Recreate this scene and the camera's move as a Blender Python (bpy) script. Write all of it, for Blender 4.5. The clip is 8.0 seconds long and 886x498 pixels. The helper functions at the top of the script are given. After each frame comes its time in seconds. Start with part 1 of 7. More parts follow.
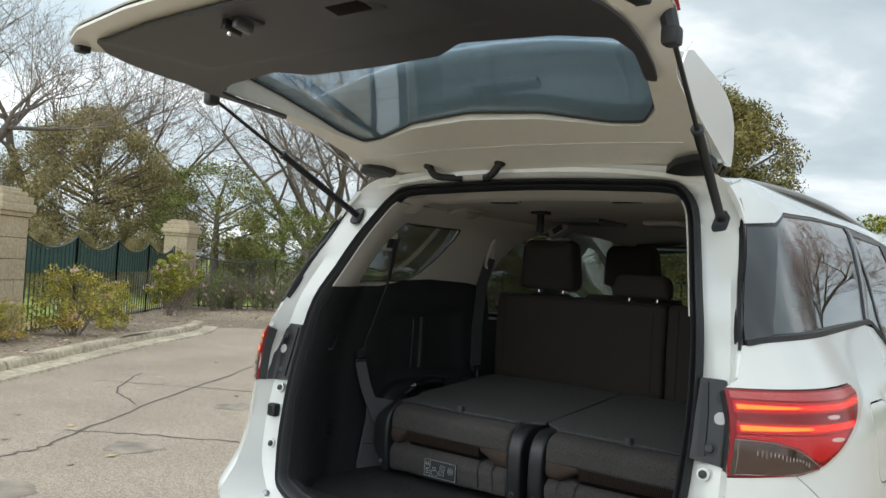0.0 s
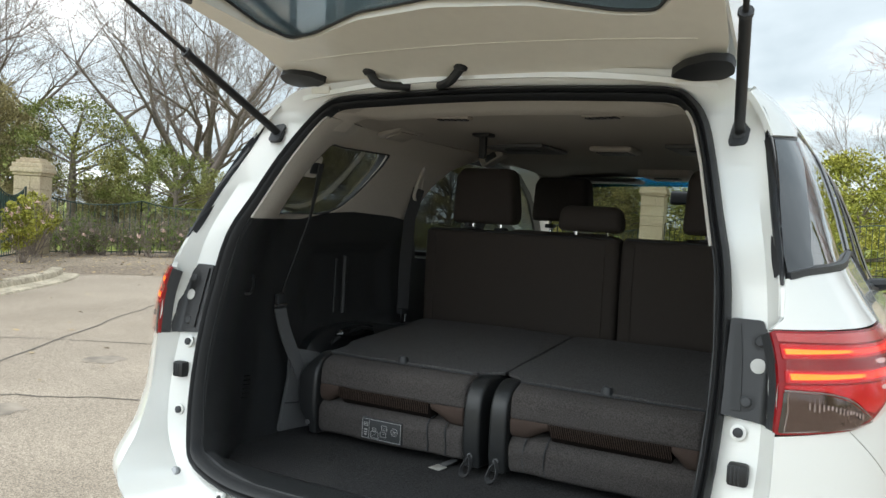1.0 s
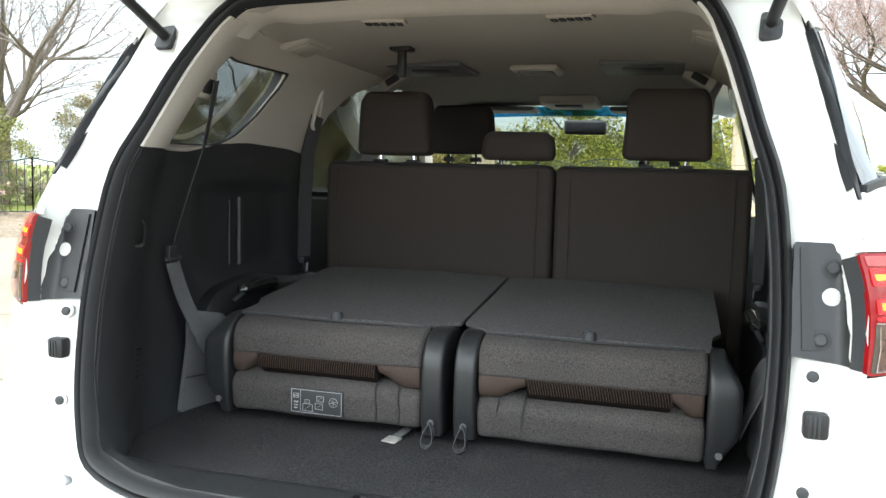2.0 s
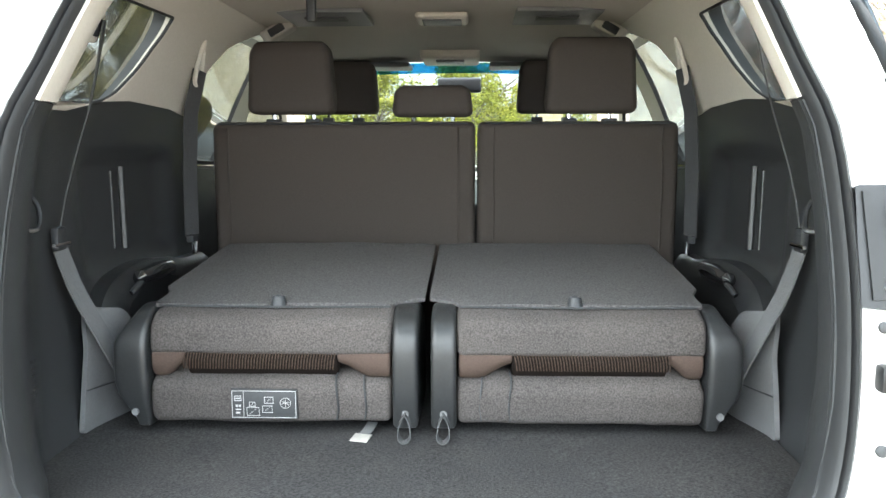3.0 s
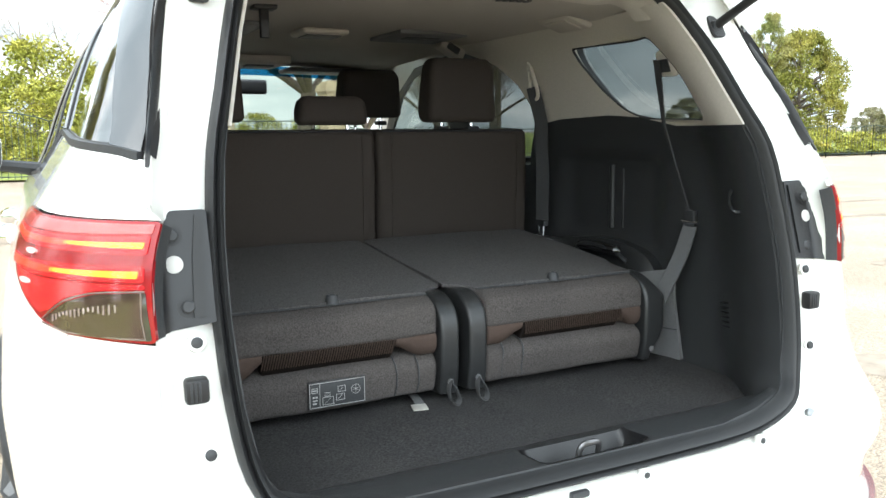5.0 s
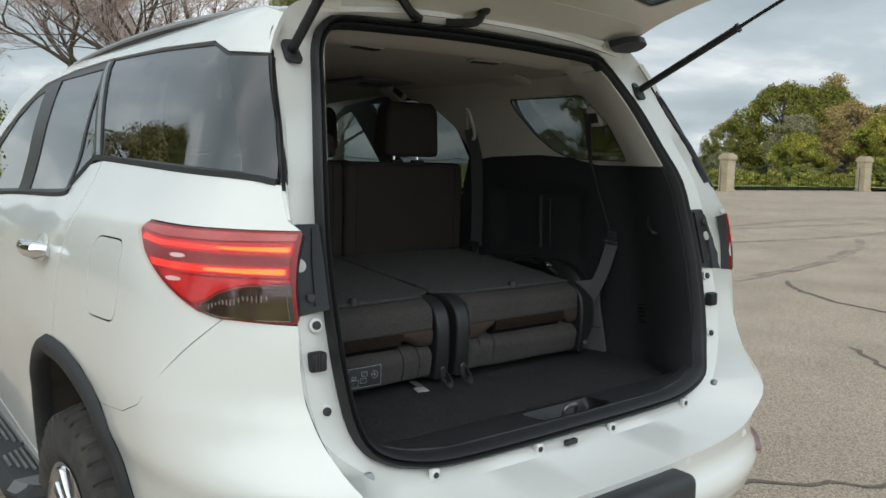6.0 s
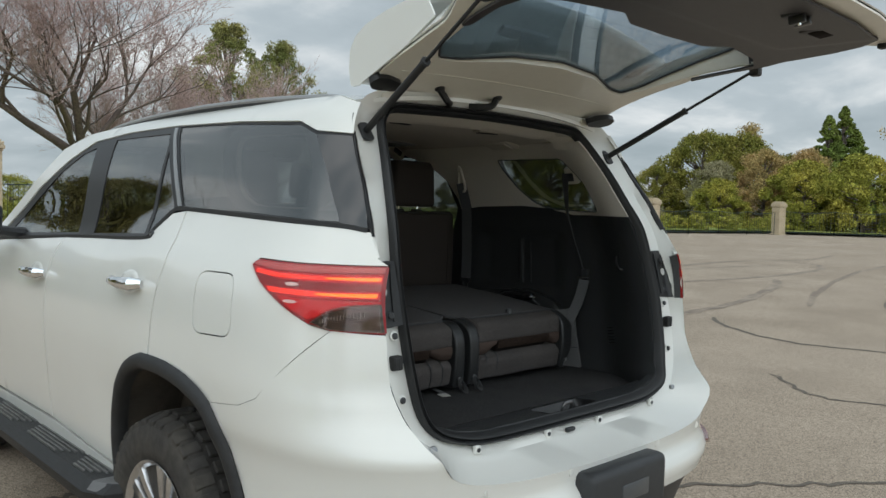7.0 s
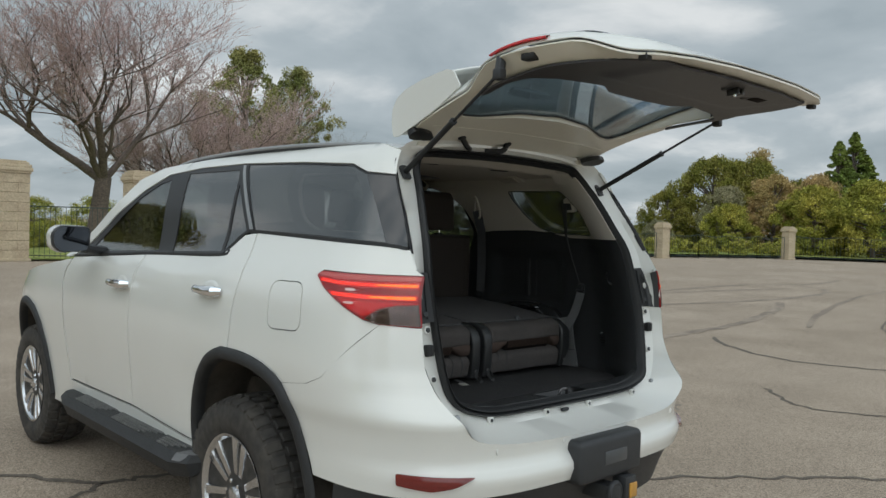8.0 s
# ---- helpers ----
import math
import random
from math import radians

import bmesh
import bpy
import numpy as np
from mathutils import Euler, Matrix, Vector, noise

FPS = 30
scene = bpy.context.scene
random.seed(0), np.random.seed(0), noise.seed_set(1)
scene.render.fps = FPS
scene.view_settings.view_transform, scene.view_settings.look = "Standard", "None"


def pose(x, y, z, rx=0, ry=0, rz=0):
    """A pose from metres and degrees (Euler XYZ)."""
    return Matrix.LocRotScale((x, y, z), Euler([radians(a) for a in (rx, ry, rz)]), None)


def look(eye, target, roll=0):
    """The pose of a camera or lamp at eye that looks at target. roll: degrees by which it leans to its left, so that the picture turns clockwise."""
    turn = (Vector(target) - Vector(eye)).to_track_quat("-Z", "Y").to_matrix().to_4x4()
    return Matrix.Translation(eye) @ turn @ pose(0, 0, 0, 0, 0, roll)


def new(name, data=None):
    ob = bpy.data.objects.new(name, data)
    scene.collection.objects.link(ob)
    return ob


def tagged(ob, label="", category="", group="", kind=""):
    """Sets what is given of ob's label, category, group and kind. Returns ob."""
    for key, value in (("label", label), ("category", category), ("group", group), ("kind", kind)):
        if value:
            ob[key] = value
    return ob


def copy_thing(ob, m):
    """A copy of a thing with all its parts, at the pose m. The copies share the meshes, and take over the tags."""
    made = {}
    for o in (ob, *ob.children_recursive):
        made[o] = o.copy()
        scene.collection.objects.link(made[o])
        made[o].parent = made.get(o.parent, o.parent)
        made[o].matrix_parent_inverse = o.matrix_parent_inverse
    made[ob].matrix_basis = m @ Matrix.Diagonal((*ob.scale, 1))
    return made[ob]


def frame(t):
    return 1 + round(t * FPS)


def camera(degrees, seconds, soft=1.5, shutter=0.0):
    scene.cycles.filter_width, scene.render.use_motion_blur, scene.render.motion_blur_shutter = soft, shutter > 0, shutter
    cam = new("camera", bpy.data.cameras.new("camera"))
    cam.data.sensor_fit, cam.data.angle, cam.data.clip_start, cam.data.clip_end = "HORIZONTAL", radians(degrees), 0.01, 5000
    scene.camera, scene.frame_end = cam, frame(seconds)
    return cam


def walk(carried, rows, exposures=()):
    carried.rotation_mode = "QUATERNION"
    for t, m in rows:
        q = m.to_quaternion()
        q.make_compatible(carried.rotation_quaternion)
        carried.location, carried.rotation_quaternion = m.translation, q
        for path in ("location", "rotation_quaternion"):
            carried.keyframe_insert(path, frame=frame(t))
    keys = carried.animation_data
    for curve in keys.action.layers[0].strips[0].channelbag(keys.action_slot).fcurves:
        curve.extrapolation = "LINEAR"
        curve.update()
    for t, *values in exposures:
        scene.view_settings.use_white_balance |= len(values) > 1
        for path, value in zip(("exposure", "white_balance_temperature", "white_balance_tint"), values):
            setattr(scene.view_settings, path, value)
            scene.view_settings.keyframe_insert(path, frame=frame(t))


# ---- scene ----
cam = camera(58.0, 8.0)
PATH = [
    (0, (1.205, -1.615, 1.507), (-0.019, -0.034, 1.562), 3.5),
    (0.5, (1.055, -1.514, 1.475), (-0.065, 0.142, 1.467), 3.8),
    (1, (0.831, -1.416, 1.458), (-0.122, 0.341, 1.389), 3.2),
    (1.5, (0.624, -1.318, 1.428), (-0.133, 0.529, 1.297), 2.3),
    (3, (0.086, -1.061, 1.373), (0.017, 0.921, 1.115), -0.1),
    (3.5, (-0.103, -1.041, 1.367), (0.1, 0.93, 1.09), -1.2),
    (4, (-0.309, -1.085, 1.377), (0.133, 0.846, 1.096), -1.3),
    (5.5, (-1.12, -1.212, 1.443), (-0.029, 0.442, 1.172), 0.4),
    (6, (-1.392, -1.304, 1.443), (-0.151, 0.249, 1.225), 1.1),
    (6.5, (-1.673, -1.4, 1.435), (-0.34, 0.083, 1.278), 1.2),
    (7, (-1.959, -1.544, 1.466), (-0.584, -0.095, 1.357), 1.4),
    (7.5, (-2.207, -1.773, 1.464), (-0.837, -0.318, 1.388), 1.6),
    (8, (-2.418, -1.975, 1.47), (-1.063, -0.504, 1.418), 1.7),
]

# exposure follows the clip: brighter while the dark boot fills the picture
EXPO = [(0.0, 0.4), (0.5, 0.45), (1.0, 0.72), (1.5, 1.25), (2.2, 2.1), (3.0, 3.05), (3.6, 3.08), (4.2, 2.72), (4.8, 2.05), (5.3, 1.3), (5.7, 0.58), (6.1, 0.05), (7.0, -0.08), (8.0, -0.25)]
walk(cam, [(t, look(eye, target, roll)) for t, eye, target, roll in PATH], EXPO)

# ---- sky and sun ----
SUN_EL, SUN_AZ = 46.0, 216.0
SUN_X, SUN_Y = math.sin(radians(SUN_AZ)), math.cos(radians(SUN_AZ))
world = bpy.data.worlds.new("overcast")
scene.world = world
world.use_nodes = True
wt = world.node_tree
wt.nodes.clear()


def wnode(kind, **kw):
    n = wt.nodes.new(kind)
    for k, v in kw.items():
        n.inputs[k].default_value = v
    return n


sky = wt.nodes.new("ShaderNodeTexSky")
sky.sky_type, sky.sun_disc = "NISHITA", False
sky.sun_elevation, sky.sun_rotation = radians(SUN_EL), radians(SUN_AZ)
coords = wt.nodes.new("ShaderNodeTexCoord")
split = wt.nodes.new("ShaderNodeSeparateXYZ")
wt.links.new(coords.outputs["Generated"], split.inputs[0])
lift_z = wt.nodes.new("ShaderNodeMath")
lift_z.operation = "MAXIMUM"
lift_z.inputs[1].default_value = 0.0
wt.links.new(split.outputs[2], lift_z.inputs[0])
add_z = wt.nodes.new("ShaderNodeMath")
add_z.inputs[1].default_value = 0.22
wt.links.new(lift_z.outputs[0], add_z.inputs[0])
flat = wt.nodes.new("ShaderNodeCombineXYZ")
for i in (0, 1):
    d = wt.nodes.new("ShaderNodeMath")
    d.operation = "DIVIDE"
    wt.links.new(split.outputs[i], d.inputs[0])
    wt.links.new(add_z.outputs[0], d.inputs[1])
    wt.links.new(d.outputs[0], flat.inputs[i])
cloud = wnode("ShaderNodeTexNoise", Scale=1.35, Detail=7.0, Roughness=0.52, Distortion=0.25)
wt.links.new(flat.outputs[0], cloud.inputs["Vector"])
tone = wt.nodes.new("ShaderNodeValToRGB")
tone.color_ramp.elements[0].position, tone.color_ramp.elements[0].color = 0.34, (0.42, 0.50, 0.545, 1)
tone.color_ramp.elements[1].position, tone.color_ramp.elements[1].color = 0.66, (0.98, 1.02, 1.03, 1)
mid = tone.color_ramp.elements.new(0.52)
mid.color = (0.575, 0.655, 0.70, 1)
wt.links.new(cloud.outputs[0], tone.inputs[0])
dome = wnode("ShaderNodeBackground", Strength=0.06)
wt.links.new(sky.outputs[0], dome.inputs[0])
# the clouds are brighter round the hidden sun
toward = wt.nodes.new("ShaderNodeVectorMath")
toward.operation = "DOT_PRODUCT"
toward.inputs[1].default_value = (SUN_X * math.cos(radians(SUN_EL)), SUN_Y * math.cos(radians(SUN_EL)), math.sin(radians(SUN_EL)))
wt.links.new(coords.outputs["Generated"], toward.inputs[0])
lift_s = wt.nodes.new("ShaderNodeMapRange")
lift_s.interpolation_type = "SMOOTHSTEP"
for i, q in ((1, -0.2), (2, 1.0), (3, 0.92), (4, 2.10)):
    lift_s.inputs[i].default_value = q
wt.links.new(toward.outputs["Value"], lift_s.inputs[0])
veil = wnode("ShaderNodeBackground")
wt.links.new(lift_s.outputs[0], veil.inputs["Strength"])
wt.links.new(tone.outputs[0], veil.inputs[0])
both = wnode("ShaderNodeMixShader", Fac=0.92)
wt.links.new(dome.outputs[0], both.inputs[1])
wt.links.new(veil.outputs[0], both.inputs[2])
wout = wt.nodes.new("ShaderNodeOutputWorld")
wt.links.new(both.outputs[0], wout.inputs[0])

sun = new("sun", bpy.data.lights.new("sun", "SUN"))
sun.data.energy, sun.data.angle, sun.data.color = 0.5, radians(60), (1.0, 0.94, 0.85)
sun.matrix_world = look((0, 0, 30), (-30 * SUN_X, -30 * SUN_Y, 30 - 30 * math.tan(radians(SUN_EL))))


# ---- materials ----
def mat(name, color, rough=0.5, metal=0.0, vary=0.12, fine=60.0, coarse=4.0, bump=0.0, bump_scale=120.0, coat=0.0, second=None, detail=6.0, island=0.0, spec=0.5):
    """A surface with two scales of colour change, a fine relief, and an optional second colour in large patches."""
    m = bpy.data.materials.new(name)
    m.use_nodes = True
    nt = m.node_tree
    b = nt.nodes["Principled BSDF"]
    tc = nt.nodes.new("ShaderNodeTexCoord")

    def noisy(scale, det):
        n = nt.nodes.new("ShaderNodeTexNoise")
        n.inputs["Scale"].default_value, n.inputs["Detail"].default_value = scale, det
        nt.links.new(tc.outputs["Object"], n.inputs["Vector"])
        return n.outputs[0]

    big, small = noisy(coarse, 4.0), noisy(fine, detail)
    ramp = nt.nodes.new("ShaderNodeMix")
    ramp.data_type = "RGBA"
    ramp.inputs[6].default_value = (*color, 1)
    ramp.inputs[7].default_value = (*(second or color), 1)
    fac = nt.nodes.new("ShaderNodeMapRange")
    fac.inputs[1].default_value, fac.inputs[2].default_value = 0.42, 0.62
    nt.links.new(big, fac.inputs[0])
    nt.links.new(fac.outputs[0], ramp.inputs[0])
    shade = nt.nodes.new("ShaderNodeMapRange")
    shade.inputs[1].default_value, shade.inputs[2].default_value = 0.3, 0.7
    shade.inputs[3].default_value, shade.inputs[4].default_value = 1 - vary, 1 + vary
    nt.links.new(small, shade.inputs[0])
    mul = nt.nodes.new("ShaderNodeMix")
    mul.data_type, mul.blend_type = "RGBA", "MULTIPLY"
    mul.inputs[0].default_value = 1.0
    nt.links.new(ramp.outputs[2], mul.inputs[6])
    nt.links.new(shade.outputs[0], mul.inputs[7])
    last = mul.outputs[2]
    if island:
        geo = nt.nodes.new("ShaderNodeNewGeometry")
        hue = nt.nodes.new("ShaderNodeHueSaturation")
        rng = nt.nodes.new("ShaderNodeMapRange")
        rng.inputs[3].default_value, rng.inputs[4].default_value = 1 - island, 1 + island
        nt.links.new(geo.outputs["Random Per Island"], rng.inputs[0])
        nt.links.new(rng.outputs[0], hue.inputs["Value"])
        nt.links.new(last, hue.inputs["Color"])
        last = hue.outputs[0]
    nt.links.new(last, b.inputs["Base Color"])
    b.inputs["Roughness"].default_value = rough
    b.inputs["Metallic"].default_value = metal
    b.inputs["Coat Weight"].default_value = coat
    b.inputs["Coat Roughness"].default_value = 0.04
    b.inputs["Specular IOR Level"].default_value = spec
    if bump:
        bp = nt.nodes.new("ShaderNodeBump")
        bp.inputs["Strength"].default_value, bp.inputs["Distance"].default_value = bump, 0.004
        nt.links.new(noisy(bump_scale, 5.0), bp.inputs["Height"])
        nt.links.new(bp.outputs[0], b.inputs["Normal"])
    return m


def glass(name, tint, strength=1.0, gloss=(1, 1, 1), rough=0.0, most=0.95):
    """A pane: clear body of that tint, with the gloss of glass on top."""
    m = bpy.data.materials.new(name)
    m.use_nodes = True
    nt = m.node_tree
    nt.nodes.clear()
    t, g, fr, mx, o = (nt.nodes.new("ShaderNode" + k) for k in ("BsdfTransparent", "BsdfGlossy", "LayerWeight", "MixShader", "OutputMaterial"))
    t.inputs[0].default_value = (*tint, 1)
    g.inputs[0].default_value = (*gloss, 1)
    g.inputs["Roughness"].default_value = rough
    power, span = nt.nodes.new("ShaderNodeMath"), nt.nodes.new("ShaderNodeMapRange")
    power.operation = "POWER"
    power.inputs[1].default_value = 4.0
    span.inputs[3].default_value, span.inputs[4].default_value = 0.045 * strength, most
    nt.links.new(fr.outputs["Facing"], power.inputs[0])
    nt.links.new(power.outputs[0], span.inputs[0])
    nt.links.new(span.outputs[0], mx.inputs[0])
    nt.links.new(t.outputs[0], mx.inputs[1])
    nt.links.new(g.outputs[0], mx.inputs[2])
    nt.links.new(mx.outputs[0], o.inputs[0])
    return m


def glow(name, color, power):
    m = bpy.data.materials.new(name)
    m.use_nodes = True
    b = m.node_tree.nodes["Principled BSDF"]
    b.inputs["Base Color"].default_value = (*color, 1)
    b.inputs["Emission Color"].default_value = (*color, 1)
    b.inputs["Emission Strength"].default_value = power
    b.inputs["Roughness"].default_value = 0.15
    return m


PAINT = mat("white_paint", (0.78, 0.782, 0.745), 0.25, vary=0.01, fine=900, coarse=1.5, coat=0.9, second=(0.765, 0.767, 0.73))
GATE_PAINT = mat("inner_white_paint", (0.72, 0.685, 0.595), 0.35, vary=0.02, fine=40, coat=0.3)
BLACK_GLOSS = mat("black_gloss", (0.012, 0.012, 0.013), 0.06, vary=0.05, coat=1.0)
PILLAR = mat("satin_black_pillar", (0.014, 0.014, 0.015), 0.32, vary=0.08, fine=200, spec=0.35)
GARNISH = mat("brushed_chrome_garnish", (0.55, 0.58, 0.62), 0.14, 1.0, vary=0.04, fine=90)
DOOR_EDGE = mat("grey_door_frame_edge", (0.30, 0.31, 0.32), 0.4, 0.3, vary=0.06)
SATIN = mat("satin_black_plastic", (0.010, 0.010, 0.011), 0.30, vary=0.1, fine=300, bump=0.15, bump_scale=900)
PLASTIC = mat("dark_plastic", (0.030, 0.032, 0.035), 0.5, vary=0.12, fine=300, bump=0.25, bump_scale=900)
FLARE = mat("weathered_black_plastic", (0.021, 0.022, 0.0235), 0.6, vary=0.2, fine=25, bump=0.25, bump_scale=700)
RUBBER = mat("black_rubber", (0.012, 0.0125, 0.0135), 0.5, vary=0.1, fine=80)
TRIM_GREY = mat("grey_trim_plastic", (0.135, 0.137, 0.14), 0.5, vary=0.08, fine=200, bump=0.2, bump_scale=800)
TRIM_DARK = mat("charcoal_trim_plastic", (0.029, 0.0305, 0.032), 0.40, vary=0.14, fine=260, bump=0.3, bump_scale=900)
TRIM_BEIGE = mat("beige_pillar_trim", (0.56, 0.52, 0.46), 0.55, vary=0.04, fine=150, bump=0.1, bump_scale=700)
LINING = mat("beige_roof_lining", (0.46, 0.425, 0.375), 0.9, vary=0.08, fine=500, bump=0.3, bump_scale=900)
GATE_TRIM = mat("gate_lining_plastic", (0.045, 0.042, 0.043), 0.5, vary=0.08, fine=120, bump=0.2, bump_scale=700)
CARPET = mat("boot_carpet", (0.046, 0.0455, 0.0465), 0.95, vary=0.5, fine=240, coarse=9, bump=0.8, bump_scale=700, second=(0.052, 0.051, 0.051), spec=0.1)
SEAT_TOP = mat("charcoal_seat_cloth", (0.106, 0.102, 0.102), 0.92, vary=0.46, fine=290, bump=0.8, bump_scale=700, spec=0.15)
SEAT_CLOTH = mat("grey_brown_seat_cloth", (0.074, 0.067, 0.0645), 0.92, vary=0.42, fine=330, bump=0.8, bump_scale=600, second=(0.085, 0.0765, 0.073), spec=0.15)
SEAT_PAD = mat("brown_seat_pad", (0.066, 0.046, 0.038), 0.85, vary=0.12, fine=300, bump=0.3, bump_scale=900, spec=0.2)
BELLOWS = mat("dark_brown_bellows", (0.052, 0.036, 0.029), 0.85, vary=0.3, fine=200, spec=0.12)
# near-black colour that paints the shade inside gaps and holes
RECESS_SHADE = mat("brown_recess_shade", (0.012, 0.009, 0.008), 0.9, vary=0.2, spec=0.1)
SEAT_BACK = mat("brown_black_seat_back", (0.053, 0.044, 0.0385), 0.85, vary=0.1, fine=400, bump=0.3, bump_scale=1200, spec=0.25)
BRACKET = mat("grey_black_hinge_plastic", (0.020, 0.021, 0.022), 0.33, vary=0.12, fine=200, bump=0.15, bump_scale=800)
DARK_BELT = mat("black_belt_webbing", (0.045, 0.046, 0.048), 0.75, vary=0.2, fine=600, bump=0.3)
CHROME = mat("chrome", (0.85, 0.86, 0.88), 0.06, 1.0, vary=0.01)
MIRROR = mat("dark_mirror", (0.07, 0.075, 0.085), 0.03, 1.0, vary=0.01)
ALLOY = mat("silver_alloy", (0.62, 0.63, 0.65), 0.25, 1.0, vary=0.04, coat=0.4)
LINER = mat("dusty_arch_liner", (0.085, 0.070, 0.055), 0.9, vary=0.35, fine=12, coarse=3, bump=0.5, bump_scale=60, second=(0.05, 0.044, 0.038))
TYRE = mat("tyre_rubber", (0.040, 0.037, 0.034), 0.85, vary=0.3, fine=30, coarse=8, bump=0.4, bump_scale=200, second=(0.06, 0.054, 0.046))
# lighter charcoal that paints the reflection on the tow bar cover
COVER_GLEAM = mat("charcoal_cover_gleam", (0.075, 0.08, 0.085), 0.28, vary=0.08, fine=200)
RAIL = mat("grey_roof_rail", (0.34, 0.345, 0.35), 0.35, 0.4, vary=0.05)
STEP_RIB = mat("scuffed_step_rib", (0.12, 0.12, 0.118), 0.5, vary=0.3, fine=30)
STEEL = mat("grey_steel", (0.35, 0.36, 0.37), 0.4, 0.9, vary=0.1)
BELT = mat("grey_belt_webbing", (0.112, 0.1144, 0.1176), 0.8, vary=0.2, fine=600, bump=0.3)
CLEAR = glass("clear_glass", (0.68, 0.71, 0.67))
TINT_BAND = glass("blue_shade_band", (0.12, 0.42, 0.62))
TINTED = glass("privacy_glass", (0.40, 0.42, 0.415), 3.2)
SIDE_GLASS = glass("tinted_side_glass", (0.42, 0.45, 0.44), 1.6)
GATE_GLASS = glass("tailgate_glass", (0.62, 0.70, 0.76), 2.0)
LABEL_INK = mat("pale_grey_print", (0.42, 0.42, 0.41), 0.6, vary=0.08)
WHITE = mat("white_label", (0.55, 0.55, 0.53), 0.6, vary=0.05)


# ---- building helpers ----
from mathutils.geometry import delaunay_2d_cdt


def table(pts, width=0.0, lo=None, hi=None):
    """A smooth curve through (a, b) pairs."""
    a = np.array([p[0] for p in pts], float)
    b = np.array([p[1] for p in pts], float)
    g = np.linspace(a[0] - 0.3, a[-1] + 0.3, 900)
    v = np.interp(g, a, b)
    if width:
        n = max(1, int(width / (g[1] - g[0])))
        k = np.exp(-0.5 * (np.arange(-3 * n, 3 * n + 1) / n) ** 2)
        v = np.convolve(np.pad(v, 3 * n, mode="edge"), k / k.sum(), "valid")
    return lambda q: np.interp(q, g, v)


def ease(a, b, q):
    k = np.clip((q - a) / (b - a), 0, 1)
    return k * k * (3 - 2 * k)


def rounded(pts, r, n=5):
    """A closed outline with its corners rounded by about r."""
    out, m = [], len(pts)
    for i in range(m):
        p0, p, p1 = (np.array(pts[j % m], float) for j in (i - 1, i, i + 1))
        rr = r[i] if isinstance(r, (list, tuple)) else r
        d0, d1 = p0 - p, p1 - p
        l0, l1 = np.linalg.norm(d0), np.linalg.norm(d1)
        q = min(rr, 0.45 * l0, 0.45 * l1)
        if q < 1e-4:
            out.append(tuple(p))
            continue
        a, b = p + d0 / l0 * q, p + d1 / l1 * q
        for k in range(n + 1):
            s = k / n
            out.append(tuple((1 - s) ** 2 * a + 2 * s * (1 - s) * p + s * s * b))
    return out


def inside(poly, q):
    poly = np.asarray(poly, float)
    x, y = q[:, 0], q[:, 1]
    hit = np.zeros(len(q), bool)
    for (x0, y0), (x1, y1) in zip(poly, np.roll(poly, -1, axis=0)):
        c = (y0 > y) != (y1 > y)
        if c.any():
            hit ^= c & (x < (x1 - x0) * (y - y0) / (y1 - y0 + 1e-12) + x0)
    return hit


def fine_loop(pts, step):
    out = []
    for p, q in zip(pts, list(pts[1:]) + [pts[0]]):
        n = max(1, int(math.ceil(math.dist(p, q) / step)))
        out += [(p[0] + (q[0] - p[0]) * k / n, p[1] + (q[1] - p[1]) * k / n) for k in range(n)]
    return out


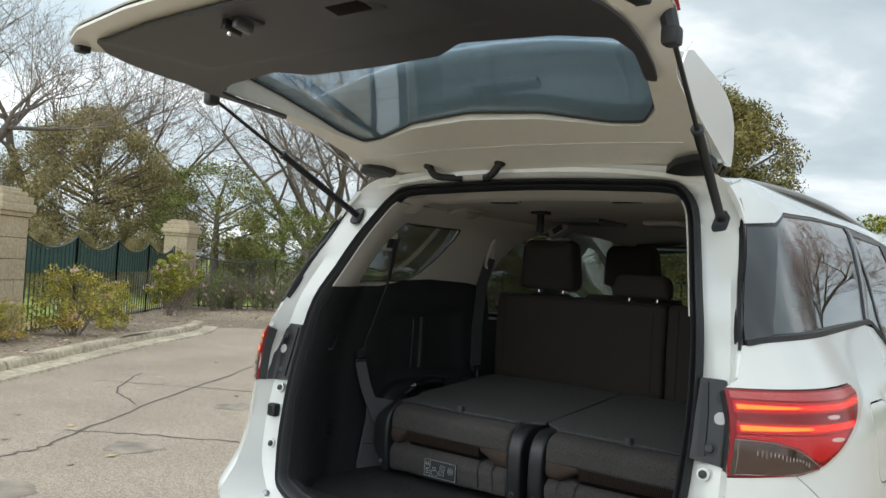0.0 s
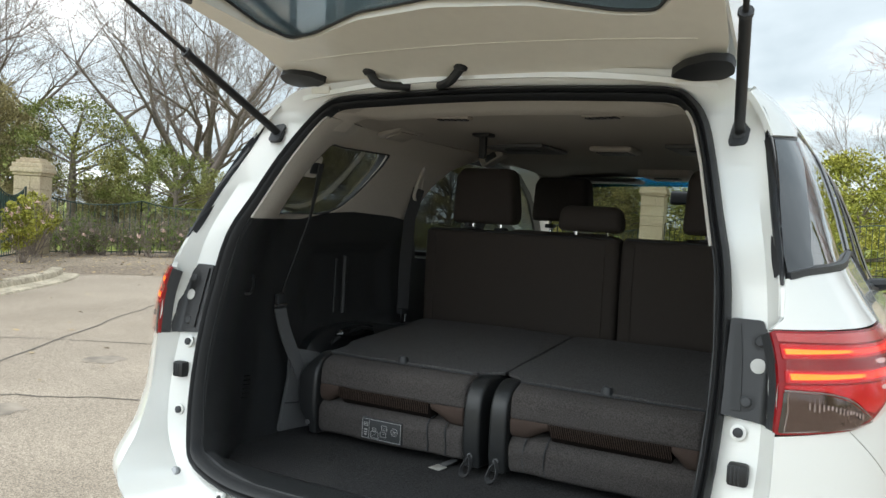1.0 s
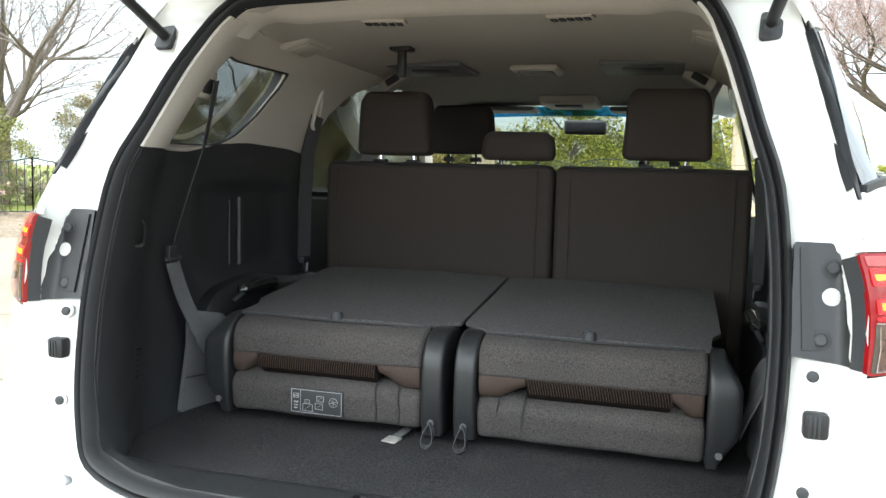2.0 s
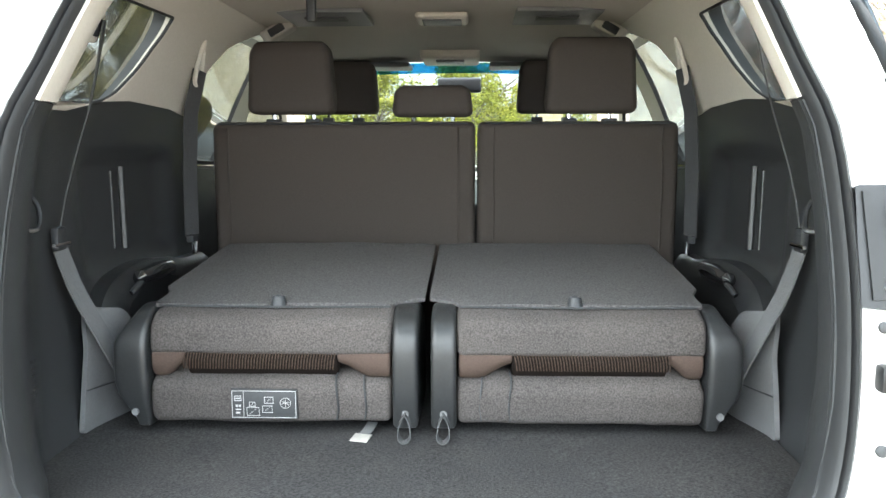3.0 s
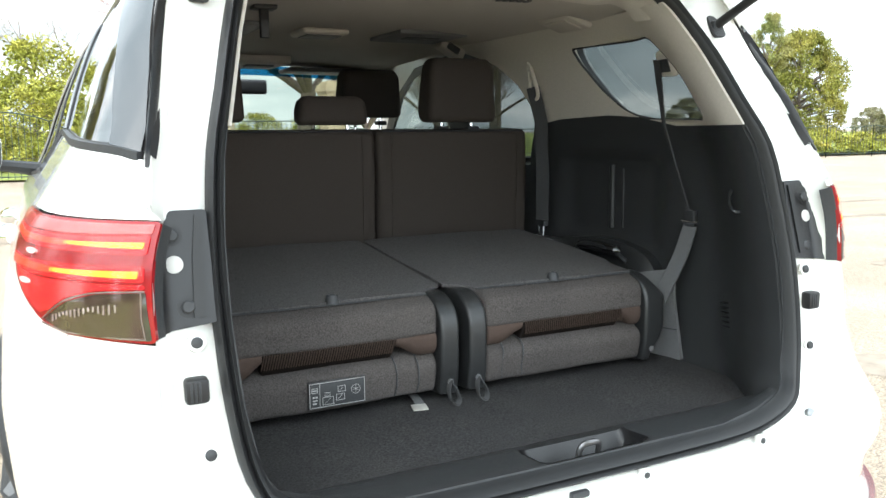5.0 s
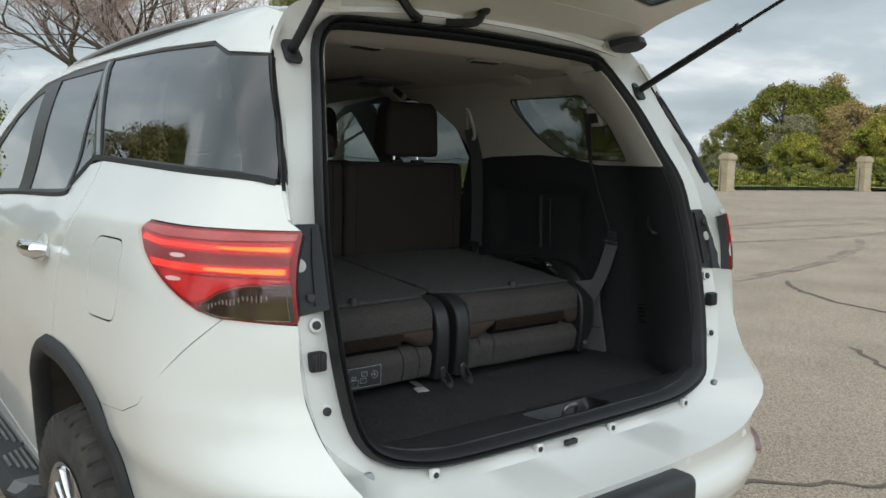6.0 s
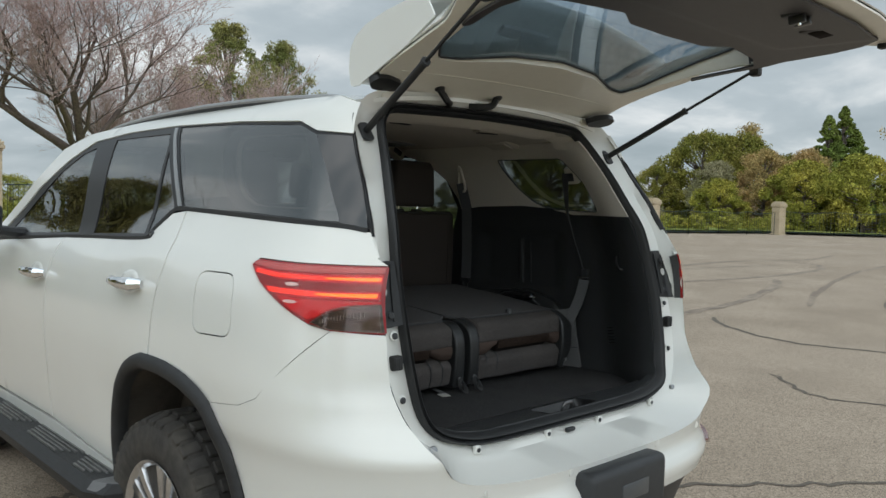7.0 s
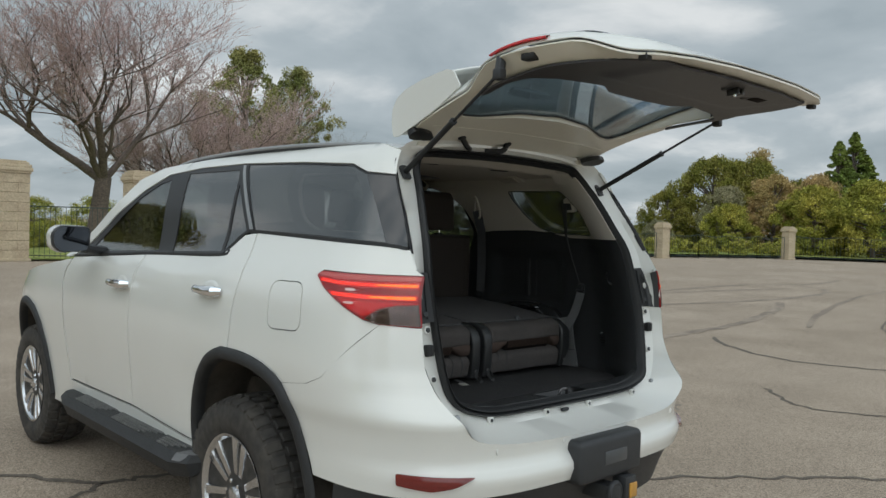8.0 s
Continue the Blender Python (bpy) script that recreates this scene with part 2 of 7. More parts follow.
def sheet(outline, lift, step=0.05, thick=0.0, holes=(), flip=False, bm=None):
    """A curved panel: a flat outline with holes, meshed evenly and lifted into space, with a thickness."""
    loops = [fine_loop(outline, step)] + [fine_loop(h, step) for h in holes]
    verts, edges = [], []
    for lp in loops:
        k = len(verts)
        verts += lp
        edges += [(k + i, k + (i + 1) % len(lp)) for i in range(len(lp))]
    bnd = np.array(verts)
    lo, hi = bnd.min(0), bnd.max(0)
    gx, gy = np.meshgrid(np.arange(lo[0] + step / 2, hi[0], step), np.arange(lo[1] + step / 2, hi[1], step * 0.87))
    gx[1::2] += step / 2
    g = np.stack([gx.ravel(), gy.ravel()], 1)
    ok = inside(loops[0], g)
    for h in loops[1:]:
        ok &= ~inside(h, g)
    g = g[ok]
    if len(g):
        near = np.array([np.min(np.sum((bnd - p) ** 2, 1)) for p in g])
        g = g[near > (0.5 * step) ** 2]
    allv = [Vector(v) for v in verts] + [Vector(p) for p in g.tolist()]
    v2, _, f2, _, _, _ = delaunay_2d_cdt(allv, edges, [], 0, 1e-6)
    v2 = np.array([tuple(v) for v in v2])
    f2 = np.array([f for f in f2 if len(f) == 3])
    c = v2[f2].mean(1)
    ok = inside(loops[0], c)
    for h in loops[1:]:
        ok &= ~inside(h, c)
    f2 = f2[ok]
    p = np.array([lift(float(a), float(b)) for a, b in v2], float)
    if flip:
        f2 = f2[:, ::-1]
    tri = p[f2]
    fn = np.cross(tri[:, 1] - tri[:, 0], tri[:, 2] - tri[:, 0])
    vn = np.zeros_like(p)
    for k in range(3):
        np.add.at(vn, f2[:, k], fn)
    vn /= np.linalg.norm(vn, axis=1, keepdims=True) + 1e-12
    bm = bm or bmesh.new()
    top = [bm.verts.new(q) for q in p.tolist()]
    for f in f2.tolist():
        bm.faces.new([top[i] for i in f])
    if thick:
        low = [bm.verts.new(q) for q in (p - vn * thick).tolist()]
        count = {}
        for f in f2.tolist():
            bm.faces.new([low[i] for i in reversed(f)])
            for a, b in ((f[0], f[1]), (f[1], f[2]), (f[2], f[0])):
                count[(a, b)] = 1
        for a, b in count:
            if (b, a) not in count:
                bm.faces.new((top[b], top[a], low[a], low[b]))
    for v in [v for v in bm.verts if not v.link_faces]:
        bm.verts.remove(v)
    return bm


def loft(rings, closed=False, caps=False, bm=None):
    """A skin over rows of points, all of one length."""
    bm = bm or bmesh.new()
    rows = [[bm.verts.new(tuple(q)) for q in r] for r in rings]
    n = len(rows[0])
    for a, b in zip(rows, rows[1:]):
        for i in range(n if closed else n - 1):
            j = (i + 1) % n
            bm.faces.new((a[i], a[j], b[j], b[i]))
    if caps:
        bm.faces.new(rows[0][::-1])
        bm.faces.new(rows[-1])
    return bm


def spline(pts, per=8, closed=False):
    """A smooth run of points through the given ones."""
    p = [np.array(q, float) for q in pts]
    n, out = len(p), []
    for i in range(n if closed else n - 1):
        a = p[i - 1] if closed or i else 2 * p[0] - p[1]
        b, c = p[i], p[(i + 1) % n]
        d = p[(i + 2) % n] if closed or i + 2 < n else 2 * p[-1] - p[-2]
        for k in range(per):
            t = k / per
            out.append(0.5 * (2 * b + (c - a) * t + (2 * a - 5 * b + 4 * c - d) * t * t + (3 * b - a - 3 * c + d) * t ** 3))
    if not closed:
        out.append(p[-1])
    return out


def tube(pts, r, n=8, closed=False, bm=None):
    """A round bar along the points; r a number or one per point."""
    p = [Vector(q) for q in pts]
    rings, side = [], None
    for i, q in enumerate(p):
        d = (p[(i + 1) % len(p)] - p[i - 1]) if closed else (p[min(i + 1, len(p) - 1)] - p[max(i - 1, 0)])
        d.normalize()
        if side is None:
            side = d.orthogonal().normalized()
        side = (side - d * side.dot(d)).normalized()
        up = d.cross(side)
        rr = r[i] if isinstance(r, (list, tuple)) else r
        rings.append([q + (side * math.cos(2 * math.pi * k / n) + up * math.sin(2 * math.pi * k / n)) * rr for k in range(n)])
    if closed:
        rings.append(rings[0])
    return loft(rings, True, not closed, bm)


def strap(pts, width, thick, across=(1, 0, 0), bm=None):
    """A flat band along the points; width a number or one per point."""
    p = [Vector(q) for q in pts]
    rings = []
    for i, q in enumerate(p):
        d = (p[min(i + 1, len(p) - 1)] - p[max(i - 1, 0)]).normalized()
        a = Vector(across)
        a = (a - d * a.dot(d)).normalized()
        nrm = d.cross(a)
        wd = width[i] if isinstance(width, (list, tuple)) else width
        rings.append([q + a * sx * wd / 2 + nrm * sy * thick / 2 for sx, sy in ((-1, -1), (1, -1), (1, 1), (-1, 1))])
    return loft(rings, True, True, bm)


def box(lo, hi, r=0.0, seg=2, bm=None):
    """A block between two corners, with rounded edges."""
    new_bm = bmesh.new()
    bmesh.ops.create_cube(new_bm, size=1.0)
    for v in new_bm.verts:
        v.co = [lo[i] + (v.co[i] + 0.5) * (hi[i] - lo[i]) for i in range(3)]
    if r:
        bmesh.ops.bevel(new_bm, geom=list(new_bm.edges), offset=r, segments=seg, affect="EDGES", profile=0.5)
    if bm is None:
        return new_bm
    return join(bm, new_bm)


def join(bm, other):
    me = bpy.data.meshes.new("tmp")
    other.to_mesh(me)
    other.free()
    bm.from_mesh(me)
    bpy.data.meshes.remove(me)
    return bm


def turned(profile, n=24, bm=None, sweep=2 * math.pi):
    """A body turned about the x axis, from (x, radius) pairs."""
    rings = [[(x, r * math.cos(sweep * k / n), r * math.sin(sweep * k / n)) for k in range(n)] for x, r in profile]
    return loft(rings, True, True, bm)


def moved(bm, m):
    bm.transform(m)
    return bm


def mesh_of(name, bm, material, angle=38):
    me = bpy.data.meshes.new(name)
    bm.normal_update()
    bm.to_mesh(me)
    bm.free()
    me.materials.append(material)
    me.polygons.foreach_set("use_smooth", [True] * len(me.polygons))
    me.set_sharp_from_angle(angle=radians(angle))
    return me


def root_of(ob):
    while ob.parent:
        ob = ob.parent
    return ob


def part(name, bm, material, parent, label="", angle=38):
    """One mesh, given in the world's metres, as a part of a thing."""
    base = root_of(parent)
    bm.transform(Matrix.Translation(-base.location))
    ob = new(name, mesh_of(name, bm, material, angle))
    ob.parent = parent
    return tagged(ob, label)


def thing(name, at, label, category, group="", kind=""):
    ob = new(name)
    ob.location = at
    ob.empty_display_size = 0.1
    return tagged(ob, label, category, group, kind)


def single(name, bm, material, label, category, group="", kind="", angle=38):
    ob = new(name, mesh_of(name, bm, material, angle))
    return tagged(ob, label, category, group, kind)


# ---- the car's surfaces (y forward from the boot opening, z up) ----
P_REAR = table([(0.25, 0.80), (0.36, 0.855), (0.55, 0.862), (0.70, 0.873), (0.80, 0.889), (0.848, 0.906), (0.87, 0.908), (0.97, 0.918), (1.10, 0.906), (1.20, 0.892), (1.25, 0.877), (1.30, 0.852), (1.36, 0.81), (1.43, 0.768), (1.50, 0.7465), (1.565, 0.7235), (1.63, 0.697), (1.70, 0.665), (1.76, 0.620), (1.80, 0.54)], 0.016)
P_FRONT = table([(0.25, 0.80), (0.36, 0.855), (0.55, 0.875), (0.70, 0.890), (0.85, 0.905), (0.97, 0.912), (1.10, 0.905), (1.20, 0.885), (1.25, 0.86), (1.29, 0.83), (1.33, 0.805), (1.43, 0.768), (1.50, 0.7465), (1.565, 0.7235), (1.63, 0.697), (1.70, 0.665), (1.76, 0.620), (1.80, 0.54)], 0.016)
Y_BACK = table([(0.40, -0.16), (0.50, -0.20), (0.60, -0.252), (0.655, -0.272), (0.68, -0.264), (0.70, -0.238), (0.74, -0.239), (0.80, -0.251), (0.845, -0.264), (0.856, -0.256), (0.87, -0.236), (0.93, -0.17), (1.00, -0.135), (1.15, -0.122), (1.31, -0.123), (1.40, -0.11), (1.50, -0.06), (1.60, -0.01), (1.70, 0.05), (1.80, 0.10)], 0.008)
Y_NOSE = table([(0.3, 4.35), (0.5, 4.48), (0.75, 4.52), (0.95, 4.48), (1.05, 4.35), (1.15, 4.1), (1.3, 3.9)], 0.03)
FLANGE = table([(0.72, -0.09), (0.80, -0.075), (0.95, -0.01), (1.05, 0.0), (1.17, 0.03), (1.40, 0.09), (1.60, 0.20), (1.72, 0.28), (1.80, 0.30)], 0.01)
N_BACK = 3.4


def half(z, y):
    k = ease(0.9, 1.5, y)
    return P_REAR(z) * (1 - k) + P_FRONT(z) * k


def wid(y, z):
    """Half the car's width at y, z."""
    w = half(z, y)
    if y < 0.5:
        w *= max(0.0, 1 - min(1.0, (0.5 - y) / (0.5 - Y_BACK(z))) ** N_BACK) ** (1 / N_BACK)
    if y > 3.3:
        w *= max(0.0, 1 - min(1.0, (y - 3.3) / (Y_NOSE(z) - 3.3)) ** 2.8) ** (1 / 2.8)
    return float(w)


def y_at(x, z):
    """Where the tail's skin stands at x, z."""
    q = min(1.0, x / half(z, 0.3))
    return float(0.5 - (0.5 - Y_BACK(z)) * (1 - q ** N_BACK) ** (1 / N_BACK))


def side_lift(s, proud=0.0):
    return lambda y, z: (s * (wid(y, z) + proud), y, z)


def tail_lift(a, z):
    """Round the tail: a in radians from the left flank (0) over the rear to the right flank."""
    c, q = math.cos(a), abs(math.sin(a))
    r = 1 / (abs(c) ** N_BACK + q ** N_BACK) ** (1 / N_BACK)
    return (-half(z, 0.3) * c * r, 0.5 - (0.5 - Y_BACK(z)) * q * r, z)


def tail_angle(x, z):
    y = y_at(abs(x), z)
    a = math.atan2((0.5 - y) / (0.5 - Y_BACK(z)), abs(x) / half(z, 0.3))
    return a if x <= 0 else math.pi - a


def inset(poly, d):
    """The outline moved inwards by d."""
    p = np.array(poly, float)
    area = 0.5 * np.sum(p[:, 0] * np.roll(p[:, 1], -1) - np.roll(p[:, 0], -1) * p[:, 1])
    s = 1 if area > 0 else -1
    out = []
    for i in range(len(p)):
        e0, e1 = p[i] - p[i - 1], p[(i + 1) % len(p)] - p[i]
        n0, n1 = np.array([-e0[1], e0[0]]), np.array([-e1[1], e1[0]])
        n0, n1 = n0 / (np.linalg.norm(n0) + 1e-9), n1 / (np.linalg.norm(n1) + 1e-9)
        b = n0 + n1
        b /= max(0.35, np.dot(b, b) / 2)
        out.append(tuple(p[i] + s * d * b))
    return out


car = thing("suv", (0, 0, 0), "white seven-seat off-road wagon with its tailgate raised, parked on asphalt", "car")

# outlines on the flank, as (y, z)
REAR_ARCH = [(1.245, 0.42), (1.25, 0.62), (1.20, 0.78), (1.08, 0.915), (0.96, 0.968), (0.886, 0.976), (0.76, 0.975), (0.62, 0.955), (0.489, 0.902), (0.41, 0.78), (0.345, 0.58), (0.32, 0.42)]
FRONT_ARCH = [(y + 2.743 - 0.01, z - 0.02) for y, z in [(1.20, 0.42), (1.20, 0.62), (1.15, 0.78), (1.06, 0.90), (0.94, 0.968), (0.80, 0.968), (0.68, 0.93), (0.58, 0.85), (0.49, 0.70), (0.44, 0.55), (0.42, 0.42)]]
DOOR_CURVE = [(0.93, 1.43), (0.885, 1.33), (0.868, 1.24), (0.885, 1.12), (0.886, 0.976)]
FRONT_DOOR = [(1.91, 0.555), (2.82, 0.545), (2.86, 0.80), (2.895, 1.14), (2.84, 1.245), (1.91, 1.30)]
REAR_DOOR = [(1.252, 0.52), (1.91, 0.555), (1.91, 1.30), (1.15, 1.327), (1.09, 1.36), (1.02, 1.42)] + DOOR_CURVE + REAR_ARCH[4:0:-1]
LAMP = [(-0.012, 1.310), (0.20, 1.3095), (0.345, 1.312), (0.364, 1.296), (0.30, 1.257), (0.11, 1.163), (0.06, 1.150), (-0.028, 1.143)]
QUARTER = DOOR_CURVE[::-1] + [(0.135, 1.405), (0.052, 1.395), (0.012, 1.33)] + LAMP[0:7] + [(0.15, 1.06), (0.25, 0.958), (0.33, 0.925), (0.489, 0.902)] + REAR_ARCH[7:5:-1]
SILL = [(1.25, 0.36), (2.86, 0.36), (2.83, 0.535), (1.91, 0.545), (1.256, 0.51)]
FENDER = [(2.865, 0.36), (2.83, 0.54), (2.87, 0.80), (2.905, 1.14), (2.86, 1.235), (3.0, 1.215), (3.4, 1.16), (3.9, 1.08), (4.2, 1.0), (4.40, 0.9), (4.44, 0.7), (4.40, 0.45), (3.98, 0.40)] + FRONT_ARCH + [(3.18, 0.36)]
ROOF_BAND = [(0.205, 1.655), (0.33, 1.667), (0.43, 1.70), (0.80, 1.722), (1.28, 1.735), (1.70, 1.73), (2.02, 1.705), (2.25, 1.625), (2.50, 1.50), (2.84, 1.262), (2.98, 1.245), (2.62, 1.52), (2.38, 1.68), (2.15, 1.745), (1.70, 1.775), (1.25, 1.785), (0.80, 1.785), (0.35, 1.775), (0.24, 1.745)]
WINDOWS = [(2.835, 1.252), (1.91, 1.305), (1.152, 1.333), (1.095, 1.365), (1.024, 1.426), (0.93, 1.437), (0.50, 1.425), (0.135, 1.411), (0.053, 1.40), (0.125, 1.52), (0.203, 1.652), (0.33, 1.664), (0.43, 1.697), (0.80, 1.719), (1.28, 1.732), (1.70, 1.727), (2.02, 1.702), (2.25, 1.622), (2.50, 1.497)]
G_FRONT = [(2.70, 1.285), (1.815, 1.322), (1.98, 1.675), (2.10, 1.655), (2.28, 1.58), (2.48, 1.45)]
G_REAR = [(1.655, 1.325), (1.17, 1.345), (1.265, 1.66), (1.30, 1.705), (1.80, 1.703)]
G_VENT = [(1.145, 1.347), (1.10, 1.378), (1.035, 1.437), (1.24, 1.64)]
G_QUARTER = [(0.972, 1.442), (0.50, 1.431), (0.142, 1.4165), (0.236, 1.55), (0.330, 1.655), (0.436, 1.6915), (0.80, 1.7135), (1.243, 1.727)]
G_TAIL = [(0.138, 1.415), (0.064, 1.404), (0.130, 1.53), (0.203, 1.647), (0.325, 1.656), (0.232, 1.55)]
FUEL = rounded([(0.632, 1.262), (0.418, 1.267), (0.385, 1.095), (0.61, 1.083)], 0.05)

for s, hand in ((-1, "left"), (1, "right")):
    f = s < 0
    lift = side_lift(s)
    part("front_door", sheet(inset(FRONT_DOOR, 0.0035), lift, 0.045, 0.012, flip=f), PAINT, car)
    rear = part("rear_door", sheet(inset(REAR_DOOR, 0.0035), lift, 0.045, 0.012, flip=f), PAINT, car)
    q = part("quarter_panel", sheet(inset(QUARTER, 0.0025), lift, 0.035, 0.012, holes=[FUEL], flip=f), PAINT, car)
    part("fuel_flap", sheet(inset(FUEL, 0.004), lift, 0.03, 0.012, flip=f), PAINT, q)
    part("sill_panel", sheet(SILL, lift, 0.06, 0.012, flip=f), PAINT, car)
    part("front_wing", sheet(inset(FENDER, 0.0025), lift, 0.05, 0.012, flip=f), PAINT, car)
    part("roof_side", sheet(ROOF_BAND, side_lift(s, 0.001), 0.03, 0.012, flip=f), PAINT, car)
    # windows: dark surround, panes, belt moulding
    surround = part("window_surround", sheet(WINDOWS, side_lift(s, -0.004), 0.03, 0.014, holes=[G_FRONT, G_REAR, G_VENT, G_QUARTER], flip=f), PILLAR, car, "satin black window pillars")
    edge = [(1.262, 1.726), (1.285, 1.728), (1.005, 1.442), (0.982, 1.444)]
    part("door_frame_edge", sheet(edge, side_lift(s, 0.001), 0.03, 0.004, flip=f), DOOR_EDGE, surround, "grey edge of the rear door frame")
    for g, m, nm in ((G_FRONT, SIDE_GLASS, "pane"), (G_REAR, TINTED, "pane"), (G_VENT, TINTED, "pane"), (G_QUARTER, TINTED, "pane")):
        pn = part(nm, sheet(inset(g, -0.004), side_lift(s, -0.007), 0.05, 0.004, flip=f), m, surround)
        pn.visible_shadow = False
    part("rear_corner_panel", sheet(G_TAIL, side_lift(s, 0.001), 0.04, 0.006, flip=f), BLACK_GLOSS, surround)
    BELT_LINE = [(2.84, 1.252), (1.91, 1.303), (1.152, 1.33), (1.095, 1.362), (1.024, 1.423), (0.93, 1.434), (0.50, 1.422), (0.150, 1.4085), (0.062, 1.398)]
    bl = spline([(y, z, 0) for y, z in BELT_LINE], 6)
    part("belt_moulding", strap([lift(p[0], p[1]) for p in bl], 0.012, 0.010, (0, 0, 1)), PLASTIC, surround, "matt black moulding under the side glass")
    # wheel arch flares
    for arch, name in ((REAR_ARCH, "rear_arch_flare"), (FRONT_ARCH, "front_arch_flare")):
        sm = [(p[0], p[1]) for p in spline([(y, z, 0) for y, z in arch], 9)]
        cy = 0.80 if arch is REAR_ARCH else 3.62
        rings = []
        for y, z in sm:
            d = np.array([cy - y, 0.42 - z])
            d /= np.linalg.norm(d)
            r = []
            for k, pr in ((-0.003, 0.003), (0.003, 0.013), (0.014, 0.019), (0.028, 0.021), (0.042, 0.016), (0.049, 0.002), (0.048, -0.03)):
                yy, zz = y + d[0] * k, max(0.36, z + d[1] * k)
                r.append((s * (wid(y, z) + pr), yy, zz))
            rings.append(r if f else r[::-1])
        part(name, loft(rings), FLARE, car, "matt black wheel arch flare", 62)
        rings = []
        for y, z in sm:
            d = np.array([cy - y, 0.42 - z])
            d /= np.linalg.norm(d)
            r = [(s * (wid(y, z) + pr), y + d[0] * k, max(0.36, z + d[1] * k)) for k, pr in ((0.047, -0.028), (0.040, -0.08), (0.052, -0.14), (0.035, -0.20), (0.04, -0.27))]
            rings.append(r if f else r[::-1])
        part("arch_liner", loft(rings), LINER, car, "dusty brown wheel arch liner")

# front end, bonnet, roof, underside
def nose_lift(a, z):
    c, q = math.cos(a), abs(math.sin(a))
    r = 1 / (abs(c) ** 2.8 + q ** 2.8) ** (1 / 2.8)
    return (half(z, 4.0) * c * r, 3.3 + (Y_NOSE(z) - 3.3) * q * r, z)


part("front_bumper", sheet([(0.75, 0.42), (math.pi - 0.75, 0.42), (math.pi - 0.75, 0.92), (0.75, 0.92)], nose_lift, 0.08, 0.01), PAINT, car)


def bonnet_lift(x, y):
    edge = np.interp(y, [2.86, 3.4, 3.9, 4.2, 4.42], [1.235, 1.16, 1.08, 1.0, 0.92])
    w = max(0.15, wid(y, edge))
    return (x * w, y, edge + 0.05 * (1 - abs(x) ** 2.5))


part("bonnet", sheet([(-1, 2.95), (1, 2.95), (1, 4.40), (-1, 4.40)], bonnet_lift, 0.09, 0.01), PAINT, car)


def roof_z(x, y):
    zc = np.interp(y, [0.22, 0.5, 0.9, 1.5, 2.0, 2.4], [1.805, 1.815, 1.822, 1.828, 1.806, 1.745])
    ze = np.interp(y, [0.24, 0.35, 0.8, 1.25, 1.7, 2.15, 2.4], [1.748, 1.776, 1.786, 1.786, 1.776, 1.746, 1.68])
    return ze + (zc - ze) * (1 - abs(x) ** 2.4)


def roof_lift(x, y):
    ze = np.interp(y, [0.24, 0.35, 0.8, 1.25, 1.7, 2.15, 2.4], [1.748, 1.776, 1.786, 1.786, 1.776, 1.746, 1.68])
    return (x * wid(y, ze), y, roof_z(x, y))


part("roof_panel", sheet([(-1, 0.265), (1, 0.265), (1, 2.40), (-1, 2.40)], roof_lift, 0.08, 0.012), PAINT, car)


def screen_lift(x, v):
    w = 0.60 + 0.14 * v
    return (x * w, 2.40 + 0.55 * v + 0.12 * (1 - x * x), 1.745 - 0.50 * v - 0.03 * x * x)


sc = part("windscreen", sheet([(-1, 0), (1, 0), (1, 1), (-1, 1)], screen_lift, 0.12, 0.005), CLEAR, car)
sc.visible_shadow = False
band = part("tint_band", sheet([(-0.92, 0.02), (0.92, 0.02), (0.92, 0.10), (-0.92, 0.10)], lambda x, v: tuple(np.array(screen_lift(x, v)) + np.array((0, -0.008, -0.004))), 0.10, 0.002), TINT_BAND, sc, "blue sunshade band along the top of the windscreen")
band.visible_shadow = False
part("underbody", box((-0.72, 0.0, 0.36), (0.72, 4.2, 0.45), 0.02), PLASTIC, car)
for s in (-1, 1):
    part("inner_wing", sheet([(0.2, 0.36), (1.3, 0.36), (1.3, 0.80), (0.2, 0.80)], lambda y, z: (s * 0.64, y, z), 0.2, 0.02), LINER, car)
    part("inner_wing", sheet([(3.0, 0.36), (4.2, 0.36), (4.2, 1.0), (3.0, 1.0)], lambda y, z: (s * 0.62, y, z), 0.2, 0.02), LINER, car)
    # roof rail
    rp = spline([(s * 0.56, 0.36, 1.763), (s * 0.562, 0.46, 1.780), (s * 0.57, 0.9, 1.799), (s * 0.572, 1.4, 1.800), (s * 0.565, 1.95, 1.780), (s * 0.55, 2.25, 1.742)], 6)
    rail = part("roof_rail", tube(rp, 0.010, 8), RAIL, car, "grey roof rail on a black base")
    part("rail_base", tube([(x, y, z - 0.010) for x, y, z in rp], 0.009, 6), PLASTIC, rail)

# ---- boot opening: rings of stations from the top centre down to the sill centre ----
A_HALF = [(0.0, 1.778), (0.15, 1.776), (0.27, 1.772), (0.42, 1.765), (0.472, 1.742), (0.510, 1.69), (0.542, 1.60), (0.570, 1.50), (0.598, 1.40), (0.611, 1.27), (0.613, 1.15), (0.605, 1.02), (0.585, 0.915), (0.545, 0.86), (0.46, 0.830), (0.36, 0.818), (0.18, 0.815), (0.0, 0.815)]
C_HALF = [(0.0, 1.812), (0.15, 1.811), (0.27, 1.808), (0.46, 1.795), (0.56, 1.772), (0.622, 1.70), (0.648, 1.60), (0.668, 1.50), (0.688, 1.40), (0.701, 1.29), (0.705, 1.146), (0.703, 1.02), (0.680, 0.91), (0.648, 0.845), (0.590, 0.786), (0.44, 0.764), (0.18, 0.757), (0.0, 0.755)]


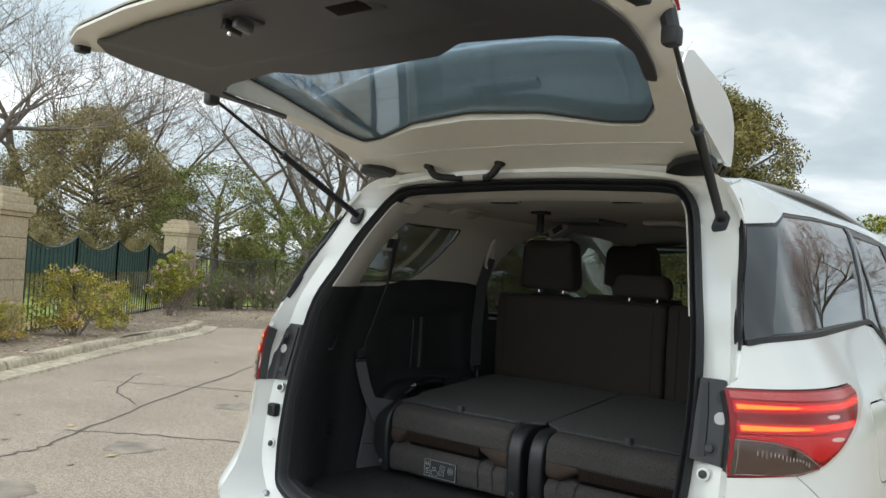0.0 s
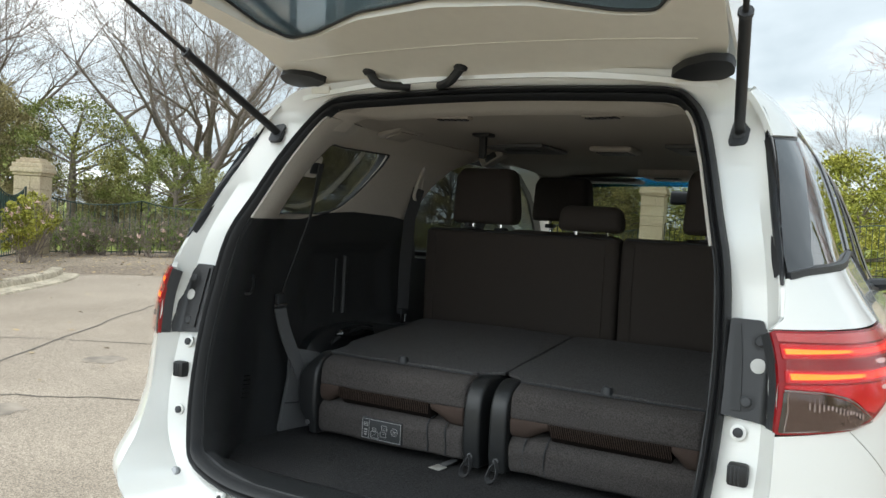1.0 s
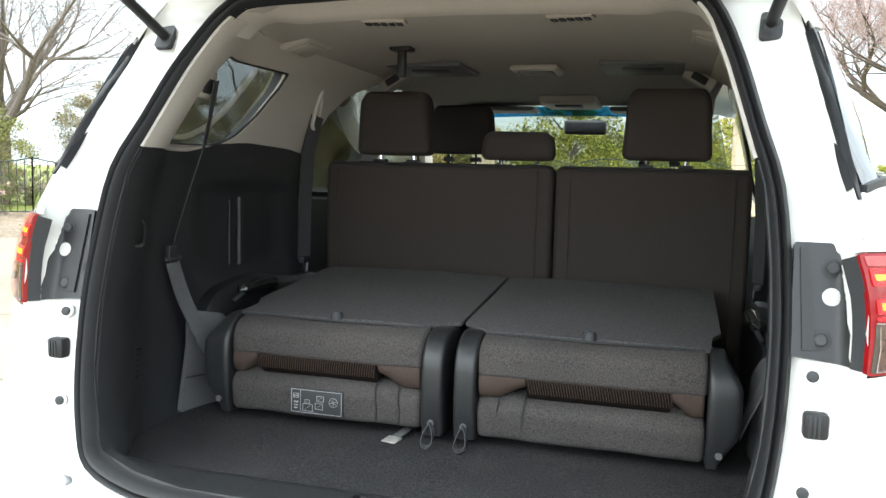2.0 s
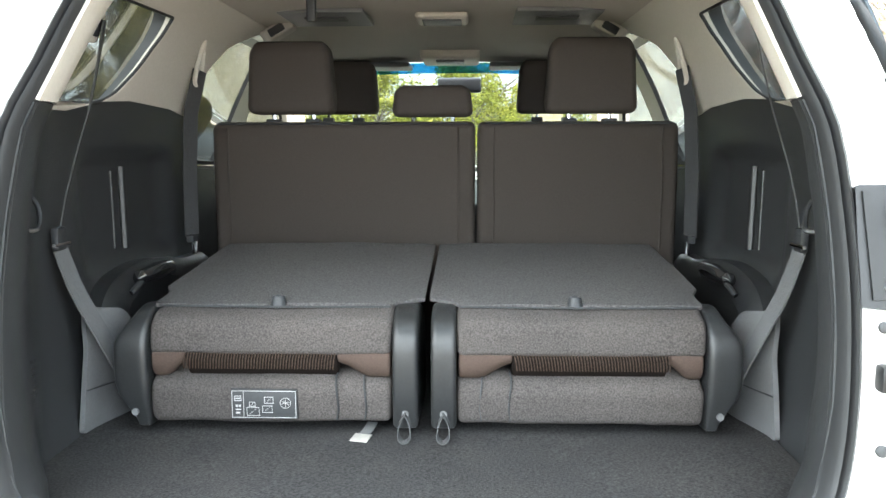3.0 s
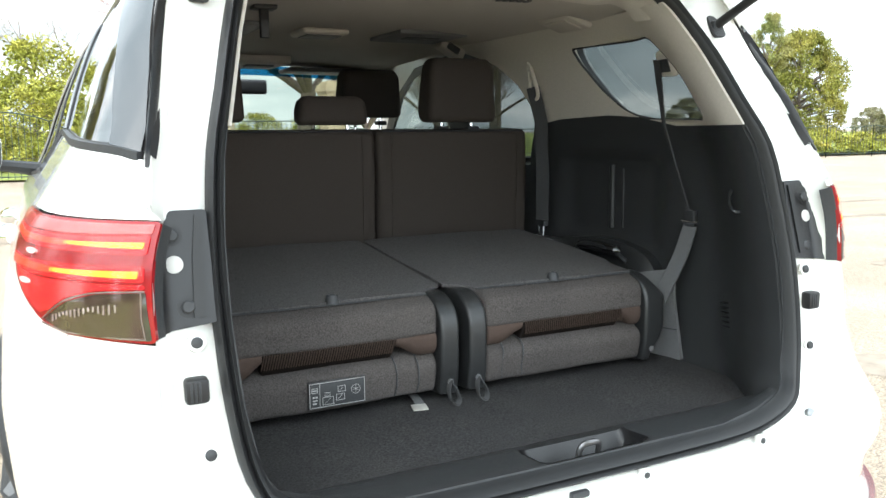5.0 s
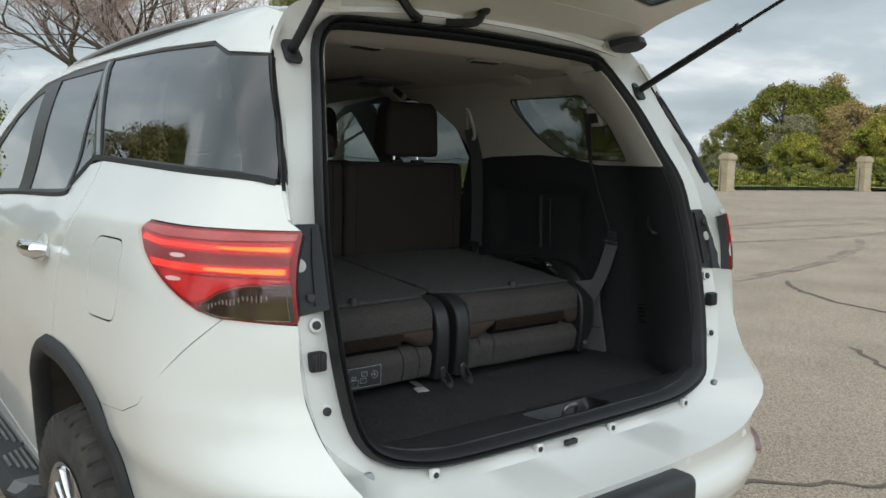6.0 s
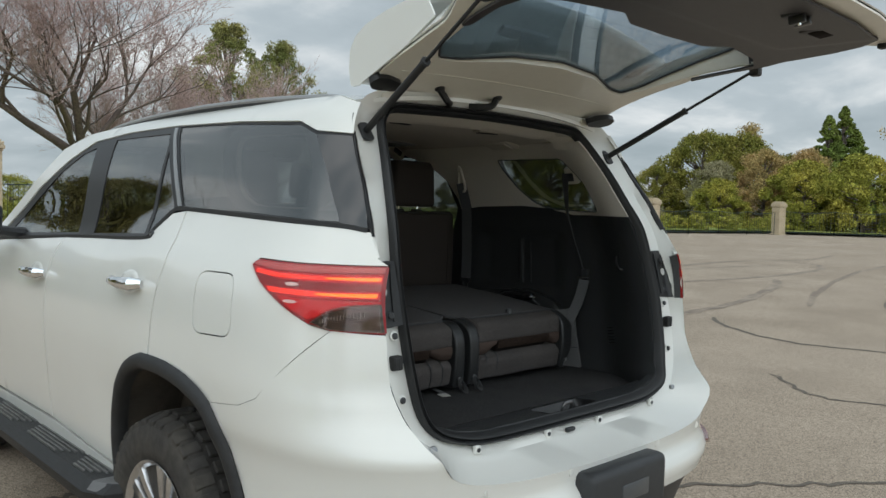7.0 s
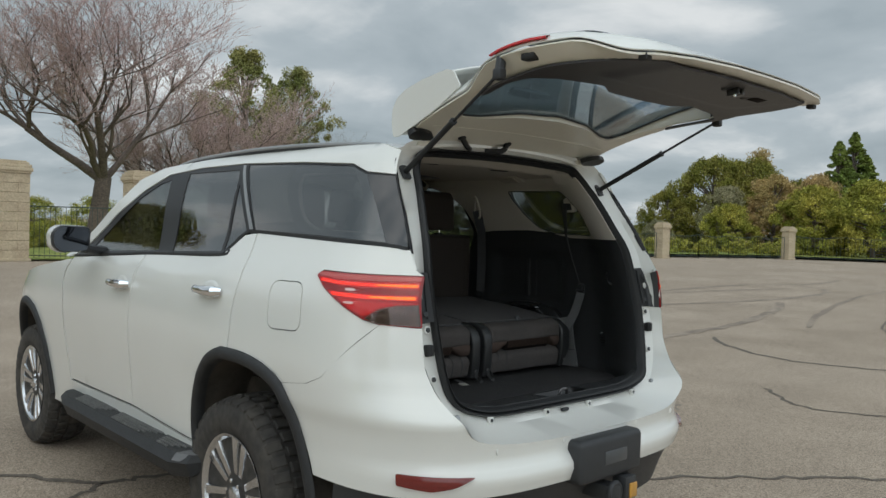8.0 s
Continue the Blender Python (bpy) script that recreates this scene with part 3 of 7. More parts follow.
def ring_a(k=0.0, dy=0.0):
    """The opening's edge, drawn in by k metres and set dy forward."""
    pts = []
    p = [np.array(q) for q in A_HALF]
    for i, q in enumerate(p):
        d = p[min(i + 1, len(p) - 1)] - p[max(i - 1, 0)]
        n = np.array([-d[1], d[0]]) * -1.0
        n /= np.linalg.norm(n)
        n = -n if np.dot(n, np.array([0, 1.3]) - q) < 0 else n
        r = q + n * k
        pts.append((max(r[0], 0.0) if 0 < i < len(p) - 1 else 0.0, float(FLANGE(q[1])) + dy, r[1]))
    return pts


def whole(ring):
    """Both halves of a ring, from the sill's middle over the left side."""
    s = [tuple(p) for p in spline(ring, 3)]
    return [(-x, y, z) for x, y, z in s[::-1]] + s[1:-1]


C_RING = []
for x, z in C_HALF:
    y = y_at(x, z) if z < 1.35 else (float(np.interp(z, [1.35, 1.4, 1.5, 1.6, 1.7, 1.77, 1.812], [0.03, 0.056, 0.11, 0.18, 0.235, 0.255, 0.262])))
    C_RING.append((x, y, z))
B_RING = []
for (x, z), a, c in zip(A_HALF, ring_a(), C_RING):
    k = 0.72 if 0.87 < z < 1.70 else 0.16
    b = [a[i] + (c[i] - a[i]) * k for i in range(3)]
    if 0.87 < z < 1.70:
        b[1] = a[1] - 0.004
    elif z < 0.87:
        b[2], b[1] = a[2] - 0.028, a[1] - 0.02
    B_RING.append(tuple(b))
rings = [whole(ring_a(0.02, 0.03)), whole(ring_a(0.0, 0.012)), whole(B_RING), whole(C_RING)]
frame_part = part("boot_frame", loft([r[::-1] for r in rings], True), PAINT, car, "white painted frame round the boot opening", 30)
seal_rings = [whole(ring_a(-0.004, 0.010)), whole(ring_a(-0.002, -0.008)), whole(ring_a(0.004, -0.015)), whole(ring_a(0.009, -0.007)), whole(ring_a(0.011, -0.002)), whole(ring_a(0.015, -0.012)), whole(ring_a(0.021, -0.006)), whole(ring_a(0.024, 0.012)), whole(ring_a(0.028, 0.020))]
part("door_seal", loft([r[::-1] for r in seal_rings], True), RUBBER, car, "double-lipped black rubber boot seal", 60)

# ---- rear bumper, round the tail ----
BUMP = []
for x, z in [(float(p[0]), float(p[1])) for p in spline([(x, z, 0) for x, z in C_HALF], 3)][::-1]:
    if z <= 1.1461:
        BUMP.append((tail_angle(-x if x else -1e-4, z), z))
left_top = BUMP[::-1]
side_seam = [(0.062, 1.150), (0.15, 1.061), (0.25, 0.959), (0.33, 0.926), (0.489, 0.903)]


def flank_angle(y, z):
    return math.atan2((0.5 - y) / (0.5 - Y_BACK(z)), wid(y, z) / half(z, 0.3))


top_left = [(flank_angle(y, z), z) for y, z in side_seam[::-1]] + [(tail_angle(-0.705, 1.140), 1.140)] + left_top[1:]
arch_down = [(flank_angle(y, z), z) for y, z in ((0.45, 0.85), (0.41, 0.78), (0.345, 0.60))]
low = [(flank_angle(0.33, 0.60), 0.60), (0.9, 0.60), (1.2, 0.605), (math.pi / 2, 0.605)]
left_half = low[1:3][::-1] + [low[0]] + arch_down[::-1] + top_left
full = left_half + [(math.pi - a, z) for a, z in left_half[::-1]]
full = [p for i, p in enumerate(full) if math.dist(p, full[i - 1]) > 1e-4]
bumper = part("rear_bumper", sheet(full, tail_lift, 0.022, 0.006), PAINT, car, "white rear bumper skin")

# painted return between the flank's rear edge and the boot frame
EDGE_Z = [1.312, 1.33, 1.395, 1.52, 1.652, 1.745]
EDGE_Y = [-0.008, 0.012, 0.052, 0.125, 0.203, 0.240]
for s in (-1, 1):
    rows, strip, off = [], [], np.array((0.002, -0.004, 0.0))
    for z in np.linspace(1.312, 1.742, 24):
        y = float(np.interp(z, EDGE_Z, EDGE_Y))
        e = np.array((wid(y + 0.004, z) - 0.002, y + 0.004, z))
        c = np.array([float(np.interp(z, [p[2] for p in C_RING[::-1]], [p[i] for p in C_RING[::-1]])) for i in (0, 1)] + [z])
        c[0] -= 0.002
        m = (e + c) / 2 + np.array((0.0, -0.002, 0.0))
        rows.append([(s * q[0], q[1], q[2]) for q in (c, m, e)])
    for b, c in zip(spline(B_RING, 6), spline(C_RING, 6)):
        b, c = np.array(b, float), np.array(c, float)
        if 1.375 < c[2] < 1.725:
            w = 0.34 * max(0.02, min(1.0, (c[2] - 1.375) / 0.06, (1.725 - c[2]) / 0.05))
            strip.append([(s * q[0], q[1], q[2]) for q in (c + (b - c) * w + (0, 0.004, 0), c + (b - c) * w + off, c + (b - c) * w * 0.5 + off + (0.001, -0.002, 0), c + off + (0.004, 0.0, 0), c + (0.008, 0.012, 0))])
    part("pillar_gap", loft(strip if s < 0 else [r[::-1] for r in strip]), SATIN, car, "dark gap beside the rear pillar")
    low_rows, mid_rows, top_rows = rows[:6], rows[5:20], rows[19:]
    for name, rr, m in (("pillar_return", low_rows, PAINT), ("corner_panel_wrap", mid_rows, BLACK_GLOSS), ("pillar_return", top_rows, PAINT)):
        part(name, loft(rr if s > 0 else [r[::-1] for r in rr]), m, car)


# ---- inside the car ----
X_IN = table([(0.80, 0.655), (0.90, 0.68), (1.10, 0.70), (1.35, 0.71), (1.43, 0.705), (1.50, 0.682), (1.60, 0.642), (1.66, 0.612), (1.70, 0.575), (1.75, 0.48)], 0.012)
A_EDGE = table([(z, x) for x, z in A_HALF[13:3:-1]], 0.006)


def inner_x(y, z):
    """Half the boot's inner width at y, z."""
    e = A_EDGE(z) - 0.026
    k = ease(0.03, 0.34, y - FLANGE(z))
    return float(e + (X_IN(z) - e) * k)


def inner_lift(s, proud=0.0):
    return lambda y, z: (s * (inner_x(y, z) - proud), y, z)


def trim_lift(s):
    """The lower side trim: its middle is pressed outwards below a ledge."""
    def lift(y, z):
        k = ease(0.50, 0.60, y) * (1 - ease(0.95, 1.06, y)) * ease(1.09, 1.13, z) * (1 - ease(1.335 - 0.03 * float(ease(0.62, 0.5, y)), 1.372, z))
        return (s * (inner_x(y, z) + 0.026 * float(k)), y, z)
    return lift


rear_low = [(float(FLANGE(z)) + 0.012, z) for z in (0.84, 0.88, 0.94, 1.02, 1.10, 1.18, 1.26, 1.34, 1.40, 1.437)]
rear_up = [(float(FLANGE(z)) + 0.012, z) for z in (1.440, 1.50, 1.56, 1.62, 1.68, 1.715)]
LOW_TRIM = [(0.01, 0.815), *rear_low, (0.48, 1.445), (0.62, 1.470), (0.75, 1.478), (1.0, 1.470), (1.16, 1.453), (1.20, 1.35), (1.22, 0.86), (1.22, 0.815)]
UP_TRIM = [*rear_up, (0.6, 1.722), (1.45, 1.722), (1.40, 1.70), (1.27, 1.65), (1.185, 1.58), (1.14, 1.50), (1.13, 1.449), (1.0, 1.465), (0.75, 1.473), (0.62, 1.465), (0.48, 1.440)]
Q_HOLE = rounded([(0.83, 1.668), (0.45, 1.664), (0.335, 1.56), (0.30, 1.452), (0.60, 1.458), (0.68, 1.485), (0.755, 1.545), (0.82, 1.628)], 0.03)
for s in (-1, 1):
    f = s > 0
    low = part("side_trim", sheet(LOW_TRIM, trim_lift(s), 0.022, 0.004, flip=f), TRIM_DARK, car, "charcoal plastic boot side trim")
    up = part("pillar_trim", sheet(UP_TRIM, inner_lift(s, 0.005), 0.03, 0.006, holes=[Q_HOLE], flip=f), TRIM_BEIGE, car, "beige moulded pillar trim round the rear side window")
    ql = [(y, z) for y, z in Q_HOLE]
    r0, r3 = [(s * (inner_x(y, z) + 0.002), y, z) for y, z in ql], [(s * (wid(y, z) - 0.016), y, z) for y, z in inset(ql, -0.025)]
    r1, r2 = ([tuple(np.array(p) + (np.array(q) - np.array(p)) * k) for p, q in zip(r0, r3)] for k in (0.30, 0.34))
    part("window_reveal", loft([r0, r1], True), TRIM_BEIGE, up)
    part("window_channel", loft([r2, r3], True), RUBBER, up, "black rubber channel round the glass")
    part("window_gasket", tube([(s * (inner_x(y, z) + 0.0005), y, z) for y, z in fine_loop(Q_HOLE, 0.04)], 0.0045, 6, True), RUBBER, up)
    # pressed shapes in the side trim
    for yy, z0, z1, r in ((0.782, 1.135, 1.325, 0.010), (0.735, 1.14, 1.315, 0.0035)):
        part("trim_rib", tube([(s * (abs(trim_lift(s)(yy, z)[0]) - r * 0.5), yy - 0.012 * (z1 - z) / (z1 - z0), z) for z in np.linspace(z0, z1, 8)], r, 8), BRACKET, low)
    hook = spline([inner_lift(s, -0.002)(0.212, 1.290), inner_lift(s, 0.012)(0.207, 1.275), inner_lift(s, 0.017)(0.197, 1.255), inner_lift(s, 0.014)(0.181, 1.242), inner_lift(s, 0.0)(0.174, 1.240)], 4)
    part("bag_hook", tube(hook, 0.0045, 6), BRACKET, low)
    for k in range(6):
        z = 0.95 + k * 0.011
        part("vent_slot", tube([inner_lift(s, 0.0015)(0.226 + 0.004 * k, z), inner_lift(s, 0.0015)(0.262 + 0.004 * k, z - 0.006)], 0.0025, 5), BLACK_GLOSS, low)
    # wheel housing and lighter grey panel beside the folded seat
    hous = [(0.50, 0.80), (0.50, 0.93), (0.505, 1.03), (0.56, 1.085), (0.68, 1.108), (0.82, 1.105), (1.0, 1.08), (1.18, 1.05), (1.2, 0.80)]
    rings = []
    for k, xx in enumerate((0.70, 0.665, 0.655, 0.645, 0.640)):
        d = (0.0, 0.0, 0.008, 0.026, 0.045)[k]
        rings.append([(s * xx, p[0] + (d if p[0] < 0.6 else 0), p[1] - (d if p[1] > 0.9 else 0)) for p in spline([(y, z, 0) for y, z in hous], 3)])
    hb = loft(rings if s < 0 else [r[::-1] for r in rings])
    fan = rings[-1] if s < 0 else rings[-1][::-1]
    hb.faces.new([hb.verts.new(q) for q in fan][::-1])
    part("wheel_housing", hb, BRACKET, car, "glossy black plastic wheel housing")
    panel = [(0.385, 0.824), (0.410, 0.94), (0.425, 1.02), (0.45, 1.06), (0.54, 1.04), (0.60, 0.95), (0.60, 0.824)]
    part("belt_outlet_panel", sheet(rounded(panel, 0.012), lambda y, z: (s * (0.652 - 0.035 * ease(0.40, 0.56, y) + 0.03 * ease(0.98, 1.10, z)), y, z), 0.03, 0.01, flip=f), TRIM_GREY, car, "lighter grey plastic panel beside the folded seat")
    part("panel_joint", tube([(s * 0.651, 0.405, 0.905), (s * 0.633, 0.48, 0.900), (s * 0.617, 0.57, 0.893)], 0.0018, 5), PLASTIC, car)
    grip = spline([(s * 0.640, 0.60, 1.070), (s * 0.624, 0.64, 1.096), (s * 0.616, 0.72, 1.108), (s * 0.620, 0.79, 1.100), (s * 0.636, 0.83, 1.078)], 6)
    part("seat_grip", tube([(q[0], q[1], q[2] - 0.010) for q in grip], 0.0065, 8), BRACKET, car, "glossy black grab handle on the wheel housing")
    part("grip_pocket", moved(turned([(-0.10, 0.002), (-0.085, 0.016), (0.0, 0.022), (0.085, 0.016), (0.10, 0.002)], 14), Matrix.Translation((s * 0.632, 0.715, 1.088)) @ pose(0, 0, 0, 0, 0, 90)), BLACK_GLOSS, car)
    # upper belt guide and its belt
    gd = part("belt_guide", box((-0.02, -0.03, -0.035), (0.02, 0.03, 0.035), 0.012, 3), TRIM_BEIGE, car, "beige belt guide on the rear pillar")
    gd.matrix_basis = pose(s * 0.625, 0.435, 1.60, 0, s * -22, 0)
    part("guide_slot", box((-0.023 if s > 0 else 0.012, -0.018, -0.02), (-0.012 if s > 0 else 0.023, 0.018, 0.015), 0.004), PLASTIC, gd)
    belt = thing("seat_belt", (s * 0.68, 0.45, 1.2), "grey seat belt with its tongue, hanging down the boot side", "seat belt", "third-row seat belts")
    part("thin_run", strap([(s * 0.648, 0.473, 1.44), (s * 0.676, 0.458, 1.34), (s * 0.686, 0.435, 1.27), (s * 0.688, 0.408, 1.20)], [0.016, 0.010, 0.010, 0.014], 0.003, (0.3 * s, 1, 0.2)), DARK_BELT, belt)
    part("upper_run", strap([(s * (0.60), 0.455, 1.605), (s * 0.622, 0.462, 1.52), (s * 0.648, 0.473, 1.44)], [0.042, 0.030, 0.016], 0.003, (0.3 * s, 1, 0.2)), DARK_BELT, belt)
    part("tongue", box((s * 0.686 - 0.008, 0.385, 1.178), (s * 0.686 + 0.008, 0.42, 1.222), 0.005), PLASTIC, belt)
    part("buckle_bar", tube([(s * 0.680, 0.372, 1.190), (s * 0.680, 0.43, 1.190)], 0.004, 6), CHROME, belt)
    part("lower_run", strap(spline([(s * 0.684, 0.402, 1.180), (s * 0.662, 0.412, 1.10), (s * 0.628, 0.432, 1.01), (s * 0.603, 0.45, 0.94), (s * 0.592, 0.47, 0.90)], 5), 0.046, 0.003, (0, 1, 0.35)), BELT, belt, "grey webbing")
    # second-row belts on the centre pillar trim
    mb = thing("second_row_belt", (s * 0.665, 1.1, 1.25), "dark seat belt with buckle, hanging from the pillar trim", "seat belt", "second-row seat belts")
    part("webbing", strap([(s * 0.632, 1.075, 1.57), (s * 0.655, 1.06, 1.46), (s * 0.665, 1.06, 1.30), (s * 0.668, 1.065, 1.13)], 0.046, 0.003, (0.5 * s, -0.86, 0)), DARK_BELT, mb)
    drop = [(1.055, 1.560), (1.062, 1.535), (1.085, 1.530), (1.098, 1.552), (1.086, 1.60), (1.078, 1.640), (1.070, 1.640), (1.062, 1.60)]
    part("belt_loop", tube([(s * (0.636 - 0.25 * (z - 1.56)), y, z) for y, z, _ in spline([(y, z, 0) for y, z in drop], 3, True)], 0.0065, 8, True), TRIM_BEIGE, mb, "beige plastic belt loop")
    part("loop_bolt", moved(turned([(-0.008, 0.0), (-0.008, 0.014), (0.006, 0.012), (0.010, 0.006), (0.010, 0.0)], 14), Matrix.Translation((s * 0.622, 1.076, 1.630)) @ pose(0, 0, 0, 0, 0, 0 if s < 0 else 180)), TRIM_BEIGE, mb)
    part("buckle", box((s * 0.664 - 0.01, 1.035, 1.115), (s * 0.664 + 0.01, 1.09, 1.135), 0.004), PLASTIC, mb)
    part("buckle_loop", tube([(s * 0.66, 1.045, 1.115), (s * 0.66, 1.047, 1.085), (s * 0.66, 1.072, 1.085), (s * 0.66, 1.075, 1.115)], 0.0035, 6), CHROME, mb)

# roof lining with its rear roll, vents, lamp and console
def lining_lift(x, y):
    e = np.interp(y, [0.3, 0.42, 1.0, 1.7, 2.3], [1.756, 1.746, 1.747, 1.75, 1.72])
    return (x * np.interp(y, [0.3, 0.45, 1.4, 2.35], [0.46, 0.545, 0.575, 0.56]), y, e - 0.030 * abs(x) ** 4)


lining = part("roof_lining", sheet([(-1, 0.312), (1, 0.312), (1, 2.38), (-1, 2.38)], lining_lift, 0.08, 0.006, flip=True), LINING, car, "beige woven roof lining")
for s in (-1, 1):
    part("lining_edge", loft([[lining_lift(s, y) for y in np.linspace(0.312, 2.38, 24)], [(s * inner_x(min(y, 1.4), 1.70), y, 1.712 if y < 2.1 else 1.66) for y in np.linspace(0.312, 2.38, 24)]]), LINING, lining)
    vent = part("air_vent", box((-0.05, -0.022, -0.006), (0.05, 0.022, 0.006), 0.004), LINING, lining)
    vent.matrix_basis = pose(s * 0.21 + 0.0, 0.52, 1.7435, 0, 0, s * -8)
    for k in range(5):
        part("vent_slat", box((-0.042 + k * 0.018, -0.013, -0.009), (-0.030 + k * 0.018, 0.013, -0.004)), PLASTIC, vent)
    cup = part("roof_grip", box((-0.045, -0.075, -0.012), (0.045, 0.075, 0.010), 0.01, 3), LINING, lining)
    cup.matrix_basis = pose(s * 0.50, 0.72, 1.727, 0, s * 18, 0)
    part("grip_recess", box((-0.03, -0.05, -0.016), (0.03, 0.05, -0.010), 0.004), LINING, cup)
    mv = part("side_vent", box((-0.05, -0.03, -0.028), (0.05, 0.03, 0.012), 0.008, 3), TRIM_BEIGE, lining)
    mv.matrix_basis = pose(s * 0.50, 1.40, 1.722, 0, s * 30, 0)
    part("vent_mouth", box((-0.025, -0.034, -0.02), (0.025, -0.026, 0.004), 0.003), PLASTIC, mv)
TOP_Z = table([(x, z) for x, z in A_HALF[:6]], 0.006)
header_rows = []
for x in np.linspace(-0.492, 0.492, 45):
    zt = float(TOP_Z(abs(x))) - 0.022
    y0, drop = float(FLANGE(zt + 0.022)) + 0.016, 0.020 * (1 - ease(0.36, 0.48, abs(x)))
    header_rows.append([(x, y0, zt), (x, y0 + 0.03, zt - 0.004), (x, y0 + 0.08, zt - 0.5 * drop - 0.004), (x, y0 + 0.115, zt - drop - 0.003), (x, y0 + 0.128, zt - drop), (x, y0 + 0.132, zt + 0.012)])
part("rear_header_trim", loft(header_rows), TRIM_BEIGE, lining, "pale beige moulded trim over the boot opening")
lamp = part("roof_lamp", box((-0.075, 1.27, 1.730), (0.078, 1.42, 1.75), 0.012, 3), TRIM_BEIGE, lining, "oval roof lamp")
part("lamp_lens", box((-0.055, 1.29, 1.7265), (0.058, 1.40, 1.733), 0.006), TRIM_GREY, lamp)
con = part("roof_console", box((-0.11, 2.05, 1.70), (0.12, 2.36, 1.752), 0.015, 3), TRIM_BEIGE, lining)
part("console_buttons", box((-0.05, 2.10, 1.692), (0.06, 2.18, 1.703), 0.004), TRIM_GREY, con)
for s in (-1, 1):
    # grey box on the lining: a recess's shade given as colour
    tray = part("roof_recess_shade", box((s * 0.33 - 0.12, 1.18, 1.733), (s * 0.33 + 0.12, 1.44, 1.746), 0.004), TRIM_GREY, lining, "flat grey box painting the shade of a roof recess")
    part("tray_slot", box((s * 0.33 - 0.06, 1.26, 1.729), (s * 0.33 + 0.06, 1.32, 1.735), 0.003), PLASTIC, tray)
    part("sun_visor", box((s * 0.34 - 0.18, 2.22, 1.685), (s * 0.34 + 0.18, 2.40, 1.705), 0.008), TRIM_GREY, lining)
part("coat_strap", box((-0.306, 0.88, 1.665), (-0.284, 0.90, 1.742), 0.003), RUBBER, lining, "black belt outlet hanging from the lining")
part("strap_mount", box((-0.325, 0.865, 1.734), (-0.265, 0.915, 1.748), 0.004), RUBBER, lining)
rv = part("inside_mirror", box((-0.06, 2.48, 1.60), (0.13, 2.51, 1.665), 0.012, 3), PLASTIC, car)

# floor and sill trim
part("boot_floor", sheet(rounded([(-0.655, 0.06), (0.655, 0.06), (0.66, 1.24), (-0.66, 1.24)], 0.03), lambda x, y: (x, y, 0.824 - 0.004 * math.sin(9 * x) * math.sin(7 * y)), 0.05, 0.01), CARPET, car, "charcoal carpet boot floor")
STRIKER = mat("dark_steel", (0.16, 0.16, 0.165), 0.35, 0.8, vary=0.1)
sill = bmesh.new()
stations = sorted([*np.linspace(-0.6, 0.6, 81), *np.linspace(-0.075, -0.045, 7), *np.linspace(0.155, 0.185, 7)])
rows = []
for x in stations:
    ax = abs(x)
    rim = float(np.interp(ax, [0, 0.36, 0.46, 0.545, 0.575, 0.6], [0.842, 0.844, 0.858, 0.885, 0.92, 0.97]))
    yr = float(FLANGE(rim)) + 0.01
    dip = 0.034 * (1 - ease(0.105, 0.125, abs(x - 0.055)))
    shelf = 0.838 + 0.3 * (rim - 0.842)
    rows.append([(x, yr - 0.004, rim - 0.02), (x, yr + 0.006, rim), (x, yr + 0.018, rim + 0.001 - 0.15 * dip), (x, yr + 0.030, rim - dip), (x, 0.030, shelf - dip), (x, 0.048, shelf - 0.1 * dip), (x, 0.085, 0.828), (x, 0.10, 0.815)])
part("sill_trim", loft(rows), TRIM_DARK, car, "charcoal plastic sill trim with the latch recess")
part("latch_pocket", loft([[(q[0], q[1], q[2] + 0.0012) for q in r[2:6]] for r in rows if abs(r[0][0] - 0.055) < 0.128]), SATIN, car, "satin black latch pocket in the sill")
lt = part("lock_striker", tube(spline([(0.022, -0.012, 0.815), (0.025, -0.020, 0.852), (0.045, -0.022, 0.858), (0.065, -0.020, 0.852), (0.068, -0.012, 0.815)], 4), 0.006, 8), STRIKER, car)
part("striker_plate", box((0.0, -0.025, 0.812), (0.09, 0.005, 0.822), 0.003), PLASTIC, car)

# dashboard, wheel and front shell
part("dashboard", loft([[(-0.74, y, z) for y, z in ((2.35, 0.85), (2.32, 1.0), (2.38, 1.12), (2.55, 1.18), (2.95, 1.20), (2.98, 0.8))], [(0.74, y, z) for y, z in ((2.35, 0.85), (2.32, 1.0), (2.38, 1.12), (2.55, 1.18), (2.95, 1.20), (2.98, 0.8))]], True, True), TRIM_DARK, car)
wh = part("steering_wheel", tube([(0.38 + 0.18 * math.cos(a), 0.055 * -math.sin(a), 0.18 * math.sin(a)) for a in np.linspace(0, 2 * math.pi, 25)[:-1]], 0.016, 8, True), PLASTIC, car)
wh.location = (0, 2.22, 1.16)
for s in (-1, 1):
    part("door_trim", sheet([(1.24, 0.5), (2.85, 0.5), (2.80, 1.24), (1.24, 1.31)], lambda y, z: (s * 0.745, y, z), 0.15, 0.02, flip=s > 0), TRIM_DARK, car)
part("cabin_floor", sheet([(-0.74, 1.2), (0.74, 1.2), (0.74, 3.0), (-0.74, 3.0)], lambda x, y: (x, y, 0.52), 0.2, 0.02), CARPET, car)


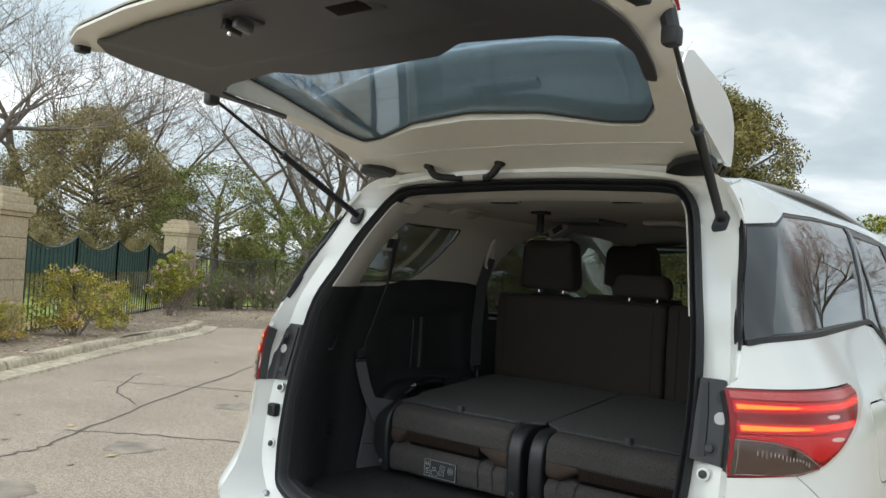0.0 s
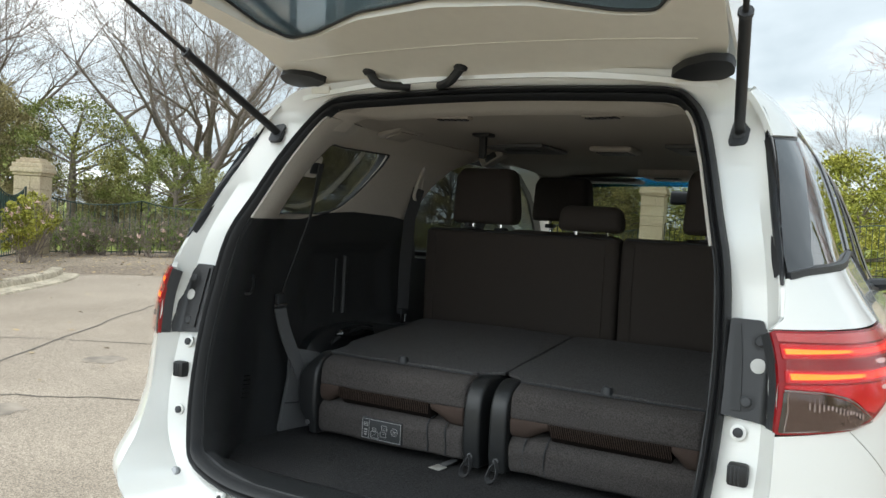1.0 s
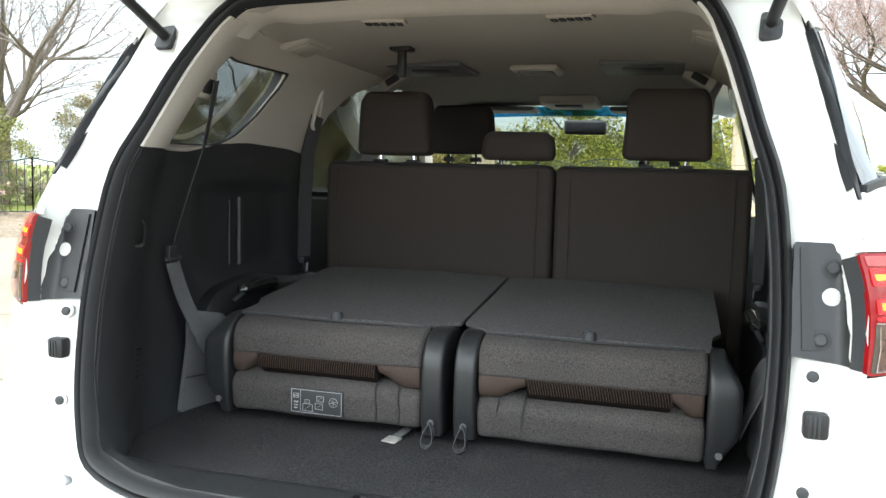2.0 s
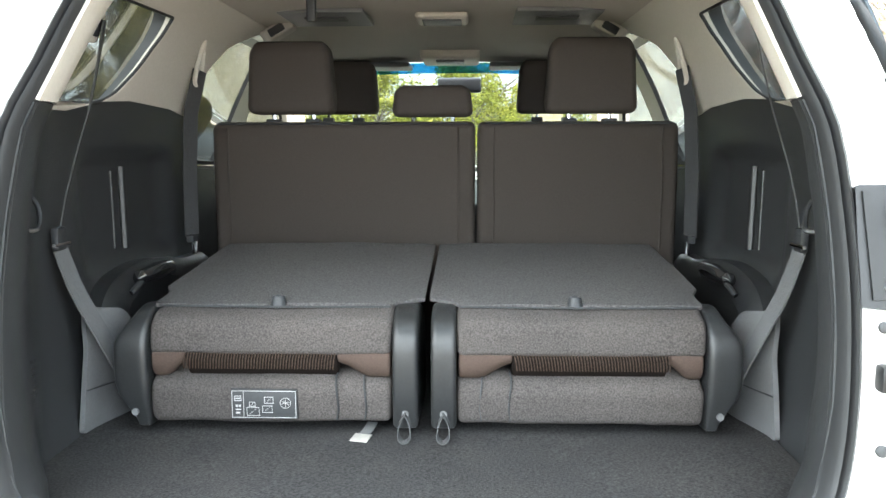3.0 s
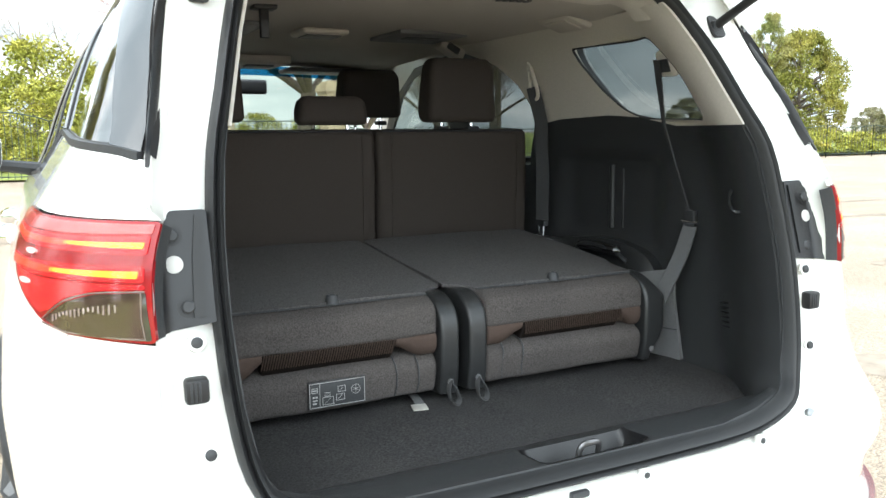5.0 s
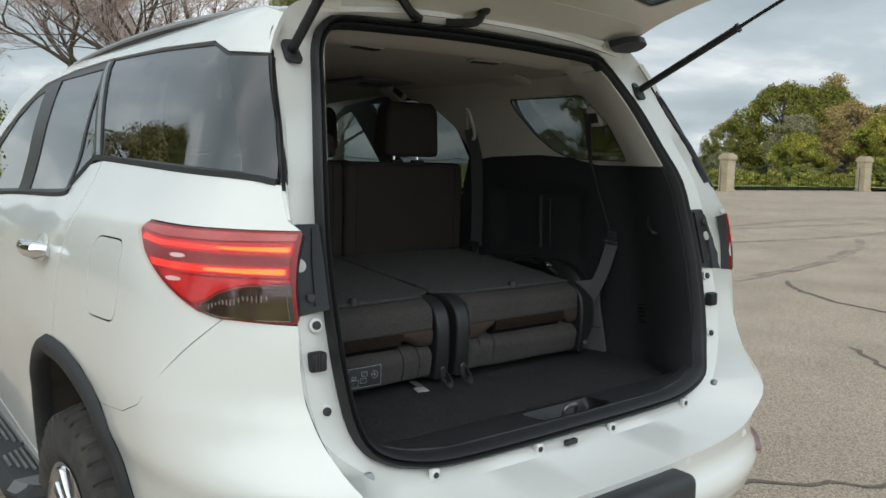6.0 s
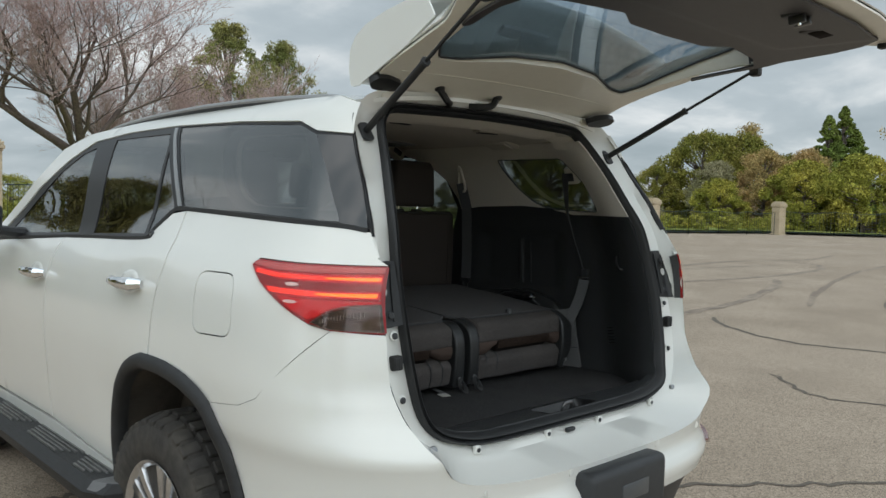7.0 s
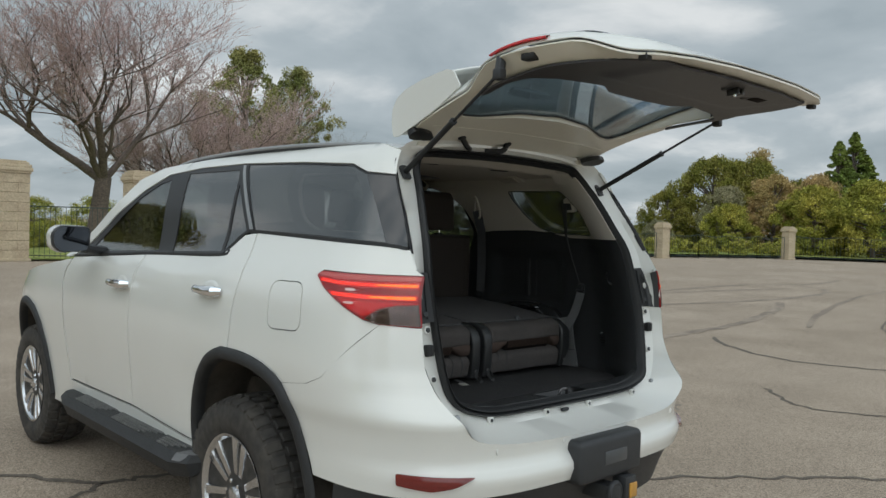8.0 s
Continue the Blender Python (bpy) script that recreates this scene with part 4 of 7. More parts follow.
# ---- seats ----
def slab(x0, x1, profile, r, n=4, bm=None, cuts=6):
    """A padded body: a side profile in (y, z) drawn across x, with rounded ends."""
    sections = []
    for k in range(n + 1):
        a = 0.5 * math.pi * k / n
        sections.append((x0 + r * (1 - math.cos(a)), r * (1 - math.sin(a))))
    mids = [(x0 + r + (x1 - x0 - 2 * r) * k / cuts, 0.0) for k in range(1, cuts)]
    sections = sections + mids + [(x1 - (x - x0), d) for x, d in sections[::-1]]
    out = [[(x, p[0], p[1]) for p in inset(profile, d)] for x, d in sections]
    return loft(out, True, True, bm)


def soften(bm, amount, scale, seed):
    """Uneven upholstery: the skin swells and sags a little."""
    bm.normal_update()
    for v in bm.verts:
        k = noise.noise((v.co.x * scale + seed, v.co.y * scale, v.co.z * scale)) + 0.5 * noise.noise((v.co.x * scale * 2.7, v.co.y * scale * 2.7 + seed, v.co.z * scale * 2.7))
        v.co += v.normal * amount * k
    return bm


def folded_seat(s):
    """A third-row seat with its back folded flat; s is -1 or 1."""
    seat = thing("folded_seat", (s * 0.29, 0.7, 0.824), "grey-brown cloth third-row seat folded flat on the boot floor", "car seat", "folded third-row seats")

    def xs(a, b):
        return (min(s * a, s * b), max(s * a, s * b))

    back_prof = rounded([(0.390, 0.982), (0.392, 1.045), (0.44, 1.064), (1.02, 1.112), (1.06, 1.10), (1.06, 1.0), (0.46, 0.975)], [0.012, 0.03, 0.02, 0.03, 0.02, 0.02, 0.02])
    x0, x1 = xs(0.062, 0.522)
    part("folded_back", soften(slab(x0, x1, fine_loop(back_prof, 0.02), 0.013, cuts=22), 0.003, 9.0, s), SEAT_CLOTH, seat, "grey-brown flecked cloth")
    cap = [(0.447, 0.0), (1.02, 0.0), (1.02, 1.0), (0.447, 1.0)]

    def top_lift(y, k):
        wob = 0.004 * noise.noise((y * 6, k * 4, s * 2.0)) + 0.003 * math.sin(math.pi * k)
        a = 0.005 + 0.057 * (1 - ease(0.475, 0.50, y))
        b = 0.530 + 0.022 * ease(0.53, 0.58, y)
        return (s * (a + (b - a) * k), y, 1.0665 + (y - 0.44) * 0.0835 + wob)

    part("back_board", sheet(rounded(cap, 0.02), top_lift, 0.04, 0.008, flip=s > 0), SEAT_TOP, seat, "charcoal carpet-like back board")
    part("piping", tube([(s * (0.066 + 0.45 * k / 12), 0.441 - 0.006 * math.sin(math.pi * k / 12), 1.0655) for k in range(13)], 0.0022, 6), PLASTIC, seat)
    low_prof = rounded([(0.397, 0.852), (0.386, 0.918), (0.425, 0.945), (1.05, 0.95), (1.05, 0.845), (0.42, 0.845)], [0.012, 0.035, 0.03, 0.02, 0.02, 0.01])
    part("cushion", soften(slab(x0, x1, fine_loop(low_prof, 0.02), 0.014, cuts=22), 0.0035, 9.0, 3 + s), SEAT_CLOTH, seat, "grey-brown flecked cloth")
    for xa in ((0.105, 0.16) if s > 0 else (0.112, 0.165)):
        part("seam", tube([(s * xa, 0.43, 0.946), (s * (xa + 0.003), 0.404, 0.938), (s * (xa + 0.002), 0.391, 0.925), (s * xa, 0.3885, 0.908), (s * (xa - 0.002), 0.3925, 0.88), (s * (xa + 0.002), 0.398, 0.855)], 0.002, 5), PLASTIC, seat)
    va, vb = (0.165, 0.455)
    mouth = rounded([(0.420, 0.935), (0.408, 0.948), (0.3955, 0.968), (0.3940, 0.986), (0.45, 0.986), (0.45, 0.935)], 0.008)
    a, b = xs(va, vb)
    # solid near-black strip, painting the shade of the gap behind the bellows
    part("gap_shade_block", slab(a, b, mouth, 0.006), RECESS_SHADE, seat)
    bel = bmesh.new()
    for k in range(52):
        x = va + (vb - va) * (k + 0.5) / 52
        tube([(s * x, 0.3925, 0.985), (s * (x + 0.003), 0.393, 0.972), (s * (x + 0.006), 0.399, 0.953)], 0.0015, 4, bm=bel)
    tagged(part("ribbed_bellows", bel, BELLOWS, seat, "ribbed dark brown bellows"), kind="stuff")
    for xa, xb in ((0.064, va), (vb, 0.518)):
        a, b = xs(xa, xb)
        pad = rounded([(0.402, 0.936), (0.3895, 0.958), (0.3905, 0.988), (0.46, 0.988), (0.46, 0.936)], 0.014)
        pb = slab(a, b, fine_loop(pad, 0.012), 0.006)
        for v in pb.verts:
            k = (abs(v.co.x) - xa) / (xb - xa)
            k = ease(0.35, 1.0, k if xa < va else 1 - k)
            v.co.z = 0.990 - (0.990 - v.co.z) * (1 - 0.50 * k)
            v.co.y += 0.004 * k
        part("brown_pad", pb, SEAT_PAD, seat, "smooth brown pad")
    # side brackets
    for xa, xb, o in ((0.012, 0.060, 0), (0.524, 0.574, 1)):
        a, b = xs(xa, xb)
        br = [(0.42, 0.838), (0.388, 0.86), (0.380, 0.95), (0.388, 1.02), (0.43, 1.058), (0.50, 1.062), (0.60, 1.03), (0.66, 0.95), (0.66, 0.838)]
        bp = [(p[0], p[1]) for p in spline([(y, z, 0) for y, z in br], 4, True)]
        bb = slab(a, b, bp, 0.009)
        if o:
            for v in bb.verts:
                k = (abs(v.co.x) - xa) / (xb - xa)
                v.co.x += s * k * (0.014 * float(ease(0.85, 0.93, v.co.z)) - 0.026 * (1 - float(ease(0.84, 0.92, v.co.z))) - 0.030 * float(ease(1.0, 1.06, v.co.z)))
        brk = part("side_bracket", bb, BRACKET, seat, "grey-black plastic hinge cover")
        part("bolt_cap", moved(turned([(-0.003, 0.0), (-0.003, 0.007), (0.002, 0.007), (0.003, 0.003), (0.003, 0.0)], 12), pose(s * 0.5 * (xa + xb), 0.384, 0.872, 0, 0, 90)), TRIM_GREY, brk)
    part("knob", moved(turned([(0.0, 0.0), (0.0, 0.017), (0.004, 0.0165), (0.018, 0.013), (0.022, 0.011), (0.0225, 0.006), (0.019, 0.004), (0.019, 0.0)], 16), Matrix.Translation((s * 0.286, 0.453, 1.062)) @ pose(0, 0, 0, 0, -90, 0)), PLASTIC, seat, "small black tapered release knob")
    part("pull_loop", strap(spline([(s * 0.036, 0.381, 0.876), (s * 0.046, 0.372, 0.856), (s * 0.046, 0.360, 0.837), (s * 0.036, 0.352, 0.8285), (s * 0.026, 0.360, 0.837), (s * 0.027, 0.372, 0.856), (s * 0.0355, 0.382, 0.874)], 5), 0.014, 0.0018, (0, 1, 0.3)), DARK_BELT, seat, "black pull loop")
    return seat


left_seat = folded_seat(-1)
right_seat = folded_seat(1)
# instruction label: pale outline and plain bars and shapes
lab = part("instruction_label", box((-0.366, 0.3848, 0.860), (-0.240, 0.398, 0.917), 0.0015), PLASTIC, left_seat, "black instruction label with white line drawings")
yl = 0.3843


def bar(x0, x1, z0, z1):
    part("label_mark", box((x0, yl - 0.0008, z0), (x1, yl + 0.0008, z1)), LABEL_INK, lab)


for q in ((-0.364, -0.242, 0.9136, 0.9145), (-0.364, -0.242, 0.862, 0.8629), (-0.364, -0.3631, 0.8635, 0.913), (-0.2429, -0.242, 0.8635, 0.913), (-0.342, -0.3414, 0.864, 0.912)):
    bar(*q)
for q in ((-0.359, -0.346, 0.9035, 0.9045), (-0.359, -0.346, 0.8945, 0.8955), (-0.359, -0.358, 0.895, 0.904), (-0.347, -0.346, 0.895, 0.904), (-0.357, -0.348, 0.8985, 0.9005), (-0.357, -0.353, 0.883, 0.887), (-0.351, -0.347, 0.883, 0.887), (-0.357, -0.347, 0.877, 0.879), (-0.357, -0.349, 0.870, 0.873)):
    bar(*q)
for x0, z0, w, h in ((-0.336, 0.866, 0.026, 0.016), (-0.331, 0.884, 0.012, 0.008), (-0.306, 0.872, 0.020, 0.013), (-0.302, 0.890, 0.018, 0.012)):
    for q in ((x0, x0 + w, z0, z0 + 0.0007), (x0, x0 + w * 0.9, z0 + h, z0 + h + 0.0007), (x0, x0 + 0.0007, z0, z0 + h), (x0 + w * 0.9, x0 + w * 0.9 + 0.0007, z0, z0 + h)):
        bar(*q)
    part("label_mark", tube([(x0 + w * 0.2, yl, z0 + h * 0.2), (x0 + w * 0.7, yl, z0 + h * 0.85)], 0.0004, 3), LABEL_INK, lab)
for a in (0.3, 1.6, 2.6):
    part("label_mark", tube([(-0.262 - 0.008 * math.cos(a), yl, 0.891 - 0.008 * math.sin(a)), (-0.262 + 0.008 * math.cos(a), yl, 0.891 + 0.008 * math.sin(a))], 0.0005, 3), LABEL_INK, lab)
part("label_mark", tube([(-0.262 + 0.010 * math.cos(a), yl, 0.891 + 0.010 * math.sin(a)) for a in np.linspace(0, 2 * math.pi, 17)[:-1]], 0.0005, 4, True), LABEL_INK, lab)
OFF_WHITE = mat("worn_off_white_plastic", (0.36, 0.35, 0.325), 0.5, vary=0.15, fine=80)
tag = thing("pull_tag", (-0.118, 0.375, 0.824), "white plastic tag on a short grey strap, lying on the carpet", "tag")
part("plate", moved(box((-0.017, -0.019, 0.0), (0.017, 0.015, 0.003), 0.0014), pose(-0.118, 0.375, 0.8275, 3, 0, -12)), OFF_WHITE, tag)
part("strap", strap([(-0.113, 0.385, 0.833), (-0.108, 0.405, 0.834), (-0.104, 0.44, 0.836)], 0.02, 0.002), BELT, tag)


def headrest(parent, x0, x1, z0, z1, y0, y1):
    prof = rounded([(y0, z0), (y0 - 0.004, z1 - 0.03), (y0 + 0.012, z1), (y1 - 0.02, z1), (y1, z0 + 0.04), (y1 - 0.02, z0)], 0.024)
    hb = slab(x0, x1, fine_loop(prof, 0.02), 0.022, 6)
    for v in hb.verts:
        k = (v.co.z - z0) / (z1 - z0)
        v.co.x += ((x0 + x1) / 2 - v.co.x) * (0.10 * k + 0.06 * ease(0.8, 1.0, k))
    hr = part("headrest", hb, SEAT_BACK, parent, "brown-black headrest")
    xm = (x0 + x1) / 2
    for d in (-0.055, 0.055):
        part("post", tube([(xm + d, (y0 + y1) / 2, z0 - 0.05), (xm + d, (y0 + y1) / 2, z0 + 0.03)], 0.0065, 8), CHROME, hr, "chrome headrest post")
        part("guide", box((xm + d - 0.02, (y0 + y1) / 2 - 0.02, z0 - 0.03), (xm + d + 0.02, (y0 + y1) / 2 + 0.02, z0 - 0.012), 0.004), PLASTIC, hr)


def seat_row(x0, x1, label, heads):
    st = thing("bench_seat", ((x0 + x1) / 2, 1.35, 0.52), label, "car seat", "second-row seats")
    prof = rounded([(1.135, 0.80), (1.122, 1.30), (1.128, 1.425), (1.15, 1.438), (1.22, 1.43), (1.26, 1.35), (1.28, 0.80)], 0.025)
    b = part("backrest", slab(x0, x1, fine_loop(prof, 0.06), 0.02), SEAT_BACK, st, "brown-black upholstered back")
    for xx in (x0 + 0.045, x1 - 0.045):
        part("stitch_line", tube([(xx, 1.1335, 0.85), (xx, 1.1215, 1.30), (xx, 1.126, 1.42)], 0.003, 5), SEAT_BACK, b)
    part("top_piping", tube([(x0 + 0.02, 1.133, 1.431), (x1 - 0.02, 1.133, 1.431)], 0.0025, 5), PLASTIC, b)
    part("squab", slab(x0, x1, rounded([(1.28, 0.55), (1.28, 0.95), (1.75, 0.98), (1.80, 0.90), (1.75, 0.55)], 0.03), 0.02), SEAT_BACK, st)
    for h in heads:
        headrest(st, *h)
    return st


seat_row(-0.624, 0.098, "brown-black second-row bench section with two headrests", [(-0.530, -0.290, 1.458, 1.655, 1.14, 1.25), (-0.134, 0.094, 1.450, 1.537, 1.16, 1.24)])
seat_row(0.104, 0.647, "brown-black second-row seat with one headrest", [(0.288, 0.538, 1.458, 1.662, 1.14, 1.25)])
for s in (-1, 1):
    st = thing("front_seat", (s * 0.38, 2.0, 0.52), "dark cloth front seat with headrest", "car seat", "front seats")
    part("backrest", slab(s * 0.38 - 0.25, s * 0.38 + 0.25, rounded([(1.88, 0.75), (1.85, 1.40), (1.90, 1.45), (1.98, 1.40), (2.05, 0.75)], 0.04), 0.04), SEAT_BACK, st)
    part("squab", slab(s * 0.38 - 0.25, s * 0.38 + 0.25, rounded([(1.9, 0.54), (1.9, 0.88), (2.38, 0.92), (2.38, 0.54)], 0.04), 0.03), SEAT_BACK, st)
    headrest(st, s * 0.38 - 0.13, s * 0.38 + 0.13, 1.485, 1.675, 1.84, 1.95)


# ---- tail lamps ----
RED = mat("red_lamp_lens", (0.56, 0.014, 0.018), 0.25, vary=0.1, fine=90, coat=0.2, second=(0.62, 0.02, 0.024))
RED_DARK = mat("dark_red_lamp_lens", (0.25, 0.006, 0.009), 0.2, vary=0.1, fine=90, coat=0.2)
# red paled to paint the sky's reflection on the lens top
LAMP_SHEEN = mat("red_lens_sky_sheen", (0.50, 0.10, 0.10), 0.10, vary=0.08, fine=50, coat=0.3)
LAMP_ON = glow("lit_lamp_bar", (1.0, 0.035, 0.018), 0.8)
LAMP_HOT = glow("lit_lamp_core", (1.0, 0.19, 0.02), 1.25)
# pale colour of the glints painted in the lamp
LAMP_GLINT = mat("pale_lamp_glint", (0.80, 0.66, 0.64), 0.2, vary=0.1, fine=200)
RED_LENS = glass("clear_red_lens", (1.0, 0.93, 0.92), 0.35, most=0.16)
SMOKE = mat("smoked_clear_lens", (0.050, 0.042, 0.034), 0.08, vary=0.2, fine=60, coat=1.0)
RIBBED = mat("ribbed_reflector", (0.30, 0.29, 0.27), 0.22, 0.6, vary=0.3, fine=300)
AMBER = mat("amber_reflector", (0.55, 0.28, 0.05), 0.2, vary=0.1, coat=0.8)


def along(p, q, k):
    return (p[0] + (q[0] - p[0]) * k, p[1] + (q[1] - p[1]) * k)


for s in (-1, 1):
    f = s < 0
    base = part("tail_lamp", sheet(rounded(LAMP, [0.006, 0, 0.012, 0.008, 0.0, 0.02, 0.0, 0.006]), side_lift(s, 0.003), 0.03, 0.008, flip=f), RED_DARK, car, "red tail lamp, lit, with a smoked clear lower section")

    part("lamp_housing", sheet(inset(LAMP, 0.004), side_lift(s, -0.006), 0.03, 0.026, flip=f), PLASTIC, base, "black lamp housing")

    def zone(name, poly, m, proud, r=0.006, step=0.012):
        return part(name, sheet(rounded(poly, r), side_lift(s, proud), step, 0.003, flip=f), m, base)

    # top band of the lens, with its sky reflection put into the colour
    zone("upper_edge_sheen", [(-0.009, 1.3065), (0.20, 1.3065), (0.340, 1.3085), (0.352, 1.2990), (0.25, 1.290), (0.10, 1.2905), (-0.010, 1.2935)], LAMP_SHEEN, 0.005, 0.002)
    zone("upper_bar", [(-0.010, 1.290), (0.10, 1.287), (0.24, 1.287), (0.340, 1.2940), (0.330, 1.278), (0.22, 1.268), (-0.012, 1.266)], RED, 0.0055, 0.003)
    zone("lower_bar", [(-0.013, 1.248), (0.20, 1.247), (0.268, 1.250), (0.250, 1.236), (0.16, 1.228), (-0.015, 1.228)], RED, 0.0055, 0.003)
    zone("lit_bar", [(-0.008, 1.2820), (0.095, 1.2795), (0.095, 1.2760), (-0.008, 1.2735)], LAMP_HOT, 0.0075, 0.001)
    zone("lit_bar", [(0.09, 1.2805), (0.24, 1.2820), (0.322, 1.2885), (0.322, 1.2805), (0.24, 1.2745), (0.09, 1.2735)], LAMP_ON, 0.0075, 0.001)
    zone("lit_bar", [(-0.010, 1.2430), (0.105, 1.2412), (0.105, 1.2362), (-0.010, 1.2330)], LAMP_HOT, 0.0075, 0.001)
    zone("lit_bar", [(0.10, 1.2428), (0.256, 1.2475), (0.240, 1.2365), (0.10, 1.2335)], LAMP_ON, 0.0075, 0.001)
    zone("lower_lens", [(-0.015, 1.224), (0.14, 1.225), (0.225, 1.232), (0.16, 1.196), (0.115, 1.176), (0.095, 1.182), (0.07, 1.202), (0.03, 1.215), (-0.017, 1.219)], RED, 0.0055, 0.003)
    zone("clear_lens", [(-0.018, 1.214), (0.028, 1.210), (0.066, 1.197), (0.104, 1.168), (0.075, 1.157), (0.05, 1.152), (-0.026, 1.147)], SMOKE, 0.0055, 0.003)
    rimline = [p[:2] for p in spline([(-0.018, 1.2155, 0), (0.028, 1.2115, 0), (0.067, 1.198, 0), (0.106, 1.167, 0)], 6)]
    part("lens_frame", tube([side_lift(s, 0.007)(y, z) for y, z in rimline], 0.0012, 5), RIBBED, base)
    part("lens_frame", tube([side_lift(s, 0.007)(y, z) for y, z in ((0.104, 1.163), (0.06, 1.1535), (0.0, 1.150), (-0.022, 1.149), (-0.0175, 1.18), (-0.0155, 1.212))], 0.0012, 5), RIBBED, base)
    for k in range(15):
        y0 = 0.004 + k * 0.0056
        z0 = 1.190 - 0.016 * (k / 14) ** 1.5
        part("reflector_rib", tube([side_lift(s, 0.0075)(y0, z0 - 0.004 - 0.003 * math.sin(k)), side_lift(s, 0.0075)(y0 + 0.001, z0 + 0.007 * (1 - k / 22))], 0.0017, 4), RIBBED, base)
    # two pale ellipses painted as glints, not parts of the lamp
    for yy, zz in ((0.178, 1.2585), (0.170, 1.216)):
        zone("painted_glint", [(yy + 0.021 * math.cos(a), zz + 0.0042 * math.sin(a)) for a in np.linspace(0, 2 * math.pi, 17)[:-1]], LAMP_GLINT, 0.0065, 0.0)
    lens = part("outer_lens", sheet(rounded(inset(LAMP, 0.003), [0.006, 0, 0.012, 0.008, 0.0, 0.02, 0.0, 0.006]), side_lift(s, 0.0115), 0.012, 0.0015, flip=f), RED_LENS, base, "glossy clear outer lens")
    lens.visible_shadow = False

    # plate beside the lamp, bolts, caps and rubber stops on the frame
    def on_frame(x, z, out=0.0):
        k = ease(0.674, 0.702, x)
        return (s * x, float(FLANGE(z)) * (1 - 0.55 * k) - 0.008 * k - out, z)

    plate = part("lamp_pocket", sheet(rounded([(0.612, 1.155), (0.704, 1.146), (0.704, 1.300), (0.672, 1.303), (0.668, 1.318), (0.614, 1.318)], 0.006), lambda x, z: on_frame(x, z, 0.010), 0.007, 0.012, flip=s < 0), SATIN, car, "black plastic pocket beside the tail lamp")
    part("pocket_ridge", sheet([(0.628, 1.165), (0.645, 1.165), (0.640, 1.25), (0.632, 1.31), (0.622, 1.31)], lambda x, z: on_frame(x, z, 0.014), 0.03, 0.004, flip=s < 0), RUBBER, plate)

    def cap(name, x, z, r, h, m, parent, out=0.008):
        p = Vector(on_frame(x, z, out))
        du = Vector(on_frame(x + 0.004, z, out)) - Vector(on_frame(x - 0.004, z, out))
        dv = Vector(on_frame(x, z + 0.004, out)) - Vector(on_frame(x, z - 0.004, out))
        n = du.cross(dv).normalized()
        n = -n if n[1] > 0 else n
        b = turned([(-0.004, 0.0), (-0.004, r), (h * 0.6, r), (h, r * 0.75), (h, 0.0)], 16)
        turn = Vector((1, 0, 0)).rotation_difference(n).to_matrix().to_4x4()
        return part(name, moved(b, Matrix.Translation(p) @ turn), m, parent)

    cap("white_cap", 0.666, 1.241, 0.013, 0.002, WHITE, plate, 0.010)
    cap("bolt_dish", 0.666, 1.282, 0.015, 0.001, RUBBER, plate, 0.010)
    cap("bolt", 0.666, 1.282, 0.0095, 0.005, PLASTIC, plate, 0.011)
    cap("bolt_dish", 0.652, 1.180, 0.016, 0.001, RUBBER, plate, 0.010)
    cap("bolt", 0.652, 1.180, 0.010, 0.005, PLASTIC, plate, 0.011)
    for x, z in ((0.644, 1.128), (0.637, 0.965)):
        c = cap("bolt_dish", x, z, 0.0135, 0.0010, PAINT, frame_part, 0.004)
        cap("bolt_hole", x, z, 0.0085, 0.004, PLASTIC, frame_part, 0.007)
    p = on_frame(0.650, 1.060)
    stop = part("rubber_stop", box((p[0] - 0.017, p[1] - 0.015, 1.042), (p[0] + 0.017, p[1] + 0.01, 1.080), 0.006, 2), RUBBER, frame_part, "black rubber stop")
    for d in (-0.009, -0.003, 0.003):
        part("stop_rib", box((p[0] + d - 0.0015, p[1] - 0.0170, 1.046), (p[0] + d + 0.0015, p[1] - 0.014, 1.076), 0.001), PLASTIC, stop)
    cap("torx_bolt", 0.578, 0.838, 0.011, 0.008, STEEL, frame_part, 0.012)
    for x, z in ((0.425, 0.812), (0.126, 0.802)):
        part("sill_clip", box((s * x - 0.010, -0.0855, z - 0.012), (s * x + 0.010, -0.072, z + 0.012), 0.002), PAINT, frame_part)
        part("clip_hole", moved(turned([(-0.002, 0.0), (-0.002, 0.0062), (0.002, 0.0062), (0.002, 0.0)], 12), pose(s * x, -0.0855, z, 0, 0, 90)), PLASTIC, frame_part)
part("drain_slot", box((-0.046, -0.0935, 0.793), (-0.008, -0.080, 0.806), 0.004), PLASTIC, frame_part)

